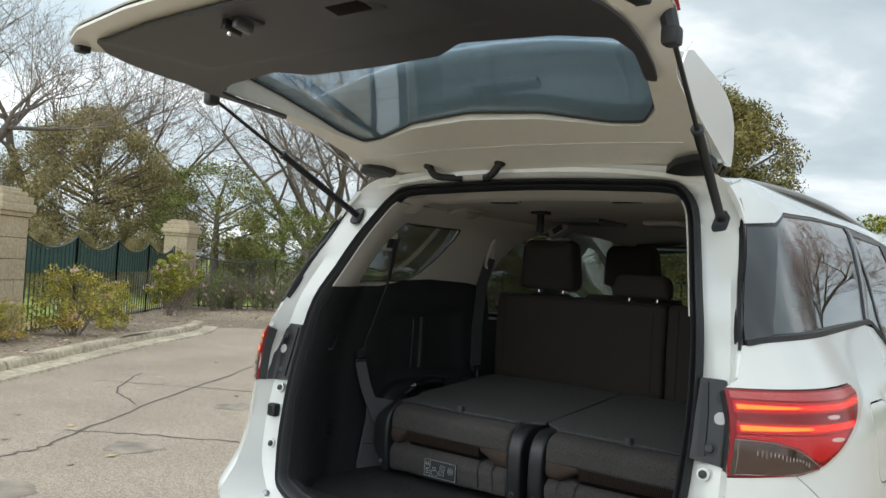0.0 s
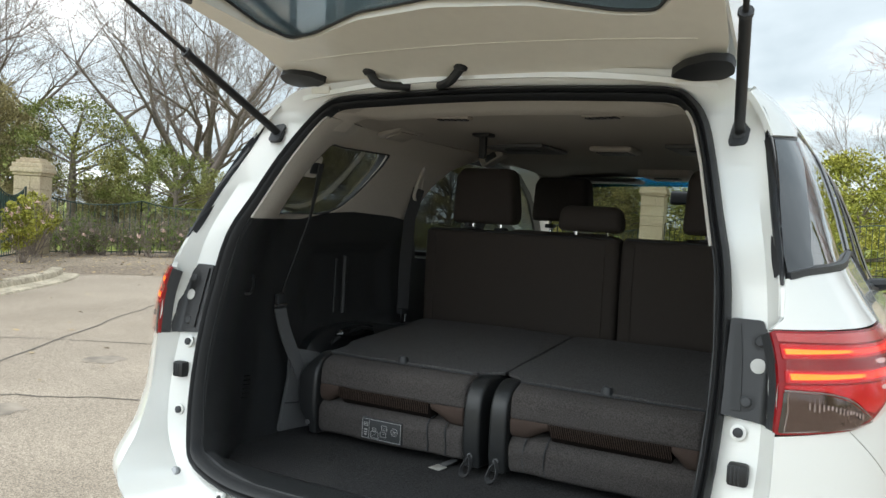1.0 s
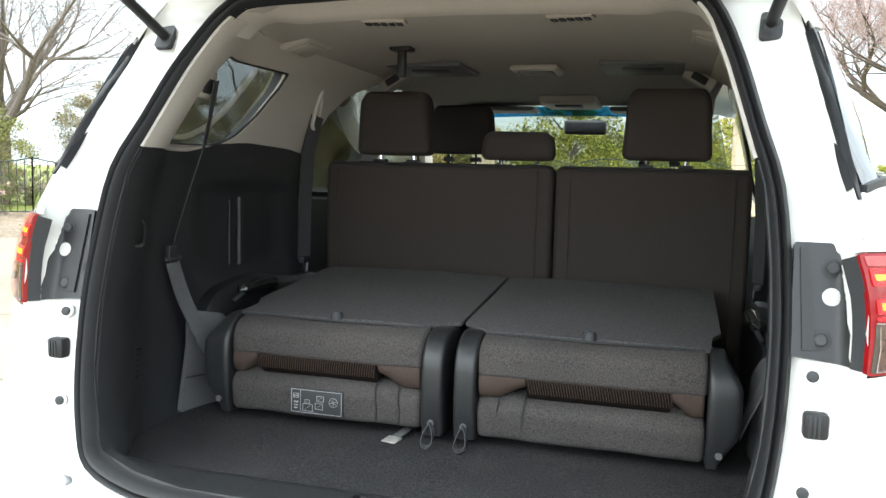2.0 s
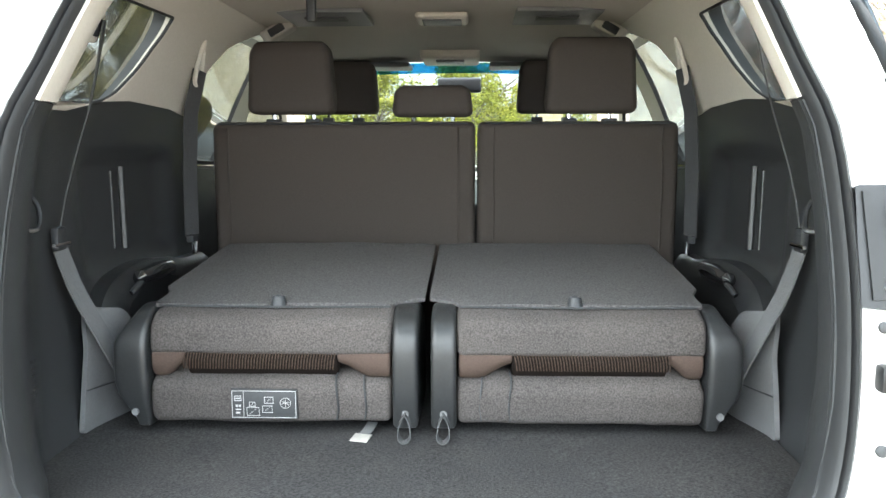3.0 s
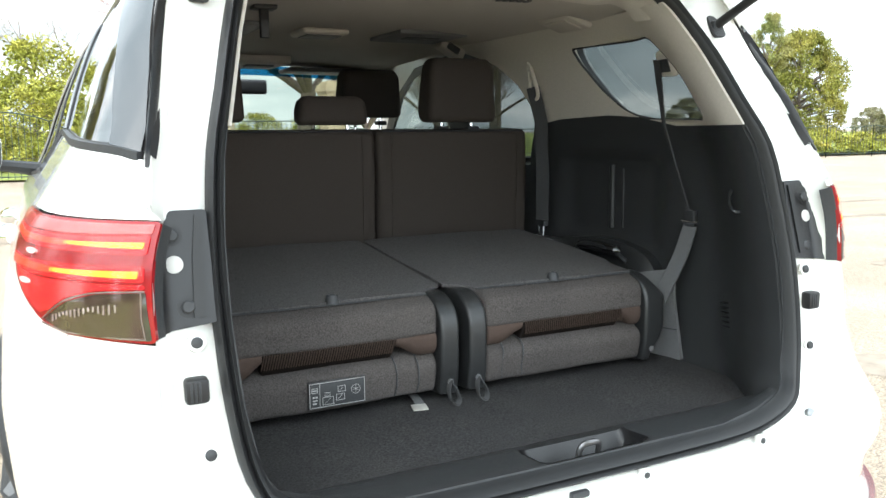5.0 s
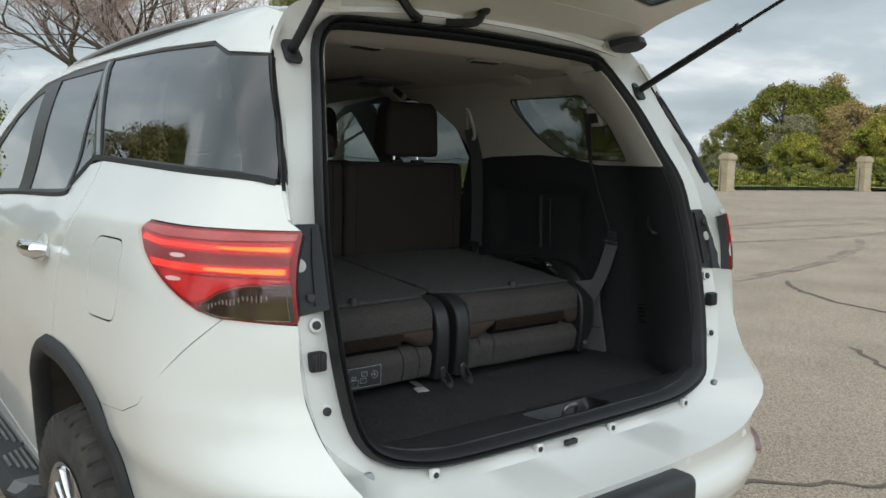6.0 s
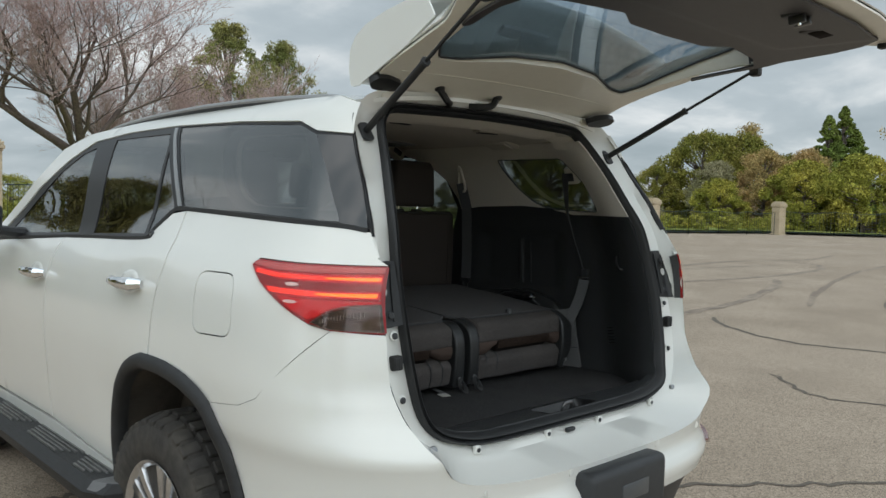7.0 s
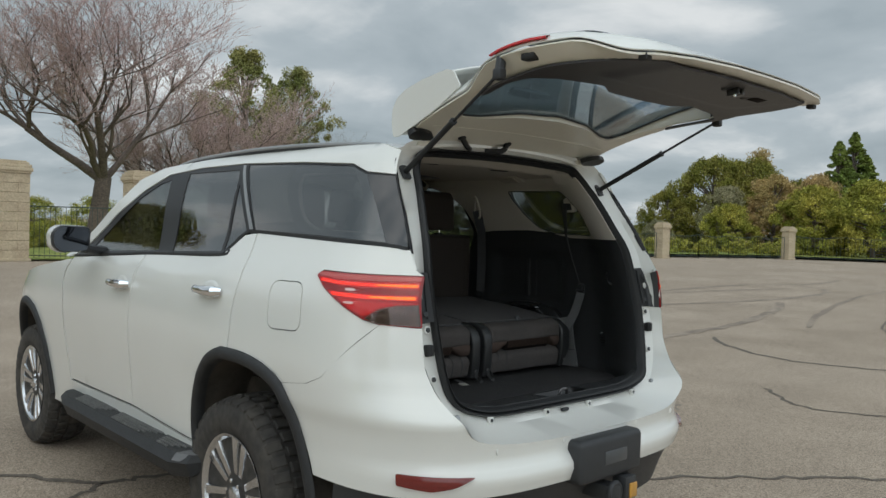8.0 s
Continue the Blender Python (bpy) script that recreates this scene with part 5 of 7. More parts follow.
# ---- lower tail: valance, reflectors, tow bar, sensors ----
part("lower_valance", sheet([(0.35, 0.42), (math.pi - 0.35, 0.42), (math.pi - 0.35, 0.607), (0.35, 0.607)], lambda a, z: tuple(np.array(tail_lift(a, z)) * (0.985, 1, 1) + np.array((0, 0.02, 0))), 0.06, 0.01), PLASTIC, car, "black lower bumper valance")
for s in (-1, 1):
    REFLECT = mat("dark_red_reflector", (0.16, 0.014, 0.012), 0.25, vary=0.15, fine=200, coat=0.8)

    def refl(a, z):
        p = np.array(tail_lift(a, z))
        c = p - np.array((0, 0.5, z))
        return tuple(p + c / np.linalg.norm(c) * 0.012)

    rz = [(0.640, 0.646), (0.77, 0.632), (0.84, 0.644), (0.92, 0.678), (0.645, 0.684)]
    rz = rounded(rz if s < 0 else [(math.pi - a, z) for a, z in rz[::-1]], 0.012)
    part("rear_reflector", sheet(rz, refl, 0.012, 0.016), REFLECT, bumper, "dark red bumper reflector")
    for a, z in (((1.33, 0.745), (1.02, 0.745)) if s < 0 else ((math.pi - 1.33, 0.745), (math.pi - 1.02, 0.745))):
        q = tail_lift(a, z)
        part("parking_sensor", moved(turned([(-0.003, 0), (-0.003, 0.011), (0.0012, 0.011), (0.0016, 0.009), (0.0016, 0)], 14), Matrix.Translation(q) @ pose(0, 0, 0, 0, 0, -90 - (math.degrees(a) - 90) * 0.5)), PAINT, bumper)
hp = part("tow_bar_cover", box((-0.195, -0.300, 0.585), (0.178, -0.20, 0.742), 0.022, 3), PLASTIC, car, "black moulded tow bar cover")
# lighter block: the highlight in the cover's recess, given as colour
part("cover_gleam_block", box((-0.06, -0.3035, 0.640), (0.075, -0.29, 0.690), 0.006), COVER_GLEAM, hp)
tow = part("tow_hitch", box((-0.030, -0.31, 0.50), (0.035, -0.15, 0.56), 0.008), PLASTIC, car, "black steel tow hitch")
part("hitch_ring", tube([(0.005 + 0.032 * math.cos(a), -0.30, 0.53 + 0.036 * math.sin(a)) for a in np.linspace(0, 2 * math.pi, 17)[:-1]], 0.011, 8, True), PLASTIC, tow)
part("hitch_socket", box((0.055, -0.315, 0.49), (0.125, -0.25, 0.58), 0.01), PLASTIC, tow)
part("amber_socket_lid", box((0.075, -0.321, 0.50), (0.12, -0.312, 0.555), 0.004), AMBER, tow)

# ---- door handles, mirrors, steps ----
for s in (-1, 1):
    for y0, y1, z in ((1.935, 2.165, 1.150), (0.985, 1.205, 1.188)):
        pts = [(y0, 0.004), (y0 + 0.02, 0.030), (y0 + 0.08, 0.040), ((y0 + y1) / 2 + 0.02, 0.040), (y1 - 0.05, 0.034), (y1 - 0.01, 0.012)]
        r = [0.016, 0.024, 0.021, 0.017, 0.019, 0.012]
        hb = tube([(s * (wid(y, z) + o), y, z) for y, o in pts], r, 10)
        dh = part("door_handle", hb, CHROME, car, "chrome door handle")
        dish = [(0.078 * math.cos(a), 0.040 * math.sin(a)) for a in np.linspace(0, 2 * math.pi, 25)[:-1]]
        yc = (y0 + y1) / 2 - 0.005

        def dish_lift(a, b):
            k = min(1.0, math.hypot(a / 0.078, b / 0.040))
            return (s * (wid(yc + a, z + b) + 0.0015 + 0.004 * math.sin(math.pi * min(1.0, (1 - k) * 1.6)) * (k > 0.4)), yc + a, z + b)

        part("handle_dish", sheet(dish, dish_lift, 0.012, flip=s < 0), PAINT, dh)
    mirror_loop = fine_loop(rounded([(-0.088, -0.066), (-0.094, 0.068), (0.060, 0.072), (0.098, 0.030), (0.090, -0.040), (0.055, -0.070)], 0.034), 0.022)

    def mirror_ring(y, k, drop=0.0):
        ring = [(s * (1.035 + k * a), 2.43 + y + s * 0.05 * k * a * s, 1.357 + k * b - drop) for a, b in mirror_loop]
        return ring if f else ring[::-1]

    mir = part("door_mirror", loft([mirror_ring(y, k) for y, k in ((-0.052, 0.96), (-0.050, 1.0), (-0.015, 1.03), (0.030, 0.98), (0.065, 0.83), (0.088, 0.60), (0.097, 0.32))], True, True), PAINT, car, "white and black door mirror", 50)
    part("mirror_shell", loft([mirror_ring(y, k) for y, k in ((-0.050, 0.99), (-0.078, 0.985), (-0.086, 0.96), (-0.087, 0.91), (-0.078, 0.89))], False, True), PLASTIC, mir)
    part("mirror_glass", loft([mirror_ring(y, k) for y, k in ((-0.080, 0.905), (-0.070, 0.90))], True, True), MIRROR, mir)
    part("mirror_arm", tube([(s * 0.80, 2.50, 1.285), (s * 0.90, 2.48, 1.30), (s * 0.97, 2.46, 1.31)], [0.03, 0.025, 0.022], 8), PLASTIC, mir)
    step = part("side_step", loft([[(s * x, y, z) for x, z in prof] for y, prof in (
        (1.12, ((0.84, 0.44), (0.84, 0.47), (0.86, 0.475), (0.87, 0.46), (0.86, 0.44))),
        (1.155, ((0.84, 0.40), (0.84, 0.485), (0.92, 0.488), (0.955, 0.46), (0.93, 0.40))),
        (1.26, ((0.84, 0.385), (0.84, 0.487), (0.955, 0.487), (0.985, 0.45), (0.955, 0.385))),
        (2.62, ((0.84, 0.385), (0.84, 0.487), (0.955, 0.487), (0.985, 0.45), (0.955, 0.385))),
        (2.76, ((0.84, 0.40), (0.84, 0.487), (0.925, 0.487), (0.95, 0.46), (0.93, 0.40))),
        (2.84, ((0.84, 0.44), (0.84, 0.48), (0.86, 0.48), (0.87, 0.46), (0.86, 0.44))))], True, True), FLARE, car, "dark grey side step with ribbed treads", 30)
    # lighter grey over the step's end paints the light on its top
    part("lit_step_end", loft([[(s * x, y, z) for x, z in ((0.845, 0.489), (xo, 0.489), (xo + 0.022, 0.462), (xo - 0.002, 0.425))] for y, xo in ((1.142, 0.885), (1.165, 0.915), (1.205, 0.945), (1.24, 0.955))]), TRIM_GREY, step, "side step end in a lighter grey for the light on its top")
    for y0, y1 in ((1.255, 1.52), (1.56, 2.06), (2.12, 2.58)):
        for k in range(5):
            x = 0.872 + k * 0.018
            part("tread_rib", box((s * x - 0.0042, y0 + 0.025 * k, 0.485), (s * x + 0.0042, y1 - 0.015 * k, 0.4945), 0.002), STEP_RIB, step)


# ---- wheels ----
def build_wheel():
    w = new("wheel")
    w.parent = car
    tagged(w, "dark all-terrain tyre on a silver twin-spoke alloy rim")
    prof = [(-0.105, 0.222), (-0.125, 0.245), (-0.136, 0.28), (-0.138, 0.315), (-0.130, 0.350), (-0.116, 0.370), (-0.09, 0.378), (0.09, 0.378), (0.116, 0.370), (0.130, 0.350), (0.138, 0.315), (0.136, 0.28), (0.125, 0.245), (0.105, 0.222)]
    tb = turned(prof, 56)
    part_local("tyre", tb, TYRE, w)
    tb = bmesh.new()
    for k in range(40):
        for row, (xa, xb, off) in enumerate(((-0.128, -0.072, 0.0), (-0.062, -0.006, 0.5), (0.006, 0.062, 0.0), (0.072, 0.128, 0.5))):
            b = box((xa, -0.021, 0.366 if row in (1, 2) else 0.362), (xb, 0.021, 0.389 if row in (1, 2) else 0.386), 0.004, 1)
            if row in (0, 3):
                for v in b.verts:
                    if abs(v.co.x) > 0.10:
                        v.co.z -= 0.016
            moved(b, pose(0, 0, 0, 360 / 40 * (k + off), 0, 0))
            join(tb, b)
    tagged(part_local("tread", tb, TYRE, w), kind="stuff")
    ring = bmesh.new()
    rp = [(-0.118, 0.236), (-0.130, 0.243), (-0.126, 0.232), (-0.112, 0.222), (0.05, 0.21), (0.11, 0.225)]
    loft([[(x, r * math.cos(2 * math.pi * k / 48), r * math.sin(2 * math.pi * k / 48)) for k in range(48)] for x, r in rp], True, False, ring)
    part_local("rim", ring, ALLOY, w)
    barrel = turned([(-0.02, 0.0), (-0.02, 0.205), (0.06, 0.205), (0.06, 0.0)], 40)
    part_local("brake_shield", barrel, PLASTIC, w)
    for k in range(6):
        for d in (-1, 1):
            b = loft([[(x, d * (o + wd * q), r) for x, q in ((xo, -0.8), (xo, 0.8), (xo + 0.012, 1), (xo + 0.05, 1), (xo + 0.05, -1), (xo + 0.012, -1))] for r, o, wd, xo in ((0.045, 0.014, 0.014, -0.100), (0.10, 0.021, 0.0165, -0.108), (0.165, 0.030, 0.018, -0.116), (0.215, 0.038, 0.022, -0.120), (0.232, 0.042, 0.026, -0.119))], True, True)
            if d < 0:
                bmesh.ops.reverse_faces(b, faces=b.faces[:])
            part_local("spoke", moved(b, pose(0, 0, 0, 60 * k, 0, 0)), ALLOY, w)
        part_local("lug_nut", moved(turned([(-0.118, 0.0), (-0.118, 0.008), (-0.09, 0.010), (-0.09, 0.0)], 6), pose(0, 0, 0, 60 * k + 30, 0, 0) @ Matrix.Translation((0, 0, 0.055))), CHROME, w)
    part_local("hub_cap", turned([(-0.125, 0.0), (-0.124, 0.022), (-0.118, 0.032), (-0.09, 0.040), (-0.09, 0.0)], 24), ALLOY, w)
    return w


def part_local(name, bm, material, parent):
    ob = new(name, mesh_of(name, bm, material, 30))
    ob.parent = parent
    return ob


wheel = build_wheel()
wheel.matrix_basis = pose(-0.765, 0.88, 0.389, 12, 0, 0)
for m in (pose(-0.742, 3.595, 0.389, 40, 0, 0), pose(0.765, 0.88, 0.389, 0, 0, 180), pose(0.742, 3.595, 0.389, 25, 0, 180)):
    copy_thing(wheel, m)

# ---- raised tailgate: x across, v along from the hinge, w away from the lining ----
G0, GD, GN = np.array((0.0, 0.285, 1.80)), np.array((0.0, -0.989, 0.1486)), np.array((0.0, 0.1486, 0.989))


def w_in(v):
    return 0.068 * math.sin(math.pi * min(1.0, max(0.0, v) / 1.09) ** 0.85)


def edge_rise(v):
    return 0.045 * float(ease(0.36, 0.52, v) * (1 - ease(0.86, 1.02, v)))


def rise(x, v):
    """The painted flange turns up towards the gate's side edges."""
    xe = float(np.interp(v, [p[1] for p in GATE_HALF[1:]], [p[0] for p in GATE_HALF[1:]]))
    return edge_rise(v) * float(ease(0.065, 0.0, xe - abs(x)))


def gate_lift(dw=0.0):
    return lambda x, v: tuple(G0 + np.array((x, 0, 0)) + GD * v + GN * (w_in(v) + rise(x, v) + dw))


def both_sides(half_pts):
    return half_pts + [(-x, v) for x, v in half_pts[::-1] if x > 1e-6]


GATE_HALF = [(0.0, 0.0), (0.50, 0.0), (0.540, 0.02), (0.556, 0.10), (0.568, 0.25), (0.590, 0.40), (0.632, 0.52), (0.656, 0.61), (0.660, 0.72), (0.642, 0.84), (0.595, 0.97), (0.53, 1.055), (0.42, 1.095), (0.2, 1.118), (0.0, 1.122)]
GATE = both_sides(GATE_HALF)
GLASS_HALF = [(0.0, 0.285), (0.20, 0.262), (0.36, 0.205), (0.44, 0.195), (0.49, 0.255), (0.53, 0.40), (0.572, 0.55), (0.565, 0.63), (0.47, 0.672), (0.27, 0.70), (0.19, 0.658), (0.0, 0.652)]
GLASS = rounded(both_sides(GLASS_HALF), 0.02)
gate = part("tailgate", sheet(rounded(GATE, 0.02), gate_lift(), 0.035, 0.006, holes=[GLASS], flip=True), GATE_PAINT, car, "raised tailgate, off-white inside, with grey lining and tinted glass")


SKIN_T = table([(-0.05, 0.02), (0.0, 0.022), (0.2, 0.03), (0.35, 0.055), (0.45, 0.062), (0.55, 0.078), (0.70, 0.090), (0.85, 0.078), (1.0, 0.05), (1.06, 0.034), (1.125, 0.02)], 0.03)
GATE_LOOP = fine_loop(rounded(GATE, 0.04), 0.03)
SHELL = ((0.0, 0.0), (-0.003, 0.08), (0.006, 0.30), (0.018, 0.58), (0.032, 0.82), (0.048, 0.95), (0.062, 1.0))


def skin_point(x, v, k, v_ref=None):
    return tuple(G0 + np.array((x, 0, 0)) + GD * v + GN * (w_in(v) + 0.005 + edge_rise(v) * max(0.0, 1 - k) + float(SKIN_T(v if v_ref is None else v_ref)) * k))


def crown_lift(x, v):
    xe = float(np.interp(v, [p[1] for p in GATE_HALF[1:]], [p[0] for p in GATE_HALF[1:]])) - 0.05
    up = 0.012 * max(0.0, 1 - min(1.0, abs(x) / xe) ** 2) * math.sin(math.pi * min(1.0, max(0.0, v - 0.05) / 1.02))
    return tuple(np.array(skin_point(x, v, 1.0)) + GN * up)


shell_rings = [[skin_point(x, v, k) for x, v in inset(GATE_LOOP, d)] for d, k in SHELL]
skin = loft(shell_rings, True)
sheet(inset(GATE_LOOP, 0.062), crown_lift, 0.04, 0.0, holes=[inset(GLASS, 0.012)], bm=skin)
bmesh.ops.remove_doubles(skin, verts=skin.verts[:], dist=0.0005)
bmesh.ops.recalc_face_normals(skin, faces=skin.faces[:])
part("outer_skin", skin, PAINT, gate, "white outer skin", 50)
def glass_lift(dw=0.0):
    """The window lies at the outer skin, steeper than the inner frame."""
    return lambda x, v: tuple(G0 + np.array((x, 0, 0)) + GD * v + GN * (float(np.interp(v, [0.15, 0.20, 0.32, 0.45, 0.58, 0.72], [0.042, 0.050, 0.082, 0.110, 0.130, 0.145])) + dw))


pg = part("gate_glass", sheet(inset(GLASS, -0.006), glass_lift(), 0.06, 0.004), GATE_GLASS, gate, "tinted rear window")
pg.visible_shadow = False
GLASS_LOOP = fine_loop(GLASS, 0.03)
k0 = next(i for i, p in enumerate(GLASS_LOOP) if p[1] > 0.60)
k1 = max(i for i, p in enumerate(GLASS_LOOP) if p[1] > 0.60)
for name, run, m in (("lining_reveal", GLASS_LOOP[k0:k1 + 1], GATE_TRIM), ("painted_reveal", GLASS_LOOP[k1:] + GLASS_LOOP[:k0 + 1], GATE_PAINT)):
    part(name, loft([[gate_lift(-0.004 if m is GATE_TRIM else 0.0)(x, v) for x, v in run], [glass_lift()(x, v) for x, v in run]]), m, gate)
part("glass_seal", tube([glass_lift(-0.003)(x, v) for x, v in inset(GLASS_LOOP, 0.004)], 0.0034, 6, True), RUBBER, gate)
for k in range(7):
    v = 0.33 + k * 0.045
    xe = float(np.interp(v, [0.28, 0.42, 0.55, 0.66], [0.48, 0.52, 0.54, 0.46]))
    part("heater_wire", tube([glass_lift(-0.001)(x, v) for x in np.linspace(-xe, xe, 9)], 0.00028, 3), PLASTIC, pg)
TRIM_HALF = [(0.0, 0.648), (0.19, 0.654), (0.27, 0.696), (0.47, 0.668), (0.562, 0.627), (0.568, 0.55), (0.535, 0.42), (0.555, 0.405), (0.577, 0.48), (0.598, 0.58), (0.608, 0.66), (0.604, 0.76), (0.583, 0.86), (0.530, 0.965), (0.45, 1.035), (0.2, 1.066), (0.0, 1.07)]
TRIM = both_sides(TRIM_HALF)


def lining_w(x, v):
    a = ease(0.62, 0.72, v) * 0.012 - 0.020 * ease(0.76, 0.80, v) * (1 - ease(0.36, 0.44, abs(x) - 0.1 * (v - 0.8)))
    return -0.009 + a * 0.5


part("gate_lining", sheet(rounded(TRIM, 0.015), lambda x, v: tuple(G0 + np.array((x, 0, 0)) + GD * v + GN * (w_in(v) + lining_w(x, v))), 0.022, 0.007, flip=True), GATE_TRIM, gate, "dark grey moulded lining")
# beige step pressed into the upper frame
for v0, x1 in ((0.135, 0.50),):
    part("frame_pressing", tube([gate_lift(-0.002)(x, v0 - 0.028 * (abs(x) / x1) ** 2) for x in np.linspace(-x1, x1, 17)], 0.006, 6), GATE_PAINT, gate)
LATCH_AT = Matrix.Translation(gate_lift(-0.014)(0.0, 1.0)) @ pose(0, 0, 0, -8, 0, 0)
lat = part("gate_latch", moved(box((-0.034, -0.030, -0.010), (0.034, 0.030, 0.012), 0.005, 2), LATCH_AT), PLASTIC, gate, "black gate latch with steel claws")
for x in (-0.018, 0.014):
    part("latch_claw", moved(box((x - 0.007, -0.024, -0.030), (x + 0.007, 0.016, -0.006), 0.003), LATCH_AT), BRACKET if x < 0 else STRIKER, lat)
part("latch_bolt", moved(turned([(-0.003, 0.0), (-0.003, 0.005), (0.003, 0.004), (0.003, 0.0)], 10), LATCH_AT @ Matrix.Translation((-0.018, -0.008, -0.032)) @ pose(0, 0, 0, 0, 90, 0)), CHROME, lat)
GRIP_AT = Matrix.Translation(gate_lift(-0.013)(0.235, 0.965)) @ pose(0, 0, 0, -8, 0, 0)
gr = part("grip_recess", moved(box((-0.062, -0.038, -0.007), (0.062, 0.038, 0.010), 0.006), GRIP_AT), GATE_TRIM, gate, "dark grey pull-down grip in the lining")
# thin near-black plate that paints the dark of the grip's hole
part("hole_shade", moved(box((-0.040, -0.022, -0.0095), (0.040, 0.022, -0.004), 0.002), GRIP_AT), RECESS_SHADE, gr)
for s in (-1, 1):
    part("corner_buffer", moved(box((-0.014, -0.014, -0.016), (0.014, 0.014, 0.006), 0.004), Matrix.Translation(gate_lift(-0.004)(s * 0.535, 1.02))), RUBBER, gate)
    part("clip_hole", moved(box((-0.010, -0.008, -0.003), (0.010, 0.008, 0.002), 0.002), Matrix.Translation(gate_lift(-0.002)(s * 0.43, 1.07))), PLASTIC, gate)
    part("upper_buffer", moved(box((-0.02, -0.026, -0.012), (0.02, 0.026, 0.01), 0.006), Matrix.Translation(gate_lift(-0.004)(s * 0.632, 0.70))), RUBBER, gate)
    rim = [(i, p) for i, p in enumerate(GATE_LOOP) if 0.53 < p[1] < 0.80 and p[0] * s > 0.3]
    rings = []
    for d, k in ((0.002, 0.26), (-0.007, 0.30), (-0.006, 0.44), (0.008, 0.56), (0.016, 0.60), (0.018, 0.5)):
        loop = inset(GATE_LOOP, d)
        rings.append([skin_point(loop[i][0], loop[i][1], k) for i, _ in rim])
    lb = loft(rings)
    bmesh.ops.recalc_face_normals(lb, faces=lb.faces[:])
    part("gate_lamp", lb, RED, gate, "red lamp strip on the gate")
    hb = [(s * 0.435, 0.042), (s * 0.47, 0.072), (s * 0.52, 0.085), (s * 0.562, 0.080), (s * 0.568, 0.05), (s * 0.54, 0.022), (s * 0.48, 0.02)]
    part("hinge_cover", sheet(rounded(hb, 0.012), lambda x, v: tuple(np.array(gate_lift(-0.016)(x, v)) - np.array((0, 0, 0.008 * math.sin(30 * v)))), 0.02, 0.02, flip=s > 0), RUBBER, gate, "black rubber hinge cover")
    part("hinge", box((s * 0.47 - 0.03, 0.262, 1.772), (s * 0.47 + 0.03, 0.292, 1.80), 0.005), GATE_PAINT, gate)
garnish = []
for x in np.linspace(-0.565, 0.565, 49):
    k = (1 - abs(x / 0.57) ** 8) ** 0.5
    garnish.append([tuple(np.array(crown_lift(x, v)) + GN * (h * k + 0.001)) for v, h in ((0.62, -0.004), (0.635, 0.008), (0.70, 0.014), (0.78, 0.018), (0.86, 0.014), (0.90, 0.006), (0.91, -0.004))])
gbm = loft(garnish)
bmesh.ops.recalc_face_normals(gbm, faces=gbm.faces[:])
part("gate_garnish", gbm, GARNISH, gate, "chrome garnish bar across the outside of the gate")
# spoiler over the hinge line
sp = [(-0.040, 0.02), (-0.040, 0.10), (-0.015, 0.17), (0.05, 0.225), (0.14, 0.252), (0.27, 0.262), (0.30, 0.250), (0.28, 0.228), (0.16, 0.212), (0.06, 0.15), (0.0, 0.03)]
sb = slab(-0.562, 0.562, fine_loop(rounded(sp, 0.015), 0.03), 0.008, 3, cuts=20)
for v in sb.verts:
    x, a, b = v.co
    b *= 1 - 0.35 * (x / 0.562) ** 2
    v.co = tuple(G0 + np.array((x, 0, 0)) + GD * a + GN * b)
bmesh.ops.recalc_face_normals(sb, faces=sb.faces[:])
part("spoiler", sb, PAINT, gate, "white roof spoiler on the gate")
for s in (-1, 1):
    end = [(-0.036, 0.004), (-0.040, 0.05), (-0.030, 0.105), (0.0, 0.140), (0.05, 0.160), (0.14, 0.171), (0.275, 0.174), (0.305, 0.158), (0.33, 0.10), (0.20, 0.05), (0.0, 0.0)]
    part("spoiler_end", sheet(rounded(end, 0.01), lambda a, b: tuple(G0 + np.array((s * 0.568, 0, 0)) + GD * a + GN * b), 0.03, 0.006, flip=s > 0), PAINT, gate)
part("brake_lamp_housing", moved(box((-0.11, -0.028, -0.014), (0.11, 0.028, 0.012), 0.008, 2), Matrix.Translation(tuple(G0 + GD * 0.135 + GN * 0.205)) @ pose(0, 0, 0, -20, 0, 0)), WHITE, gate, "pale grey brake lamp housing under the spoiler")
for x in (-0.30, -0.045):
    b = gate_lift(-0.006)(x, 0.05)
    gm = part("wiring_grommet", moved(turned([(-0.02, 0.0), (-0.02, 0.012), (0.0, 0.018), (0.008, 0.012), (0.008, 0)], 12), Matrix.Translation(b) @ pose(0, 0, 0, 0, 90, 0)), RUBBER, gate)
    e = (-0.21 if x < -0.1 else -0.125, 0.285, 1.786)
    mid = (b[0] * 0.65 + e[0] * 0.35, 0.238, b[2] - 0.030)
    part("wiring_sleeve", tube(spline([b, mid, e], 8), 0.011, 8), RUBBER, gate, "black rubber wiring sleeve")
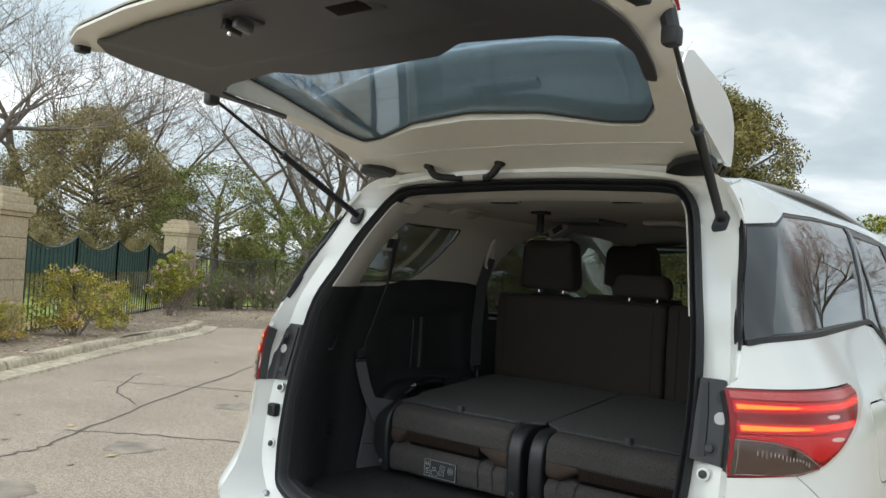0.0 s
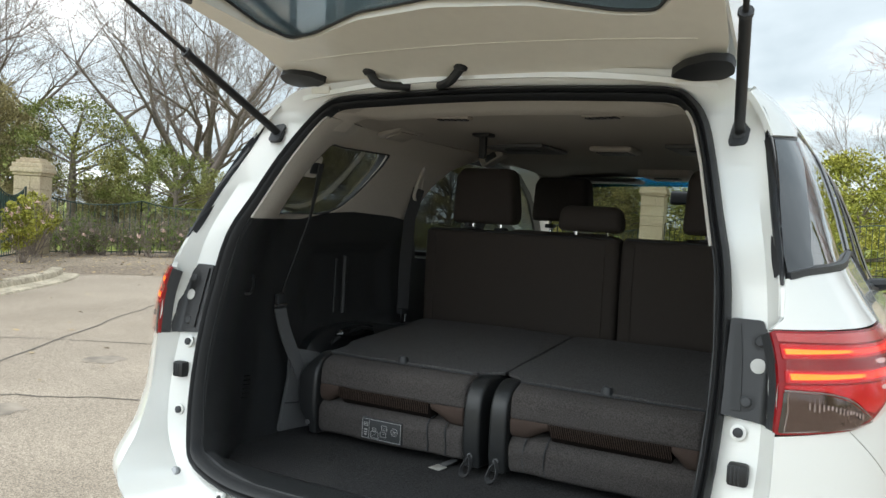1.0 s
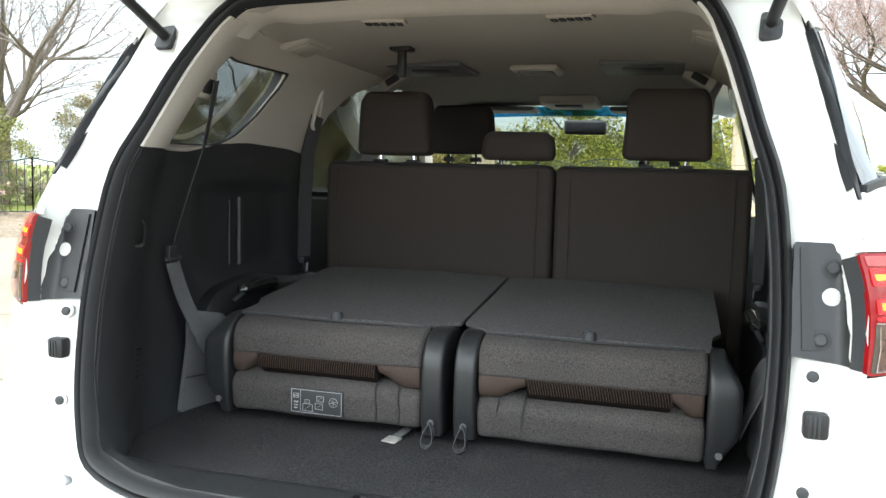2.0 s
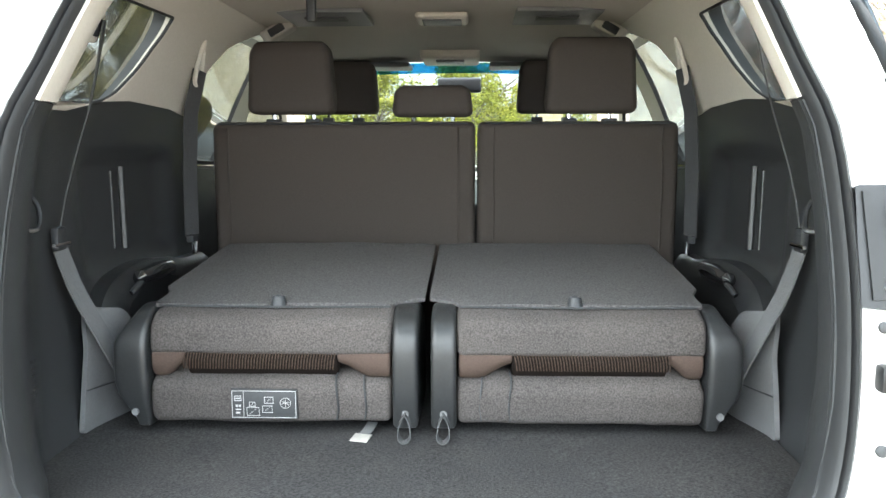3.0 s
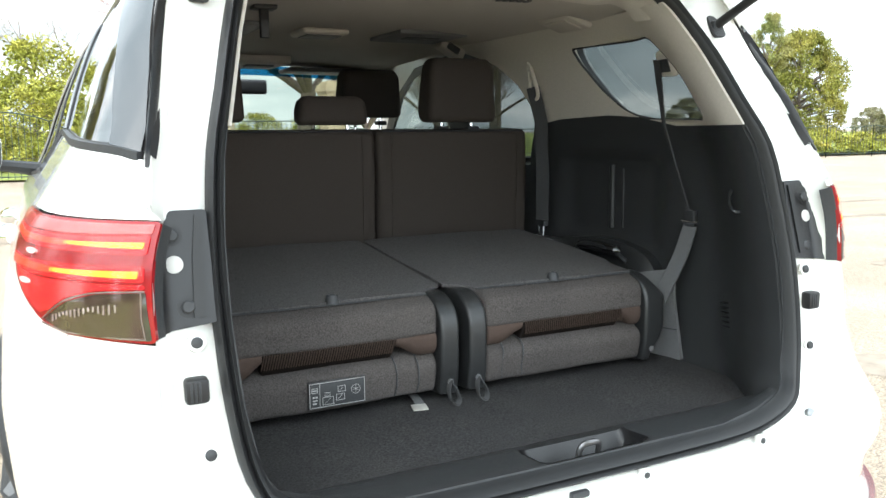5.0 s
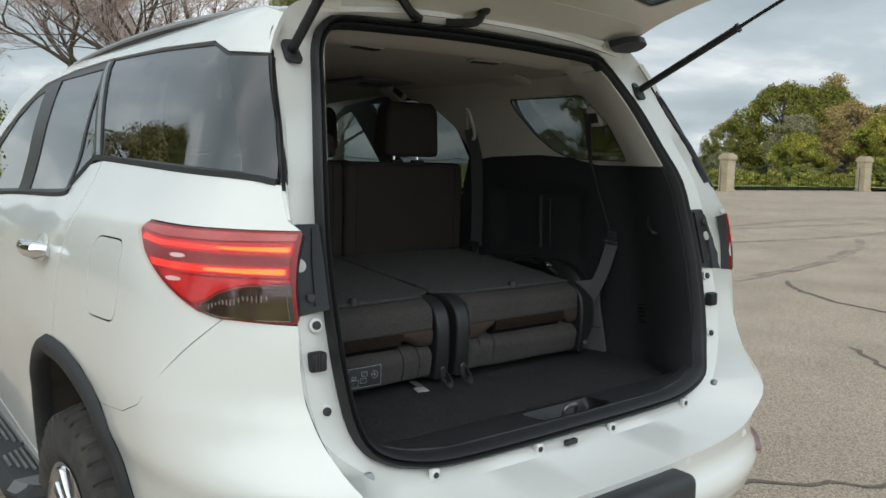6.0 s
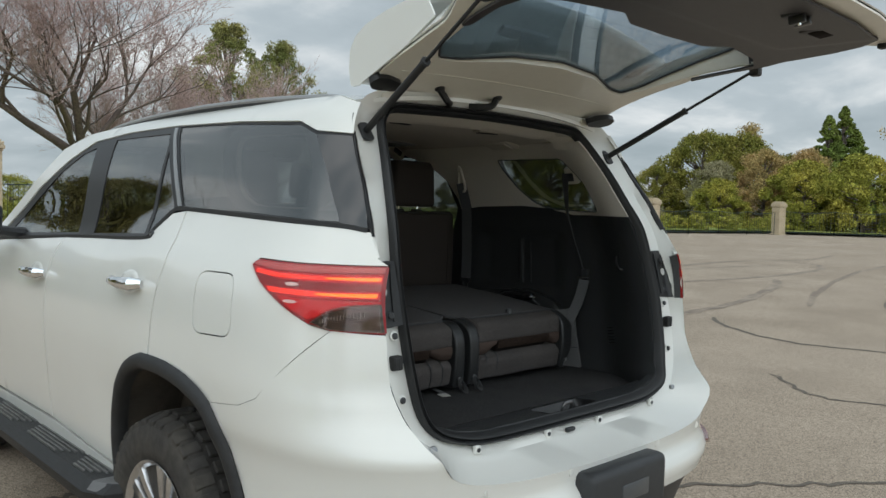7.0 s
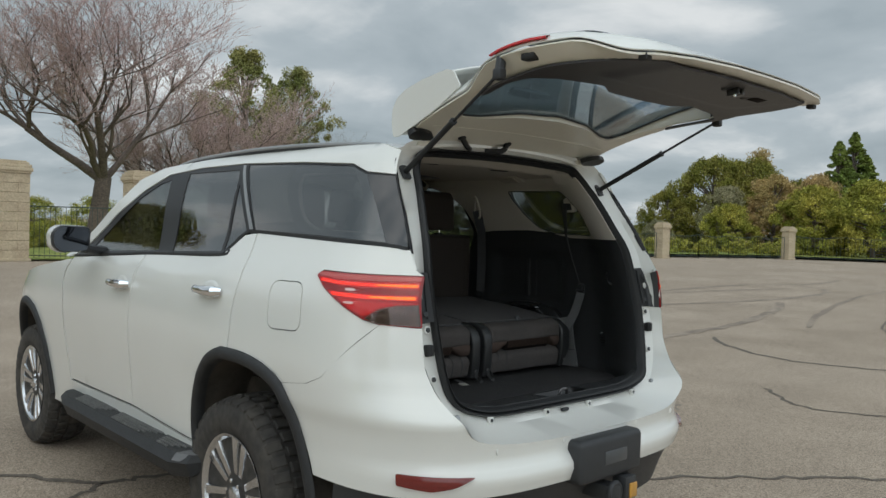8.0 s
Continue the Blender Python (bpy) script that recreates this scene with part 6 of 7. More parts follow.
for s in (-1, 1):
    p0, p1 = Vector((s * 0.578, 0.243, 1.662)), Vector((s * 0.655, -0.290, 1.945))
    k = p0.lerp(p1, 0.56)
    st = part("gas_strut", tube([p0, k], 0.0105, 10), RUBBER, car, "black gas strut")
    part("strut_rod", tube([k, p1], 0.0052, 8), RUBBER, st)
    part("strut_collar", tube([k - (p1 - p0) * 0.008, k + (p1 - p0) * 0.006], 0.013, 10), PLASTIC, st)
    part("ball_joint", box((p1[0] - 0.016, p1[1] - 0.018, p1[2] - 0.022), (p1[0] + 0.016, p1[1] + 0.018, p1[2] + 0.014), 0.008, 2), PLASTIC, st)
    part("gate_bracket", tube([p1, Vector(gate_lift(0.0)(s * 0.640, 0.59))], 0.016, 8), PLASTIC, st)
    part("strut_foot", box((p0[0] - 0.013, p0[1] - 0.014, p0[2] - 0.022), (p0[0] + 0.013, p0[1] + 0.010, p0[2] + 0.014), 0.006, 2), PLASTIC, st)
    part("foot_plate", sheet(rounded([(s * 0.560, 1.640), (s * 0.597, 1.640), (s * 0.600, 1.685), (s * 0.565, 1.69)], 0.010), lambda x, z: (x, float(FLANGE(z)) - 0.006, z), 0.02, 0.008, flip=s < 0), PLASTIC, st)


# ---- ground, kerb, beds, lawn ----
def asphalt_material():
    m = mat("worn_asphalt", (0.345, 0.281, 0.218), 0.92, vary=0.05, fine=160, coarse=0.22, bump=0.0, second=(0.38, 0.312, 0.245), spec=0.2)
    nt = m.node_tree
    b = nt.nodes["Principled BSDF"]
    tc = nt.nodes.new("ShaderNodeTexCoord")
    vor = nt.nodes.new("ShaderNodeTexVoronoi")
    vor.inputs["Scale"].default_value = 135.0
    nt.links.new(tc.outputs["Object"], vor.inputs["Vector"])
    rng = nt.nodes.new("ShaderNodeMapRange")
    rng.inputs[3].default_value, rng.inputs[4].default_value = 0.58, 1.42
    sep = nt.nodes.new("ShaderNodeSeparateColor")
    nt.links.new(vor.outputs["Color"], sep.inputs[0])
    nt.links.new(sep.outputs[0], rng.inputs[0])
    old = b.inputs["Base Color"].links[0].from_socket
    mul = nt.nodes.new("ShaderNodeMix")
    mul.data_type, mul.blend_type = "RGBA", "MULTIPLY"
    mul.inputs[0].default_value = 1.0
    nt.links.new(old, mul.inputs[6])
    nt.links.new(rng.outputs[0], mul.inputs[7])
    # broad stains
    st = nt.nodes.new("ShaderNodeTexNoise")
    st.inputs["Scale"].default_value, st.inputs["Detail"].default_value = 0.9, 6.0
    nt.links.new(tc.outputs["Object"], st.inputs["Vector"])
    sr = nt.nodes.new("ShaderNodeMapRange")
    sr.inputs[1].default_value, sr.inputs[2].default_value = 0.35, 0.65
    sr.inputs[3].default_value, sr.inputs[4].default_value = 0.92, 1.06
    nt.links.new(st.outputs[0], sr.inputs[0])
    mul2 = nt.nodes.new("ShaderNodeMix")
    mul2.data_type, mul2.blend_type = "RGBA", "MULTIPLY"
    mul2.inputs[0].default_value = 1.0
    nt.links.new(mul.outputs[2], mul2.inputs[6])
    nt.links.new(sr.outputs[0], mul2.inputs[7])
    nt.links.new(mul2.outputs[2], b.inputs["Base Color"])
    bp = nt.nodes.new("ShaderNodeBump")
    bp.inputs["Strength"].default_value, bp.inputs["Distance"].default_value = 0.6, 0.006
    nt.links.new(vor.outputs["Distance"], bp.inputs["Height"])
    nt.links.new(bp.outputs[0], b.inputs["Normal"])
    return m


ASPHALT = asphalt_material()
CRACK = mat("tar_crack", (0.125, 0.104, 0.083), 0.9, vary=0.3, fine=30)
SKID = mat("tyre_skid", (0.225, 0.180, 0.140), 0.9, vary=0.45, fine=7, coarse=1.2, second=(0.295, 0.240, 0.187))
PATCH = mat("oil_stain", (0.25, 0.205, 0.163), 0.85, vary=0.3, fine=5, second=(0.31, 0.255, 0.20))
CONCRETE = mat("old_concrete_kerb", (0.50, 0.425, 0.315), 0.9, vary=0.3, fine=14, coarse=1.2, bump=0.6, bump_scale=60, second=(0.36, 0.30, 0.22))
SOIL = mat("mulch_soil", (0.225, 0.172, 0.125), 0.95, vary=0.5, fine=18, coarse=0.8, bump=1.0, bump_scale=25, second=(0.32, 0.25, 0.18))
LAWN = mat("lawn", (0.215, 0.262, 0.05), 0.9, vary=0.35, fine=5, coarse=0.15, bump=0.8, bump_scale=30, second=(0.29, 0.315, 0.07))
STONE = mat("sandstone_block", (0.52, 0.43, 0.30), 0.85, vary=0.18, fine=22, coarse=2.0, bump=0.6, bump_scale=40, second=(0.45, 0.36, 0.25))
IRON = mat("dark_green_iron", (0.035, 0.058, 0.050), 0.5, vary=0.2, fine=30)
SHADE_CLOTH = mat("green_shade_cloth", (0.07, 0.145, 0.128), 0.8, vary=0.2, fine=60, bump=0.4)
BARK = mat("grey_brown_bark", (0.20, 0.162, 0.132), 0.9, vary=0.35, fine=18, coarse=1.0, bump=0.8, bump_scale=30, second=(0.145, 0.12, 0.10))
TWIG = mat("brown_twig", (0.235, 0.19, 0.16), 0.9, vary=0.25, fine=10)
TWIG_PINK = mat("pinkish_twig", (0.52, 0.38, 0.355), 0.9, vary=0.25, fine=10, second=(0.43, 0.31, 0.29))
BARK_DARK = mat("dark_brown_bark", (0.15, 0.115, 0.098), 0.9, vary=0.35, fine=18, coarse=1.0, bump=0.8, bump_scale=30, second=(0.105, 0.082, 0.07))


def leaves(name, color, second, island=0.35):
    m = mat(name, color, 0.6, vary=0.25, fine=1.5, coarse=0.35, second=second, island=island, spec=0.12)
    return m


LEAF_DARK = leaves("dark_olive_leaf", (0.185, 0.190, 0.040), (0.31, 0.275, 0.068), 0.55)
LEAF_OLIVE = leaves("brown_olive_leaf", (0.31, 0.262, 0.135), (0.38, 0.315, 0.165), 0.45)
LEAF_GREEN = leaves("green_leaf", (0.155, 0.21, 0.052), (0.215, 0.26, 0.065), 0.45)
LEAF_LIME = leaves("yellow_green_leaf", (0.28, 0.29, 0.055), (0.43, 0.38, 0.080), 0.55)
LEAF_ROSE = leaves("rose_leaf", (0.36, 0.345, 0.075), (0.60, 0.40, 0.10), 0.45)
LEAF_BROWN = leaves("brown_leaf", (0.50, 0.35, 0.165), (0.40, 0.31, 0.13))
LEAF_GREY = leaves("grey_green_leaf", (0.26, 0.25, 0.14), (0.34, 0.31, 0.19))
LEAF_GUM = leaves("gum_leaf", (0.20, 0.222, 0.072), (0.31, 0.285, 0.11), 0.5)
LEAF_KHAKI = leaves("khaki_leaf", (0.17, 0.165, 0.055), (0.27, 0.225, 0.085), 0.5)
LITTER = leaves("leaf_litter", (0.525, 0.385, 0.175), (0.35, 0.245, 0.14), 0.5)
PETAL = mat("rose_petal", (0.72, 0.50, 0.44), 0.6, vary=0.2)

gb = bmesh.new()
bmesh.ops.create_grid(gb, x_segments=60, y_segments=60, size=900)
ground = single("ground", gb, ASPHALT, "worn grey-brown asphalt car park with cracks and tyre marks", "ground", kind="structure")


def strip_on_ground(name, pts, width, m, z=0.004, wob=0.0, seed=1):
    rnd = random.Random(seed)
    p = [Vector((q[0], q[1], 0)) for q in spline([(x, y, 0) for x, y in pts], 8)]
    rows = []
    for i, q in enumerate(p):
        d = (p[min(i + 1, len(p) - 1)] - p[max(i - 1, 0)]).normalized()
        n = Vector((-d[1], d[0], 0))
        o = rnd.uniform(-wob, wob)
        w = width * (0.5 if i in (0, len(p) - 1) else rnd.uniform(0.7, 1.25))
        rows.append([q + n * (o - w / 2) + Vector((0, 0, z)), q + n * (o + w / 2) + Vector((0, 0, z))])
    return part(name, loft([r[::-1] for r in rows]), m, ground)


for k, (pts, w) in enumerate((
        ([(8.4, 3.9), (7.7, 3.3), (7.2, 2.4), (7.3, 1.6), (7.6, 0.9), (8.2, -0.5)], 0.09),
        ([(5.2, 1.6), (4.65, 1.0), (4.75, 0.6), (4.95, 0.2), (5.6, -1.0)], 0.05),
        ([(1.2, 1.0), (1.95, 0.55), (2.4, 0.2), (2.95, -0.27), (3.6, -0.9)], 0.045),
        ([(-3.2, 3.6), (-1.9, 3.1), (-1.2, 2.95), (-0.78, 2.5), (-0.45, 2.44), (0.6, 2.0)], 0.06),
        ([(-0.78, 2.5), (-1.05, 2.3), (-1.6, 1.7)], 0.05),
        ([(-4.2, -0.3), (-4.7, 1.04), (-4.9, 1.53), (-5.88, 2.87), (-7.7, 5.7), (-9.0, 8.0)], 0.035),
        ([(-7.9, 4.1), (-6.9, 3.2), (-6.0, 2.9)], 0.03),
        ([(-5.3, 1.8), (-4.77, 2.2), (-4.0, 2.7), (-2.5, 3.6)], 0.03),
        ([(-7.6, 3.3), (-6.7, 3.95), (-6.0, 4.35), (-4.5, 5.3)], 0.03),
        ([(9.5, 1.4), (11.5, 2.6), (14, 3.4)], 0.06))):
    strip_on_ground("crack", pts, w * 0.75, CRACK, 0.004, 0.03, k)
for k, (pts, w) in enumerate((
        ([(9.0, 7.7), (12.0, 7.3), (13.7, 6.95), (16.6, 6.65), (18.9, 6.8), (20.1, 7.0), (21.7, 7.7), (22.3, 8.6)], 0.22),
        ([(7.0, 4.2), (8.4, 4.35), (10.2, 4.5), (12.3, 5.0), (14.3, 5.6), (15.6, 6.2)], 0.20),
        ([(16, 9.5), (20.6, 9.8), (24, 9.0), (28, 9.6)], 0.25),
        ([(12, 9.4), (17, 8.9), (21, 8.3)], 0.18),
        ([(11, 3.6), (14, 4.6), (20, 6.0), (27, 6.8)], 0.14))):
    strip_on_ground("skid_mark", pts, w, SKID, 0.005, 0.02, 20 + k)
for k, (x, y, r) in enumerate(((-4.4, 1.9, 0.22), (-3.9, 0.6, 0.3), (0.9, -0.5, 0.35), (-5.4, 3.6, 0.2), (3.6, 1.9, 0.3))):
    rnd = random.Random(40 + k)
    loop = [(x + r * (0.7 + 0.5 * rnd.random()) * math.cos(a), y + r * (0.7 + 0.5 * rnd.random()) * math.sin(a)) for a in np.linspace(0, 2 * math.pi, 17)[:-1]]
    part("stain", sheet(loop, lambda a, b: (a, b, 0.003), 0.15), PATCH, ground)

BED = [(-0.5, -12.0), (-4.9, -2.3), (-8.45, 2.62), (-10.35, 5.12), (-12.05, 7.62), (-13.1, 8.7), (-12.9, 9.6), (-12.0, 10.4), (-10.2, 12.5), (-7.5, 17.0), (-5.2, 24.8), (-7.2, 25.8), (-13.0, 20.0), (-17.6, 14.4), (-18.2, 11.2), (-12.4, 3.6), (-8.0, -3.5), (-3.5, -12.0)]


OPEN_EDGE = np.array([p[:2] for p in spline([(x, y, 0) for x, y in BED[5:12]], 12)])


def bed_z(x, y):
    """Height of the bed, falling to the asphalt where no kerb holds it."""
    d = math.sqrt(float(np.min(np.sum((OPEN_EDGE - (x, y)) ** 2, 1))))
    return 0.005 + (0.125 + 0.07 * noise.noise((x * 0.9, y * 0.9, 0.3))) * float(ease(0.0, 1.2, d))


def bed_lift(x, y):
    return (x, y, bed_z(x, y))


single("garden_bed", sheet(BED, bed_lift, 0.45), SOIL, "brown mulched garden bed along the fence", "garden bed", kind="structure")
LAWN_POLY = [(-3.5, -12.0), (-8.0, -3.5), (-12.4, 3.6), (-18.2, 11.2), (-17.6, 14.4), (-13.0, 20.0), (-7.2, 25.9), (8.2, 26.2), (41.5, 27.0), (53.2, 24.0), (58.5, 14.0), (64, -10), (220, -30), (200, 200), (-200, 200), (-220, -40), (-40, -60)]
single("lawn", sheet(LAWN_POLY, lambda x, y: (x, y, 0.06 + 0.9 * ease(25, 80, math.hypot(x, y)) * (0.5 + 0.5 * noise.noise((x * 0.02, y * 0.02, 0)))), 6.0), LAWN, "green park lawn beyond the fence", "lawn", kind="structure")
KERB = [(-3.0, -6.0), (-4.9, -2.3), (-6.7, 0.2), (-8.55, 2.7), (-10.45, 5.2), (-12.15, 7.7), (-13.2, 8.75)]
kp = spline([(x, y, 0) for x, y in KERB], 6)
kerb = thing("kerb", (-8.6, 2.7, 0), "weathered concrete kerb edging the garden bed", "kerb", kind="structure")
for i in range(0, len(kp) - 3, 3):
    seg = kp[i:i + 4]
    rows = []
    for j, q in enumerate(seg):
        d = seg[min(j + 1, 3)] - seg[max(j - 1, 0)]
        d = d / np.linalg.norm(d)
        n = np.array([-d[1], d[0], 0])
        if j in (0, 3):
            q = q + d * (0.006 if j == 0 else -0.006)
        rows.append([q + n * o + np.array([0, 0, z]) for o, z in ((-0.38, 0.0), (-0.36, 0.028), (-0.08, 0.045), (-0.06, 0.12), (-0.035, 0.14), (0.12, 0.145), (0.15, 0.13), (0.15, 0.0))])
    part("kerb_stone", loft(rows, False, False), CONCRETE, kerb)


# ---- fences and stone pillars ----
def stone_pillar(x, y, h, w, turn, label):
    p = thing("stone_pillar", (x, y, 0), label, "pillar", "stone pillars")
    shaft = h - 0.42
    courses = max(5, int(shaft / 0.3))
    ch = shaft / courses
    for k in range(courses):
        z0, z1 = 0.06 + k * ch * (shaft - 0.06) / shaft, 0.06 + (k + 1) * ch * (shaft - 0.06) / shaft - 0.008
        for a, b in ((-w / 2, -0.003 + 0.12 * w), (0.003 + 0.12 * w, w / 2)):
            q = (a, -w / 2, b, w / 2) if k % 2 else (-w / 2, a, w / 2, b)
            part_local("stone_block", box((q[0], q[1], z0), (q[2], q[3], z1), 0.006, 1), STONE, p)
    part_local("plinth", box((-w / 2 - 0.05, -w / 2 - 0.05, 0.0), (w / 2 + 0.05, w / 2 + 0.05, 0.10), 0.01, 1), STONE, p)
    for z0, z1, o in ((h - 0.42, h - 0.35, 0.03), (h - 0.35, h - 0.23, 0.07), (h - 0.23, h - 0.12, 0.04), (h - 0.12, h - 0.05, -0.02), (h - 0.05, h, -0.08)):
        part_local("cap_stone", box((-w / 2 - o, -w / 2 - o, z0), (w / 2 + o, w / 2 + o, z1 - 0.002), 0.012, 2), STONE, p)
    p.matrix_basis = pose(x, y, 0, 0, 0, turn)
    return p


PILLARS = [(-11.16, 3.62, 2.35, 0.62, 30), (-17.05, 10.75, 2.42, 0.62, 30), (-5.8, 25.4, 3.1, 0.75, 5), (2.6, 25.6, 3.6, 0.85, 5), (4.75, 26.6, 3.25, 0.95, 5), (8.3, 24.9, 3.1, 0.75, 5), (41.5, 25.5, 2.25, 0.64, -10), (53.0, 22.7, 2.3, 0.64, -15), (-1.0, -14.5, 2.4, 0.62, 30), (-6.5, -3.5, 2.4, 0.62, 30)]
for x, y, h, w, turn in PILLARS:
    stone_pillar(x, y, h, w, turn, "pale sandstone fence pillar with a stepped cap")

picket_mesh = mesh_of("picket", box((-0.009, -0.009, 0.0), (0.009, 0.009, 1.0), 0.003, 1), IRON)


def fence_panel(a, b, h, dip, spacing, cloth=False, fine=True, z0=0.1):
    """One iron panel between two ends, its top rail hanging in a curve."""
    a, b = Vector((*a, z0)), Vector((*b, z0))
    n = max(2, int((b - a).length / spacing))
    f = thing("iron_fence", a, "dark green iron picket fence panel with a curved top rail", "fence", "iron fence panels")
    d = (b - a).normalized()
    side = Vector((-d[1], d[0], 0))

    def top(k):
        return h - dip * 4 * k * (1 - k)

    for k, hh in ((0.0, h + 0.015), (1.0, h + 0.015)):
        q = a.lerp(b, k)
        part("post", box((q[0] - 0.016, q[1] - 0.016, z0 - 0.12), (q[0] + 0.016, q[1] + 0.016, z0 + hh), 0.004, 1), IRON, f)
    part("top_rail", tube([a.lerp(b, k) + Vector((0, 0, top(k))) for k in np.linspace(0, 1, 13)], 0.017, 6), IRON, f)
    part("bottom_rail", tube([a + Vector((0, 0, 0.08)), b + Vector((0, 0, 0.08))], 0.016, 6), IRON, f)
    if fine:
        for i in range(1, n):
            k = i / n
            o = new("picket", picket_mesh)
            o.parent = f
            o.matrix_basis = Matrix.Translation(a.lerp(b, k) - a) @ Matrix.Diagonal((1, 1, top(k), 1))
    else:
        pb = bmesh.new()
        for i in range(1, n):
            k = i / n
            q = a.lerp(b, k)
            for sx, sy in ((0.012, 0.0),):
                v = [pb.verts.new(q + d * ox + side * oy + Vector((0, 0, z))) for z in (0.0, top(k)) for ox, oy in ((-0.008, -0.008), (0.008, -0.008), (0.0, 0.008))]
                for i0, i1 in ((0, 1), (1, 2), (2, 0)):
                    pb.faces.new((v[i0], v[i1], v[i1 + 3], v[i0 + 3]))
        tagged(part("fence_infill", pb, IRON, f), kind="stuff")
    if cloth:
        rows = [[a.lerp(b, k) + side * 0.03 + Vector((0, 0, z)) for k in np.linspace(0, 1, 13)] for z in (0.98,)] + [[a.lerp(b, k) + side * 0.03 + Vector((0, 0, top(k) - 0.02)) for k in np.linspace(0, 1, 13)]]
        part("shade_cloth", loft(rows), SHADE_CLOTH, f, "dark green shade cloth")
    return f


def fence_run(pts, h, dip, length, spacing, cloth=False, fine=True):
    for p, q in zip(pts, pts[1:]):
        n = max(1, round(math.dist(p, q) / length))
        for k in range(n):
            fence_panel(along(p, q, k / n), along(p, q, (k + 1) / n), h, dip, spacing, cloth, fine)


fence_run([(-11.3, 4.1), (-16.8, 10.4)], 1.62, 0.22, 2.3, 0.15, True)
fence_run([(-17.1, 11.1), (-16.6, 13.6)], 1.45, 0.16, 2.6, 0.15)
fence_run([(-16.6, 13.6), (-12.5, 19.2), (-6.2, 25.1)], 1.45, 0.16, 2.6, 0.17)
fence_run([(-1.2, -14.0), (-6.3, -3.9), (-10.8, 3.4)], 1.5, 0.2, 2.8, 0.3, False, False)
fence_run([(-5.4, 25.4), (2.2, 25.6)], 1.7, -0.25, 2.5, 0.16, False, False)
fence_run([(5.2, 26.6), (8.0, 25.0)], 1.7, 0.0, 2.5, 0.16, False, False)
fence_run([(8.7, 24.9), (24, 26.0), (41.0, 25.6)], 1.5, 0.12, 3.2, 0.22, False, False)
fence_run([(41.9, 25.4), (52.6, 22.8)], 1.45, 0.12, 2.7, 0.22, False, False)
fence_run([(53.3, 22.5), (58.0, 14.0), (63.0, -8.0)], 1.55, 0.12, 3.0, 0.22, False, False)


# ---- plants ----
def prism_tree(segs, sides):
    """Tapered bars (p, q, r0, r1) as one list of vertices and faces."""
    verts, faces = [], []
    for (p, q, r0, r1), n in zip(segs, sides):
        d = q - p
        ln = np.linalg.norm(d)
        if ln < 1e-6:
            continue
        d = d / ln
        u = np.cross(d, (0.3, 0.9, 0.31))
        u /= np.linalg.norm(u)
        w = np.cross(d, u)
        k = len(verts)
        for c, r in ((p, r0), (q + d * r1 * 0.6, r1)):
            for i in range(n):
                a = 2 * math.pi * i / n
                verts.append(tuple(c + (u * math.cos(a) + w * math.sin(a)) * r))
        faces += [(k + i, k + (i + 1) % n, k + n + (i + 1) % n, k + n + i) for i in range(n)]
    return verts, faces


def grow(rnd, start, way, length, radius, depth, spread, segs, tips, droop=0.0, kids=(2, 3), shrink=0.74):
    p, d, r = np.array(start, float), np.array(way, float), radius
    n = 3 if depth > 1 else 2
    for i in range(n):
        d = d + np.array([rnd.gauss(0, 0.13), rnd.gauss(0, 0.13), rnd.gauss(0, 0.08) + 0.05 - droop * (3 - depth) * 0.1])
        d /= np.linalg.norm(d)
        q = p + d * length / n
        r1 = r * (0.86 if depth else 0.5)
        segs.append((p, q, r, r1, depth))
        p, r = q, r1
        if depth > 0 and i < n - 1 and rnd.random() < 0.75:
            s = d + np.array([rnd.gauss(0, spread), rnd.gauss(0, spread), rnd.gauss(0.1, spread * 0.5)])
            s /= np.linalg.norm(s)
            grow(rnd, p, s, length * shrink * rnd.uniform(0.6, 0.95), r * 0.55, depth - 1, spread, segs, tips, droop, kids, shrink)
    if depth == 0:
        tips.append((p, d))
        return
    for _ in range(rnd.randint(*kids)):
        s = d + np.array([rnd.gauss(0, spread), rnd.gauss(0, spread), rnd.gauss(0.08, spread * 0.6)])
        s /= np.linalg.norm(s)
        grow(rnd, p, s, length * shrink * rnd.uniform(0.8, 1.15), r * 0.68, depth - 1, spread, segs, tips, droop, kids, shrink)


def raw_mesh(name, verts, faces, material, smooth=True):
    me = bpy.data.meshes.new(name)
    me.from_pydata(verts, [], faces)
    me.materials.append(material)
    if smooth:
        me.polygons.foreach_set("use_smooth", [True] * len(me.polygons))
    return me


def leaf_cloud(rnd, centres, per, size, flat=0.0):
    """Leaves as small folded quads, scattered in clumps (centre, radius)."""
    g = np.random.default_rng(rnd.randint(0, 10 ** 6))
    c = np.array([q[:3] for q, _ in centres])
    r = np.array([rad for _, rad in centres])
    idx = np.repeat(np.arange(len(c)), per)
    n = len(idx)
    dirs = g.normal(size=(n, 3))
    dirs /= np.linalg.norm(dirs, axis=1, keepdims=True)
    rad = r[idx] * g.random(n) ** 0.45
    pos = c[idx] + dirs * rad[:, None] * np.array([1, 1, 0.8 - flat])
    u = g.normal(size=(n, 3)) + dirs * 0.6
    u /= np.linalg.norm(u, axis=1, keepdims=True)
    v = np.cross(u, g.normal(size=(n, 3)))
    v /= np.linalg.norm(v, axis=1, keepdims=True) + 1e-9
    s = size * g.uniform(0.6, 1.5, size=(n, 1))
    quad = np.stack([pos - u * s, pos + v * s * 0.45, pos + u * s, pos - v * s * 0.45], 1).reshape(-1, 3)
    faces = (np.arange(n)[:, None] * 4 + np.arange(4)).tolist()
    return quad.tolist(), faces


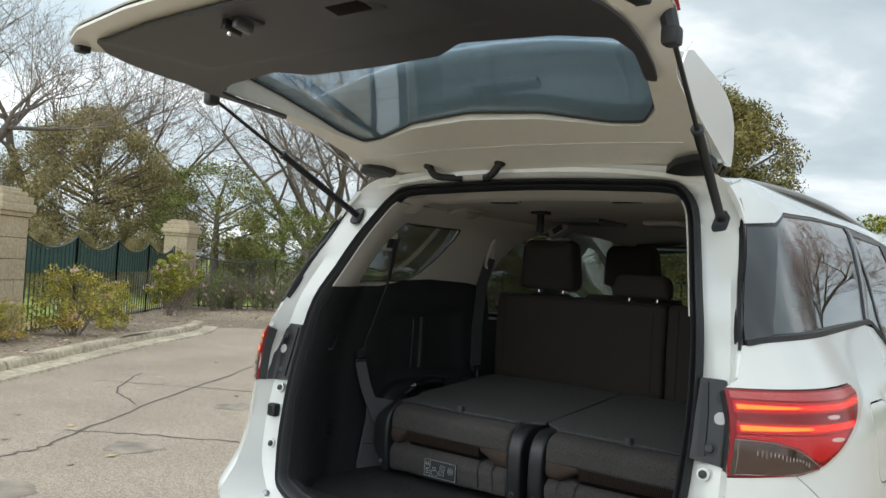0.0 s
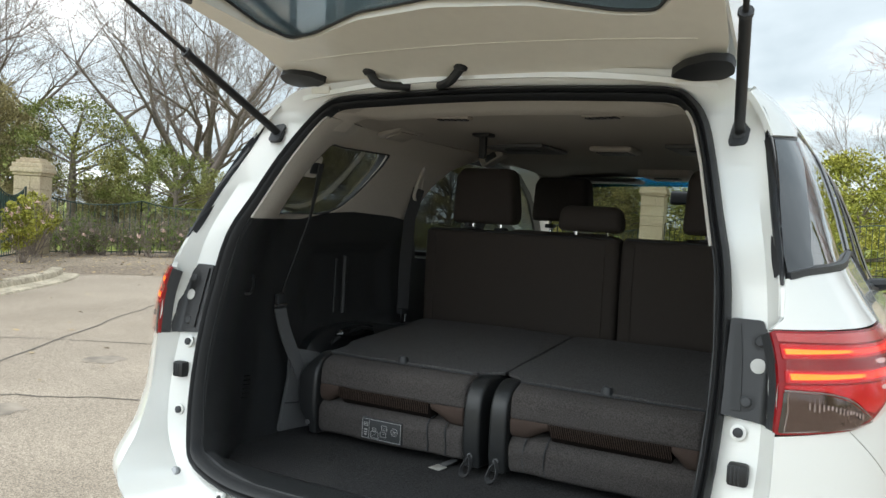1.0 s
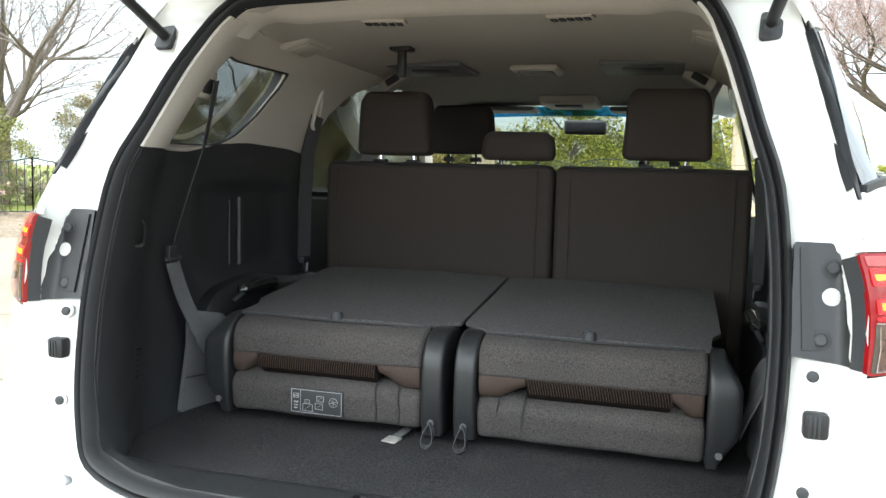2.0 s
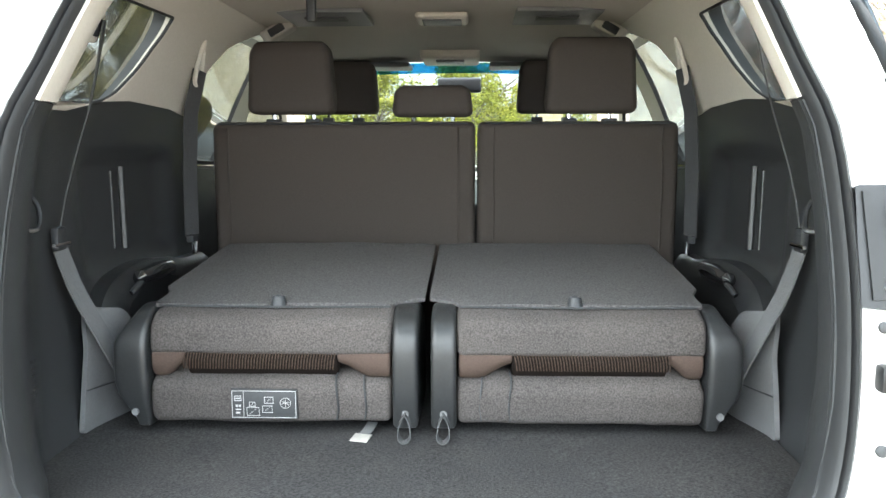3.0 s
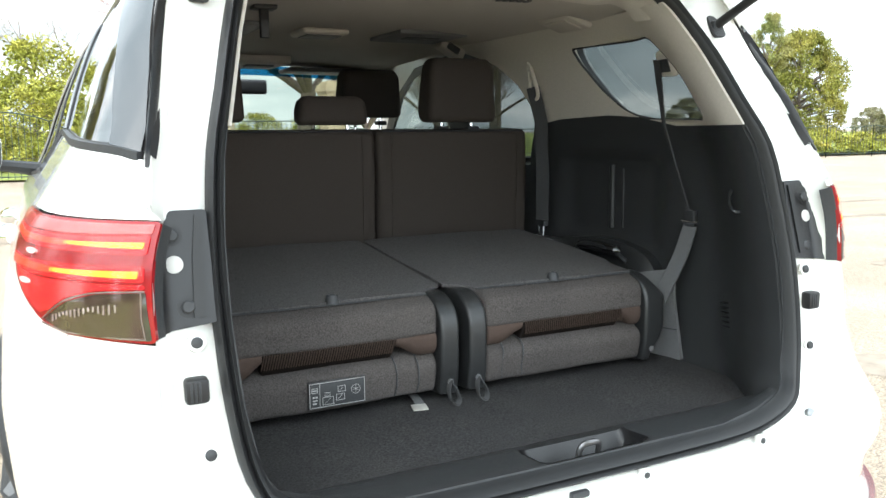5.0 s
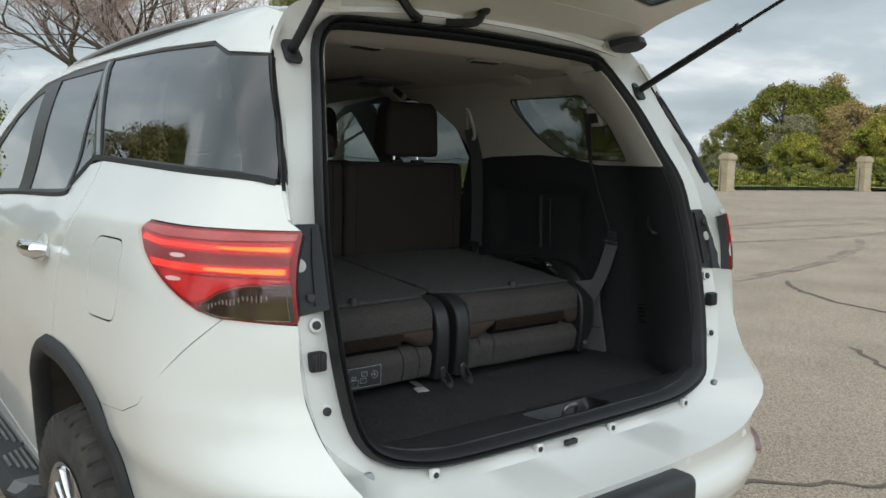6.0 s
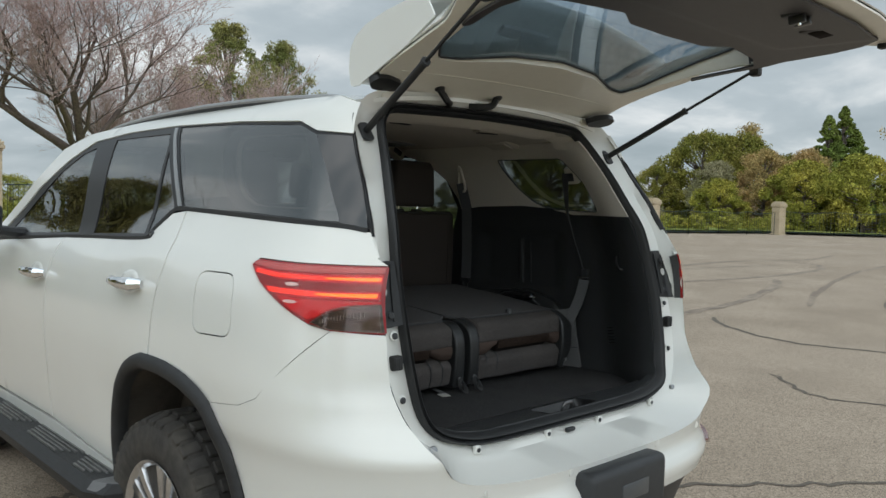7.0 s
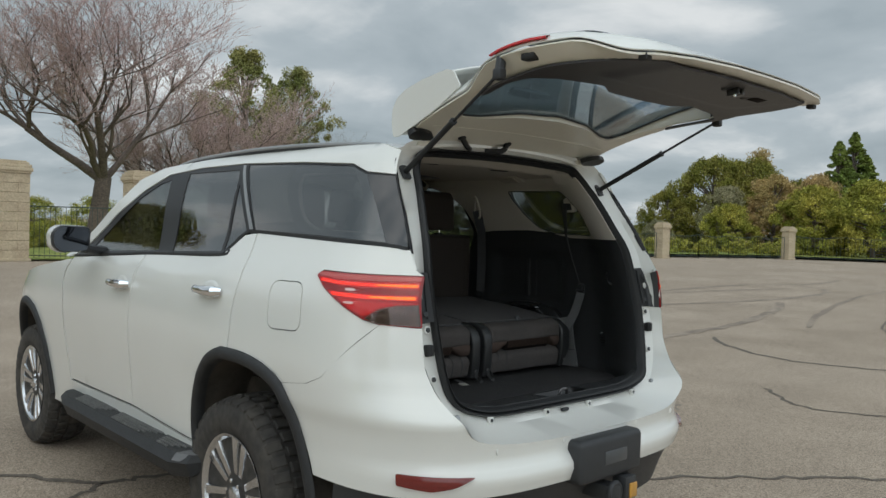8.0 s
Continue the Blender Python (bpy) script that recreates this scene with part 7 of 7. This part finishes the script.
def bare_tree_data(seed, height, fork, limbs, spread, depth, twig, trunk_r, lean=0.35, bark=None, least=0.007):
    rnd = random.Random(seed)
    segs, tips = [], []
    base = np.array([0.0, 0.0, -0.1])
    top = np.array([rnd.uniform(-0.2, 0.2), rnd.uniform(-0.2, 0.2), fork])
    segs.append((base, base + np.array([0, 0, 0.35]), trunk_r * 1.35, trunk_r * 1.05, 9))
    segs.append((base + np.array([0, 0, 0.35]), top, trunk_r * 1.05, trunk_r * 0.9, 9))
    for k in range(limbs):
        a = 2 * math.pi * (k + rnd.uniform(-0.25, 0.25)) / limbs
        w = np.array([math.cos(a) * rnd.uniform(lean, lean * 2.4), math.sin(a) * rnd.uniform(lean, lean * 2.4), 1.0])
        grow(rnd, top, w / np.linalg.norm(w), (height - fork) * 0.34, trunk_r * rnd.uniform(0.45, 0.65), depth, spread, segs, tips)
    limb = depth - 3 if bark else depth - 1
    thick = [s for s in segs if s[4] >= limb]
    thin = [s for s in segs if s[4] < limb and (s[4] > 0 or rnd.random() < (0.6 if depth > 5 else 0.8))]
    t = raw_mesh("trunk", *prism_tree([s[:4] for s in thick], [7 if s[4] >= depth - 1 else 4 for s in thick]), bark or BARK)
    c = raw_mesh("crown", *prism_tree([(p, q, max(a, least), max(b, least * 0.65)) for p, q, a, b, _ in thin], [3] * len(thin)), twig)
    return t, c


def place_tree(meshes, x, y, scale, turn, name, label, group, z=0.0, wide=1.0):
    t = thing(name, (x, y, z), label, "tree", group)
    for me, nm in meshes:
        o = new(nm, me)
        o.parent = t
    t.matrix_basis = pose(x, y, z, 0, 0, turn) @ Matrix.Diagonal((scale * wide, scale * wide, scale, 1))
    return t


BARE = [bare_tree_data(11, 12, 2.8, 3, 0.56, 5, TWIG, 0.30, 0.42, None, 0.006), bare_tree_data(14, 12, 2.0, 3, 0.58, 5, TWIG, 0.32, 0.40, None, 0.006), bare_tree_data(15, 12, 3.0, 5, 0.46, 6, TWIG_PINK, 0.30, 0.5, BARK_DARK, 0.008), bare_tree_data(19, 9, 1.6, 6, 0.5, 6, TWIG_PINK, 0.22, 0.55, BARK_DARK, 0.008)]
for x, y, kind, sc, turn, wide in ((-33.3, 14.3, 0, 1.15, 20, 1.0), (-33.3, 19.0, 1, 1.1, 80, 1.0), (-30.5, 8.8, 0, 1.1, 140, 1.0), (-24.2, 21.6, 1, 1.0, 250, 1.0), (-20.6, 19.8, 1, 0.98, 10, 0.9), (-25.6, 25.0, 0, 1.1, 60, 1.0), (-17.5, 28.5, 1, 1.0, 100, 1.0), (-22.0, 7.0, 0, 0.9, 75, 0.9)):
    place_tree([(BARE[kind][0], "trunk"), (BARE[kind][1], "crown")], x, y, sc, turn, "bare_tree", "leafless grey-brown deciduous tree on the lawn", "bare trees", 0.05, wide)
for x, y, kind, sc, turn, wide in ((10.2, 34.5, 2, 1.0, 0, 1.3), (21.5, 43.0, 3, 1.05, 90, 1.15), (15.5, 40.0, 3, 0.9, 10, 1.1), (27.0, 46.0, 0, 0.75, 200, 1.3), (2.0, 46.0, 1, 0.9, 120, 1.0)):
    place_tree([(BARE[kind][0], "trunk"), (BARE[kind][1], "crown")], x, y, sc, turn, "bare_tree", "leafless tree with pinkish-brown twigs behind the fence", "pink twig trees", 0.1, wide)


def leafy_data(seed, height, radius, shape, leaf, per, size, trunk_r=0.18, clear=0.12, n=60, clump=0.2, gaps=0.0):
    """A trunk with limbs and a crown of leaf clumps; shape: dome, cone or open."""
    rnd = random.Random(seed)
    segs, centres = [], []
    z0 = height * clear
    top = np.array([0.0, 0.0, height * 0.75])
    segs.append((np.array([0, 0, -0.1]), np.array([0, 0, z0]), trunk_r * 1.2, trunk_r))
    segs.append((np.array([0, 0, z0]), top, trunk_r, trunk_r * 0.3))
    while len(centres) < n:
        h = rnd.random()
        a = rnd.uniform(0, 2 * math.pi)
        if shape == "cone":
            rr = radius * (1 - h) ** 0.8 * (0.75 + 0.35 * rnd.random())
        elif shape == "open":
            rr = radius * (0.25 + 0.75 * math.sin(math.pi * min(1, 0.15 + h))) * rnd.uniform(0.4, 1.0)
        else:
            rr = radius * math.sqrt(max(0.02, 1 - (2 * h * 0.82 - 0.64) ** 2)) * rnd.uniform(0.55, 1.05)
        z = z0 + (height - z0) * h * 0.93
        c = np.array([rr * math.cos(a), rr * math.sin(a), z])
        if rnd.random() < gaps:
            continue
        cr = clump * radius * rnd.uniform(0.7, 1.4) * (1.05 - 0.75 * h if shape == "cone" else 1)
        centres.append((c, cr))
        if len(centres) % 3 == 0:
            b = np.array([0, 0, min(z * 0.75, height * 0.7)])
            segs.append((b, c, trunk_r * 0.32, trunk_r * 0.08))
    t = raw_mesh("trunk", *prism_tree(segs, [6] * len(segs)), BARK)
    c = raw_mesh("crown", *leaf_cloud(rnd, centres, per, size), leaf, False)
    return t, c


def leafy(data, spots, name, label, group):
    for x, y, sc, turn, wide in spots:
        place_tree([(data[0], "trunk"), (data[1], "crown")], x, y, sc, turn, name, label, group, 0.05, wide)


leafy(leafy_data(31, 7.0, 3.2, "dome", LEAF_OLIVE, 420, 0.046, 0.2, 0.04, 170, 0.19), [(-26.9, 13.7, 0.98, 0, 0.95), (-28.8, 17.2, 0.75, 60, 1.0), (-30.5, 11.0, 0.7, 130, 1.1), (-17.5, 24.4, 0.72, 20, 1.0), (-20.6, 26.0, 0.7, 200, 1.1), (-14.4, 27.0, 0.75, 90, 1.0), (-24.8, 15.2, 0.28, 40, 1.3), (-23.2, 18.2, 0.30, 150, 1.4), (-20.8, 19.2, 0.27, 260, 1.4), (-26.6, 20.5, 0.34, 10, 1.4)], "evergreen_tree", "dense brown-olive evergreen tree behind the fence", "evergreen trees")
leafy(leafy_data(32, 5.0, 2.3, "dome", LEAF_GUM, 200, 0.046, 0.14, 0.40, 56, 0.21, 0.2), [(-23.0, 16.2, 0.98, 0, 1.0), (-21.3, 17.9, 0.72, 80, 1.15), (-19.2, 17.2, 0.62, 30, 1.25)], "small_tree", "small green-leaved tree behind the fence", "small trees")
leafy(leafy_data(33, 10.0, 3.4, "dome", LEAF_KHAKI, 420, 0.060, 0.3, 0.08, 210, 0.19), [(-9.1, 27.6, 0.93, 0, 0.92), (-11.5, 31.0, 0.95, 100, 1.0)], "evergreen_tree", "tall brown-olive evergreen tree", "evergreen trees")
leafy(leafy_data(34, 5.5, 2.8, "dome", LEAF_LIME, 170, 0.080, 0.2, 0.06, 70, 0.24), [(-0.6, 38.6, 1.0, 0, 1.0), (-4.5, 36.5, 0.9, 90, 1.1), (4.0, 41.0, 0.9, 200, 1.0), (7.6, 36.0, 0.22, 20, 1.8), (9.2, 36.6, 0.20, 50, 2.0), (10.8, 36.2, 0.22, 100, 1.9), (12.4, 37.0, 0.21, 160, 2.0), (14.0, 38.0, 0.22, 220, 1.9), (-7.5, 32.0, 0.62, 20, 1.3), (-3.6, 31.2, 0.6, 120, 1.35), (0.2, 31.8, 0.62, 220, 1.3), (-11.8, 30.2, 0.65, 40, 1.3), (13.5, 56.0, 0.5, 10, 1.3), (19.0, 60.0, 0.55, 100, 1.3), (2.0, 52.0, 0.7, 45, 1.3)], "leafy_bush_tree", "rounded yellow-green leafy tree beyond the fence", "yellow-green trees")
leafy(leafy_data(35, 14.0, 5.0, "open", LEAF_GUM, 210, 0.085, 0.3, 0.45, 130, 0.12, 0.0), [(26.2, 50.5, 1.0, 0, 0.95), (31.0, 52.0, 0.98, 120, 0.80), (49.0, 42.6, 0.72, 60, 0.75)], "gum_tree", "tall open-crowned gum tree", "gum trees")
leafy(leafy_data(36, 9.0, 5.0, "dome", LEAF_DARK, 190, 0.105, 0.3, 0.03, 260, 0.145), [(64.0, 34.6, 0.97, 0, 0.85), (68.0, 33.0, 0.98, 70, 0.75), (60.5, 37.0, 0.62, 140, 0.8), (73, 30.0, 0.8, 30, 0.9), (-58, -8, 1.3, 50, 1.4), (-55, -30, 1.3, 150, 1.4), (70, -6, 0.9, 60, 1.0), (51.4, 41.6, 1.0, 200, 0.68)], "cypress_tree", "broad dense dark green conifer beyond the fence", "broad conifers")
leafy(leafy_data(37, 12.0, 2.3, "cone", LEAF_GREEN, 190, 0.080, 0.25, 0.02, 300, 0.20), [(77.4, 29.0, 0.97, 0, 1.3), (78.4, 28.0, 1.05, 80, 1.25), (79.2, 27.2, 0.86, 10, 1.45)], "pointed_conifer", "narrow pointed green conifer", "pointed conifers")
leafy(leafy_data(38, 7.0, 3.0, "dome", LEAF_BROWN, 190, 0.080, 0.2, 0.06, 130, 0.16, 0.1), [(61.2, 27.6, 0.95, 0, 0.9), (65.5, 26.0, 1.0, 100, 0.8), (60.0, 12.4, 0.7, 20, 0.9)], "autumn_tree", "rusty brown-leaved tree beyond the far fence", "autumn trees")
leafy(leafy_data(39, 6.0, 3.4, "dome", LEAF_LIME, 210, 0.088, 0.2, 0.02, 180, 0.15), [(60.4, 24.0, 0.95, 0, 0.9), (60.5, 19.8, 1.0, 70, 0.95), (63.0, 15.6, 1.0, 160, 1.0), (57.5, 29.5, 0.7, 20, 0.9)], "leafy_bush_tree", "rounded yellow-green leafy tree beyond the fence", "yellow-green trees")
leafy(leafy_data(40, 6.5, 3.2, "dome", LEAF_GREY, 200, 0.085, 0.2, 0.03, 130, 0.16, 0.1), [(58.8, 30.6, 0.88, 0, 0.8), (56.0, 35.0, 0.42, 80, 1.0), (62, 43, 0.5, 20, 1.0), (70, 48, 0.4, 30, 1.2), (80, 53, 0.4, 130, 1.3), (44.2, 45.4, 0.60, 60, 1.1), (47.0, 45.2, 0.66, 170, 1.1)], "grey_shrub", "grey-green rounded shrub tree", "grey shrubs")
leafy(leafy_data(41, 11.0, 2.6, "open", LEAF_BROWN, 153, 0.106, 0.25, 0.5, 26, 0.3), [(82.0, 39.0, 1.0, 0, 1.0), (86.0, 24.0, 1.1, 60, 1.2)], "gum_tree", "tall open-crowned gum tree", "gum trees")
# clipped domes on the lawn
hd = leafy_data(42, 2.1, 1.7, "dome", LEAF_OLIVE, 420, 0.028, 0.06, 0.0, 60, 0.2)
for x, y, sc in ((-22.0, 9.5, 0.92), (-22.2, 10.7, 0.95), (-22.4, 12.9, 0.98), (-21.6, 7.6, 0.9)):
    place_tree([(hd[0], "trunk"), (hd[1], "foliage")], x, y, sc, x * 40, "clipped_hedge", "clipped rounded brown-green hedge", "clipped hedges", 0.05, 0.52)


def rose_data(seed, height, radius, leaf, per, flowers, stems=14, size=0.035, clumps=40):
    rnd = random.Random(seed)
    segs, tips = [], []
    for _ in range(stems):
        a = rnd.uniform(0, 2 * math.pi)
        w = np.array([math.cos(a) * 0.5, math.sin(a) * 0.5, 1.0])
        grow(rnd, (rnd.uniform(-0.15, 0.15), rnd.uniform(-0.15, 0.15), 0), w / np.linalg.norm(w), height * 0.5, 0.012, 2, 0.4, segs, tips, 0.0, (1, 2), 0.6)
    canes = raw_mesh("cane_clump", *prism_tree([(p, q, max(a, 0.005), max(b, 0.003)) for p, q, a, b, _ in segs], [4] * len(segs)), TWIG)
    centres = []
    for _ in range(clumps):
        a, h = rnd.uniform(0, 2 * math.pi), rnd.random()
        rr = radius * math.sqrt(max(0.05, 1 - (h * 1.5 - 0.6) ** 2)) * rnd.uniform(0.2, 1.0)
        centres.append((np.array([rr * math.cos(a), rr * math.sin(a), height * (0.12 + 0.85 * h)]), radius * rnd.uniform(0.16, 0.34)))
    crown = raw_mesh("foliage", *leaf_cloud(rnd, centres, per, size), leaf, False)
    fl = [(c + np.array([0, 0, 0.1]), 0.06) for c, _ in rnd.sample(centres, min(flowers, len(centres)))]
    bloom = raw_mesh("blooms", *leaf_cloud(rnd, fl, 14, 0.035), PETAL, False) if fl else None
    return canes, crown, bloom


def rose(data, x, y, sc, turn, label, z=0.13, wide=1.0):
    t = thing("rose_bush", (x, y, z), label, "bush", "rose bushes")
    for me in data:
        if me:
            o = new(me.name.split(".")[0], me)
            o.parent = t
            tagged(o, kind="stuff")
    t.matrix_basis = pose(x, y, z, 0, 0, turn) @ Matrix.Diagonal((sc * wide, sc * wide, sc, 1))


R1 = rose_data(51, 1.15, 0.75, LEAF_ROSE, 90, 8, 14, 0.028, 48)
R2 = rose_data(52, 1.5, 0.55, LEAF_LIME, 70, 14)
R3 = rose_data(53, 1.2, 0.5, LEAF_GREEN, 18, 3, 16, 0.028, 30)
for x, y, sc, turn in ((-11.2, 4.9, 0.9, 60), (-12.3, 6.1, 0.7, 200), (-10.4, 3.5, 0.5, 100), (-9.6, 2.6, 0.38, 30)):
    rose(R1, x, y, sc, turn, "yellow-green rose bush turning orange in the bed")
for x, y, sc, turn in ((-15.6, 9.8, 1.0, 0), (-16.5, 10.4, 0.95, 70), (-14.6, 8.9, 0.9, 10)):
    rose(R2, x, y, sc, turn, "tall light green rose bush with pale blooms at the fence")
rr = random.Random(77)
for k in range(26):
    f = k / 25
    p = spline([(-16.6, 11.6, 0), (-16.2, 13.4, 0), (-12.3, 18.8, 0), (-7.0, 24.0, 0)], 10)[int(f * 30)]
    rose(R3, p[0] + rr.uniform(-0.2, 0.8), p[1] + rr.uniform(-0.8, 0.2), rr.uniform(0.7, 1.15), rr.uniform(0, 360), "sparse rose bush with thin canes along the fence")
for k in range(12):
    rose(R3, -18.4 - rr.uniform(0, 2.0), 11.5 + k * 0.9, rr.uniform(0.8, 1.3), rr.uniform(0, 360), "sparse rose bush with thin canes along the fence", 0.05)
R4 = rose_data(54, 1.5, 1.3, LEAF_LIME, 60, 6, 6, 0.09, 30)
for k in range(16):
    f = k / 15
    rose(R4, 42.5 + f * 16 + rr.uniform(-0.4, 0.4), 28.6 - f * 4.6 + rr.uniform(-0.4, 1.6), rr.uniform(0.5, 0.85), rr.uniform(0, 360), "low rose shrub behind the far fence", 0.05)
for k in range(10):
    rose(R4, 30 + k * 1.2 + rr.uniform(-0.4, 0.4), 27.6 + rr.uniform(-0.5, 1.0), rr.uniform(0.6, 0.9), rr.uniform(0, 360), "low rose shrub behind the far fence", 0.05)
# fallen leaves on the bed and along the kerb
g = np.random.default_rng(5)
pts = []
while len(pts) < 2600:
    x, y = g.uniform(-18, -4), g.uniform(-4, 16)
    if inside(BED, np.array([[x, y]]))[0] or g.random() < 0.05:
        pts.append((x, y))
lv, lf = [], []
for x, y in pts:
    a, s = g.uniform(0, 6.28), g.uniform(0.02, 0.05)
    inb = inside(BED, np.array([[x, y]]))[0]
    z = bed_z(x, y) + 0.012 if inb else 0.012
    u, w = np.array([math.cos(a), math.sin(a), g.uniform(-0.3, 0.3)]) * s, np.array([-math.sin(a), math.cos(a), g.uniform(-0.3, 0.3)]) * s * 0.6
    c = np.array([x, y, z])
    k = len(lv)
    lv += [tuple(c - u), tuple(c + w), tuple(c + u), tuple(c - w)]
    lf.append((k, k + 1, k + 2, k + 3))
tagged(new("fallen_leaves", raw_mesh("fallen_leaves", lv, lf, LITTER, False)), "scattered brown and orange fallen leaves on the mulch", "leaves", kind="stuff")
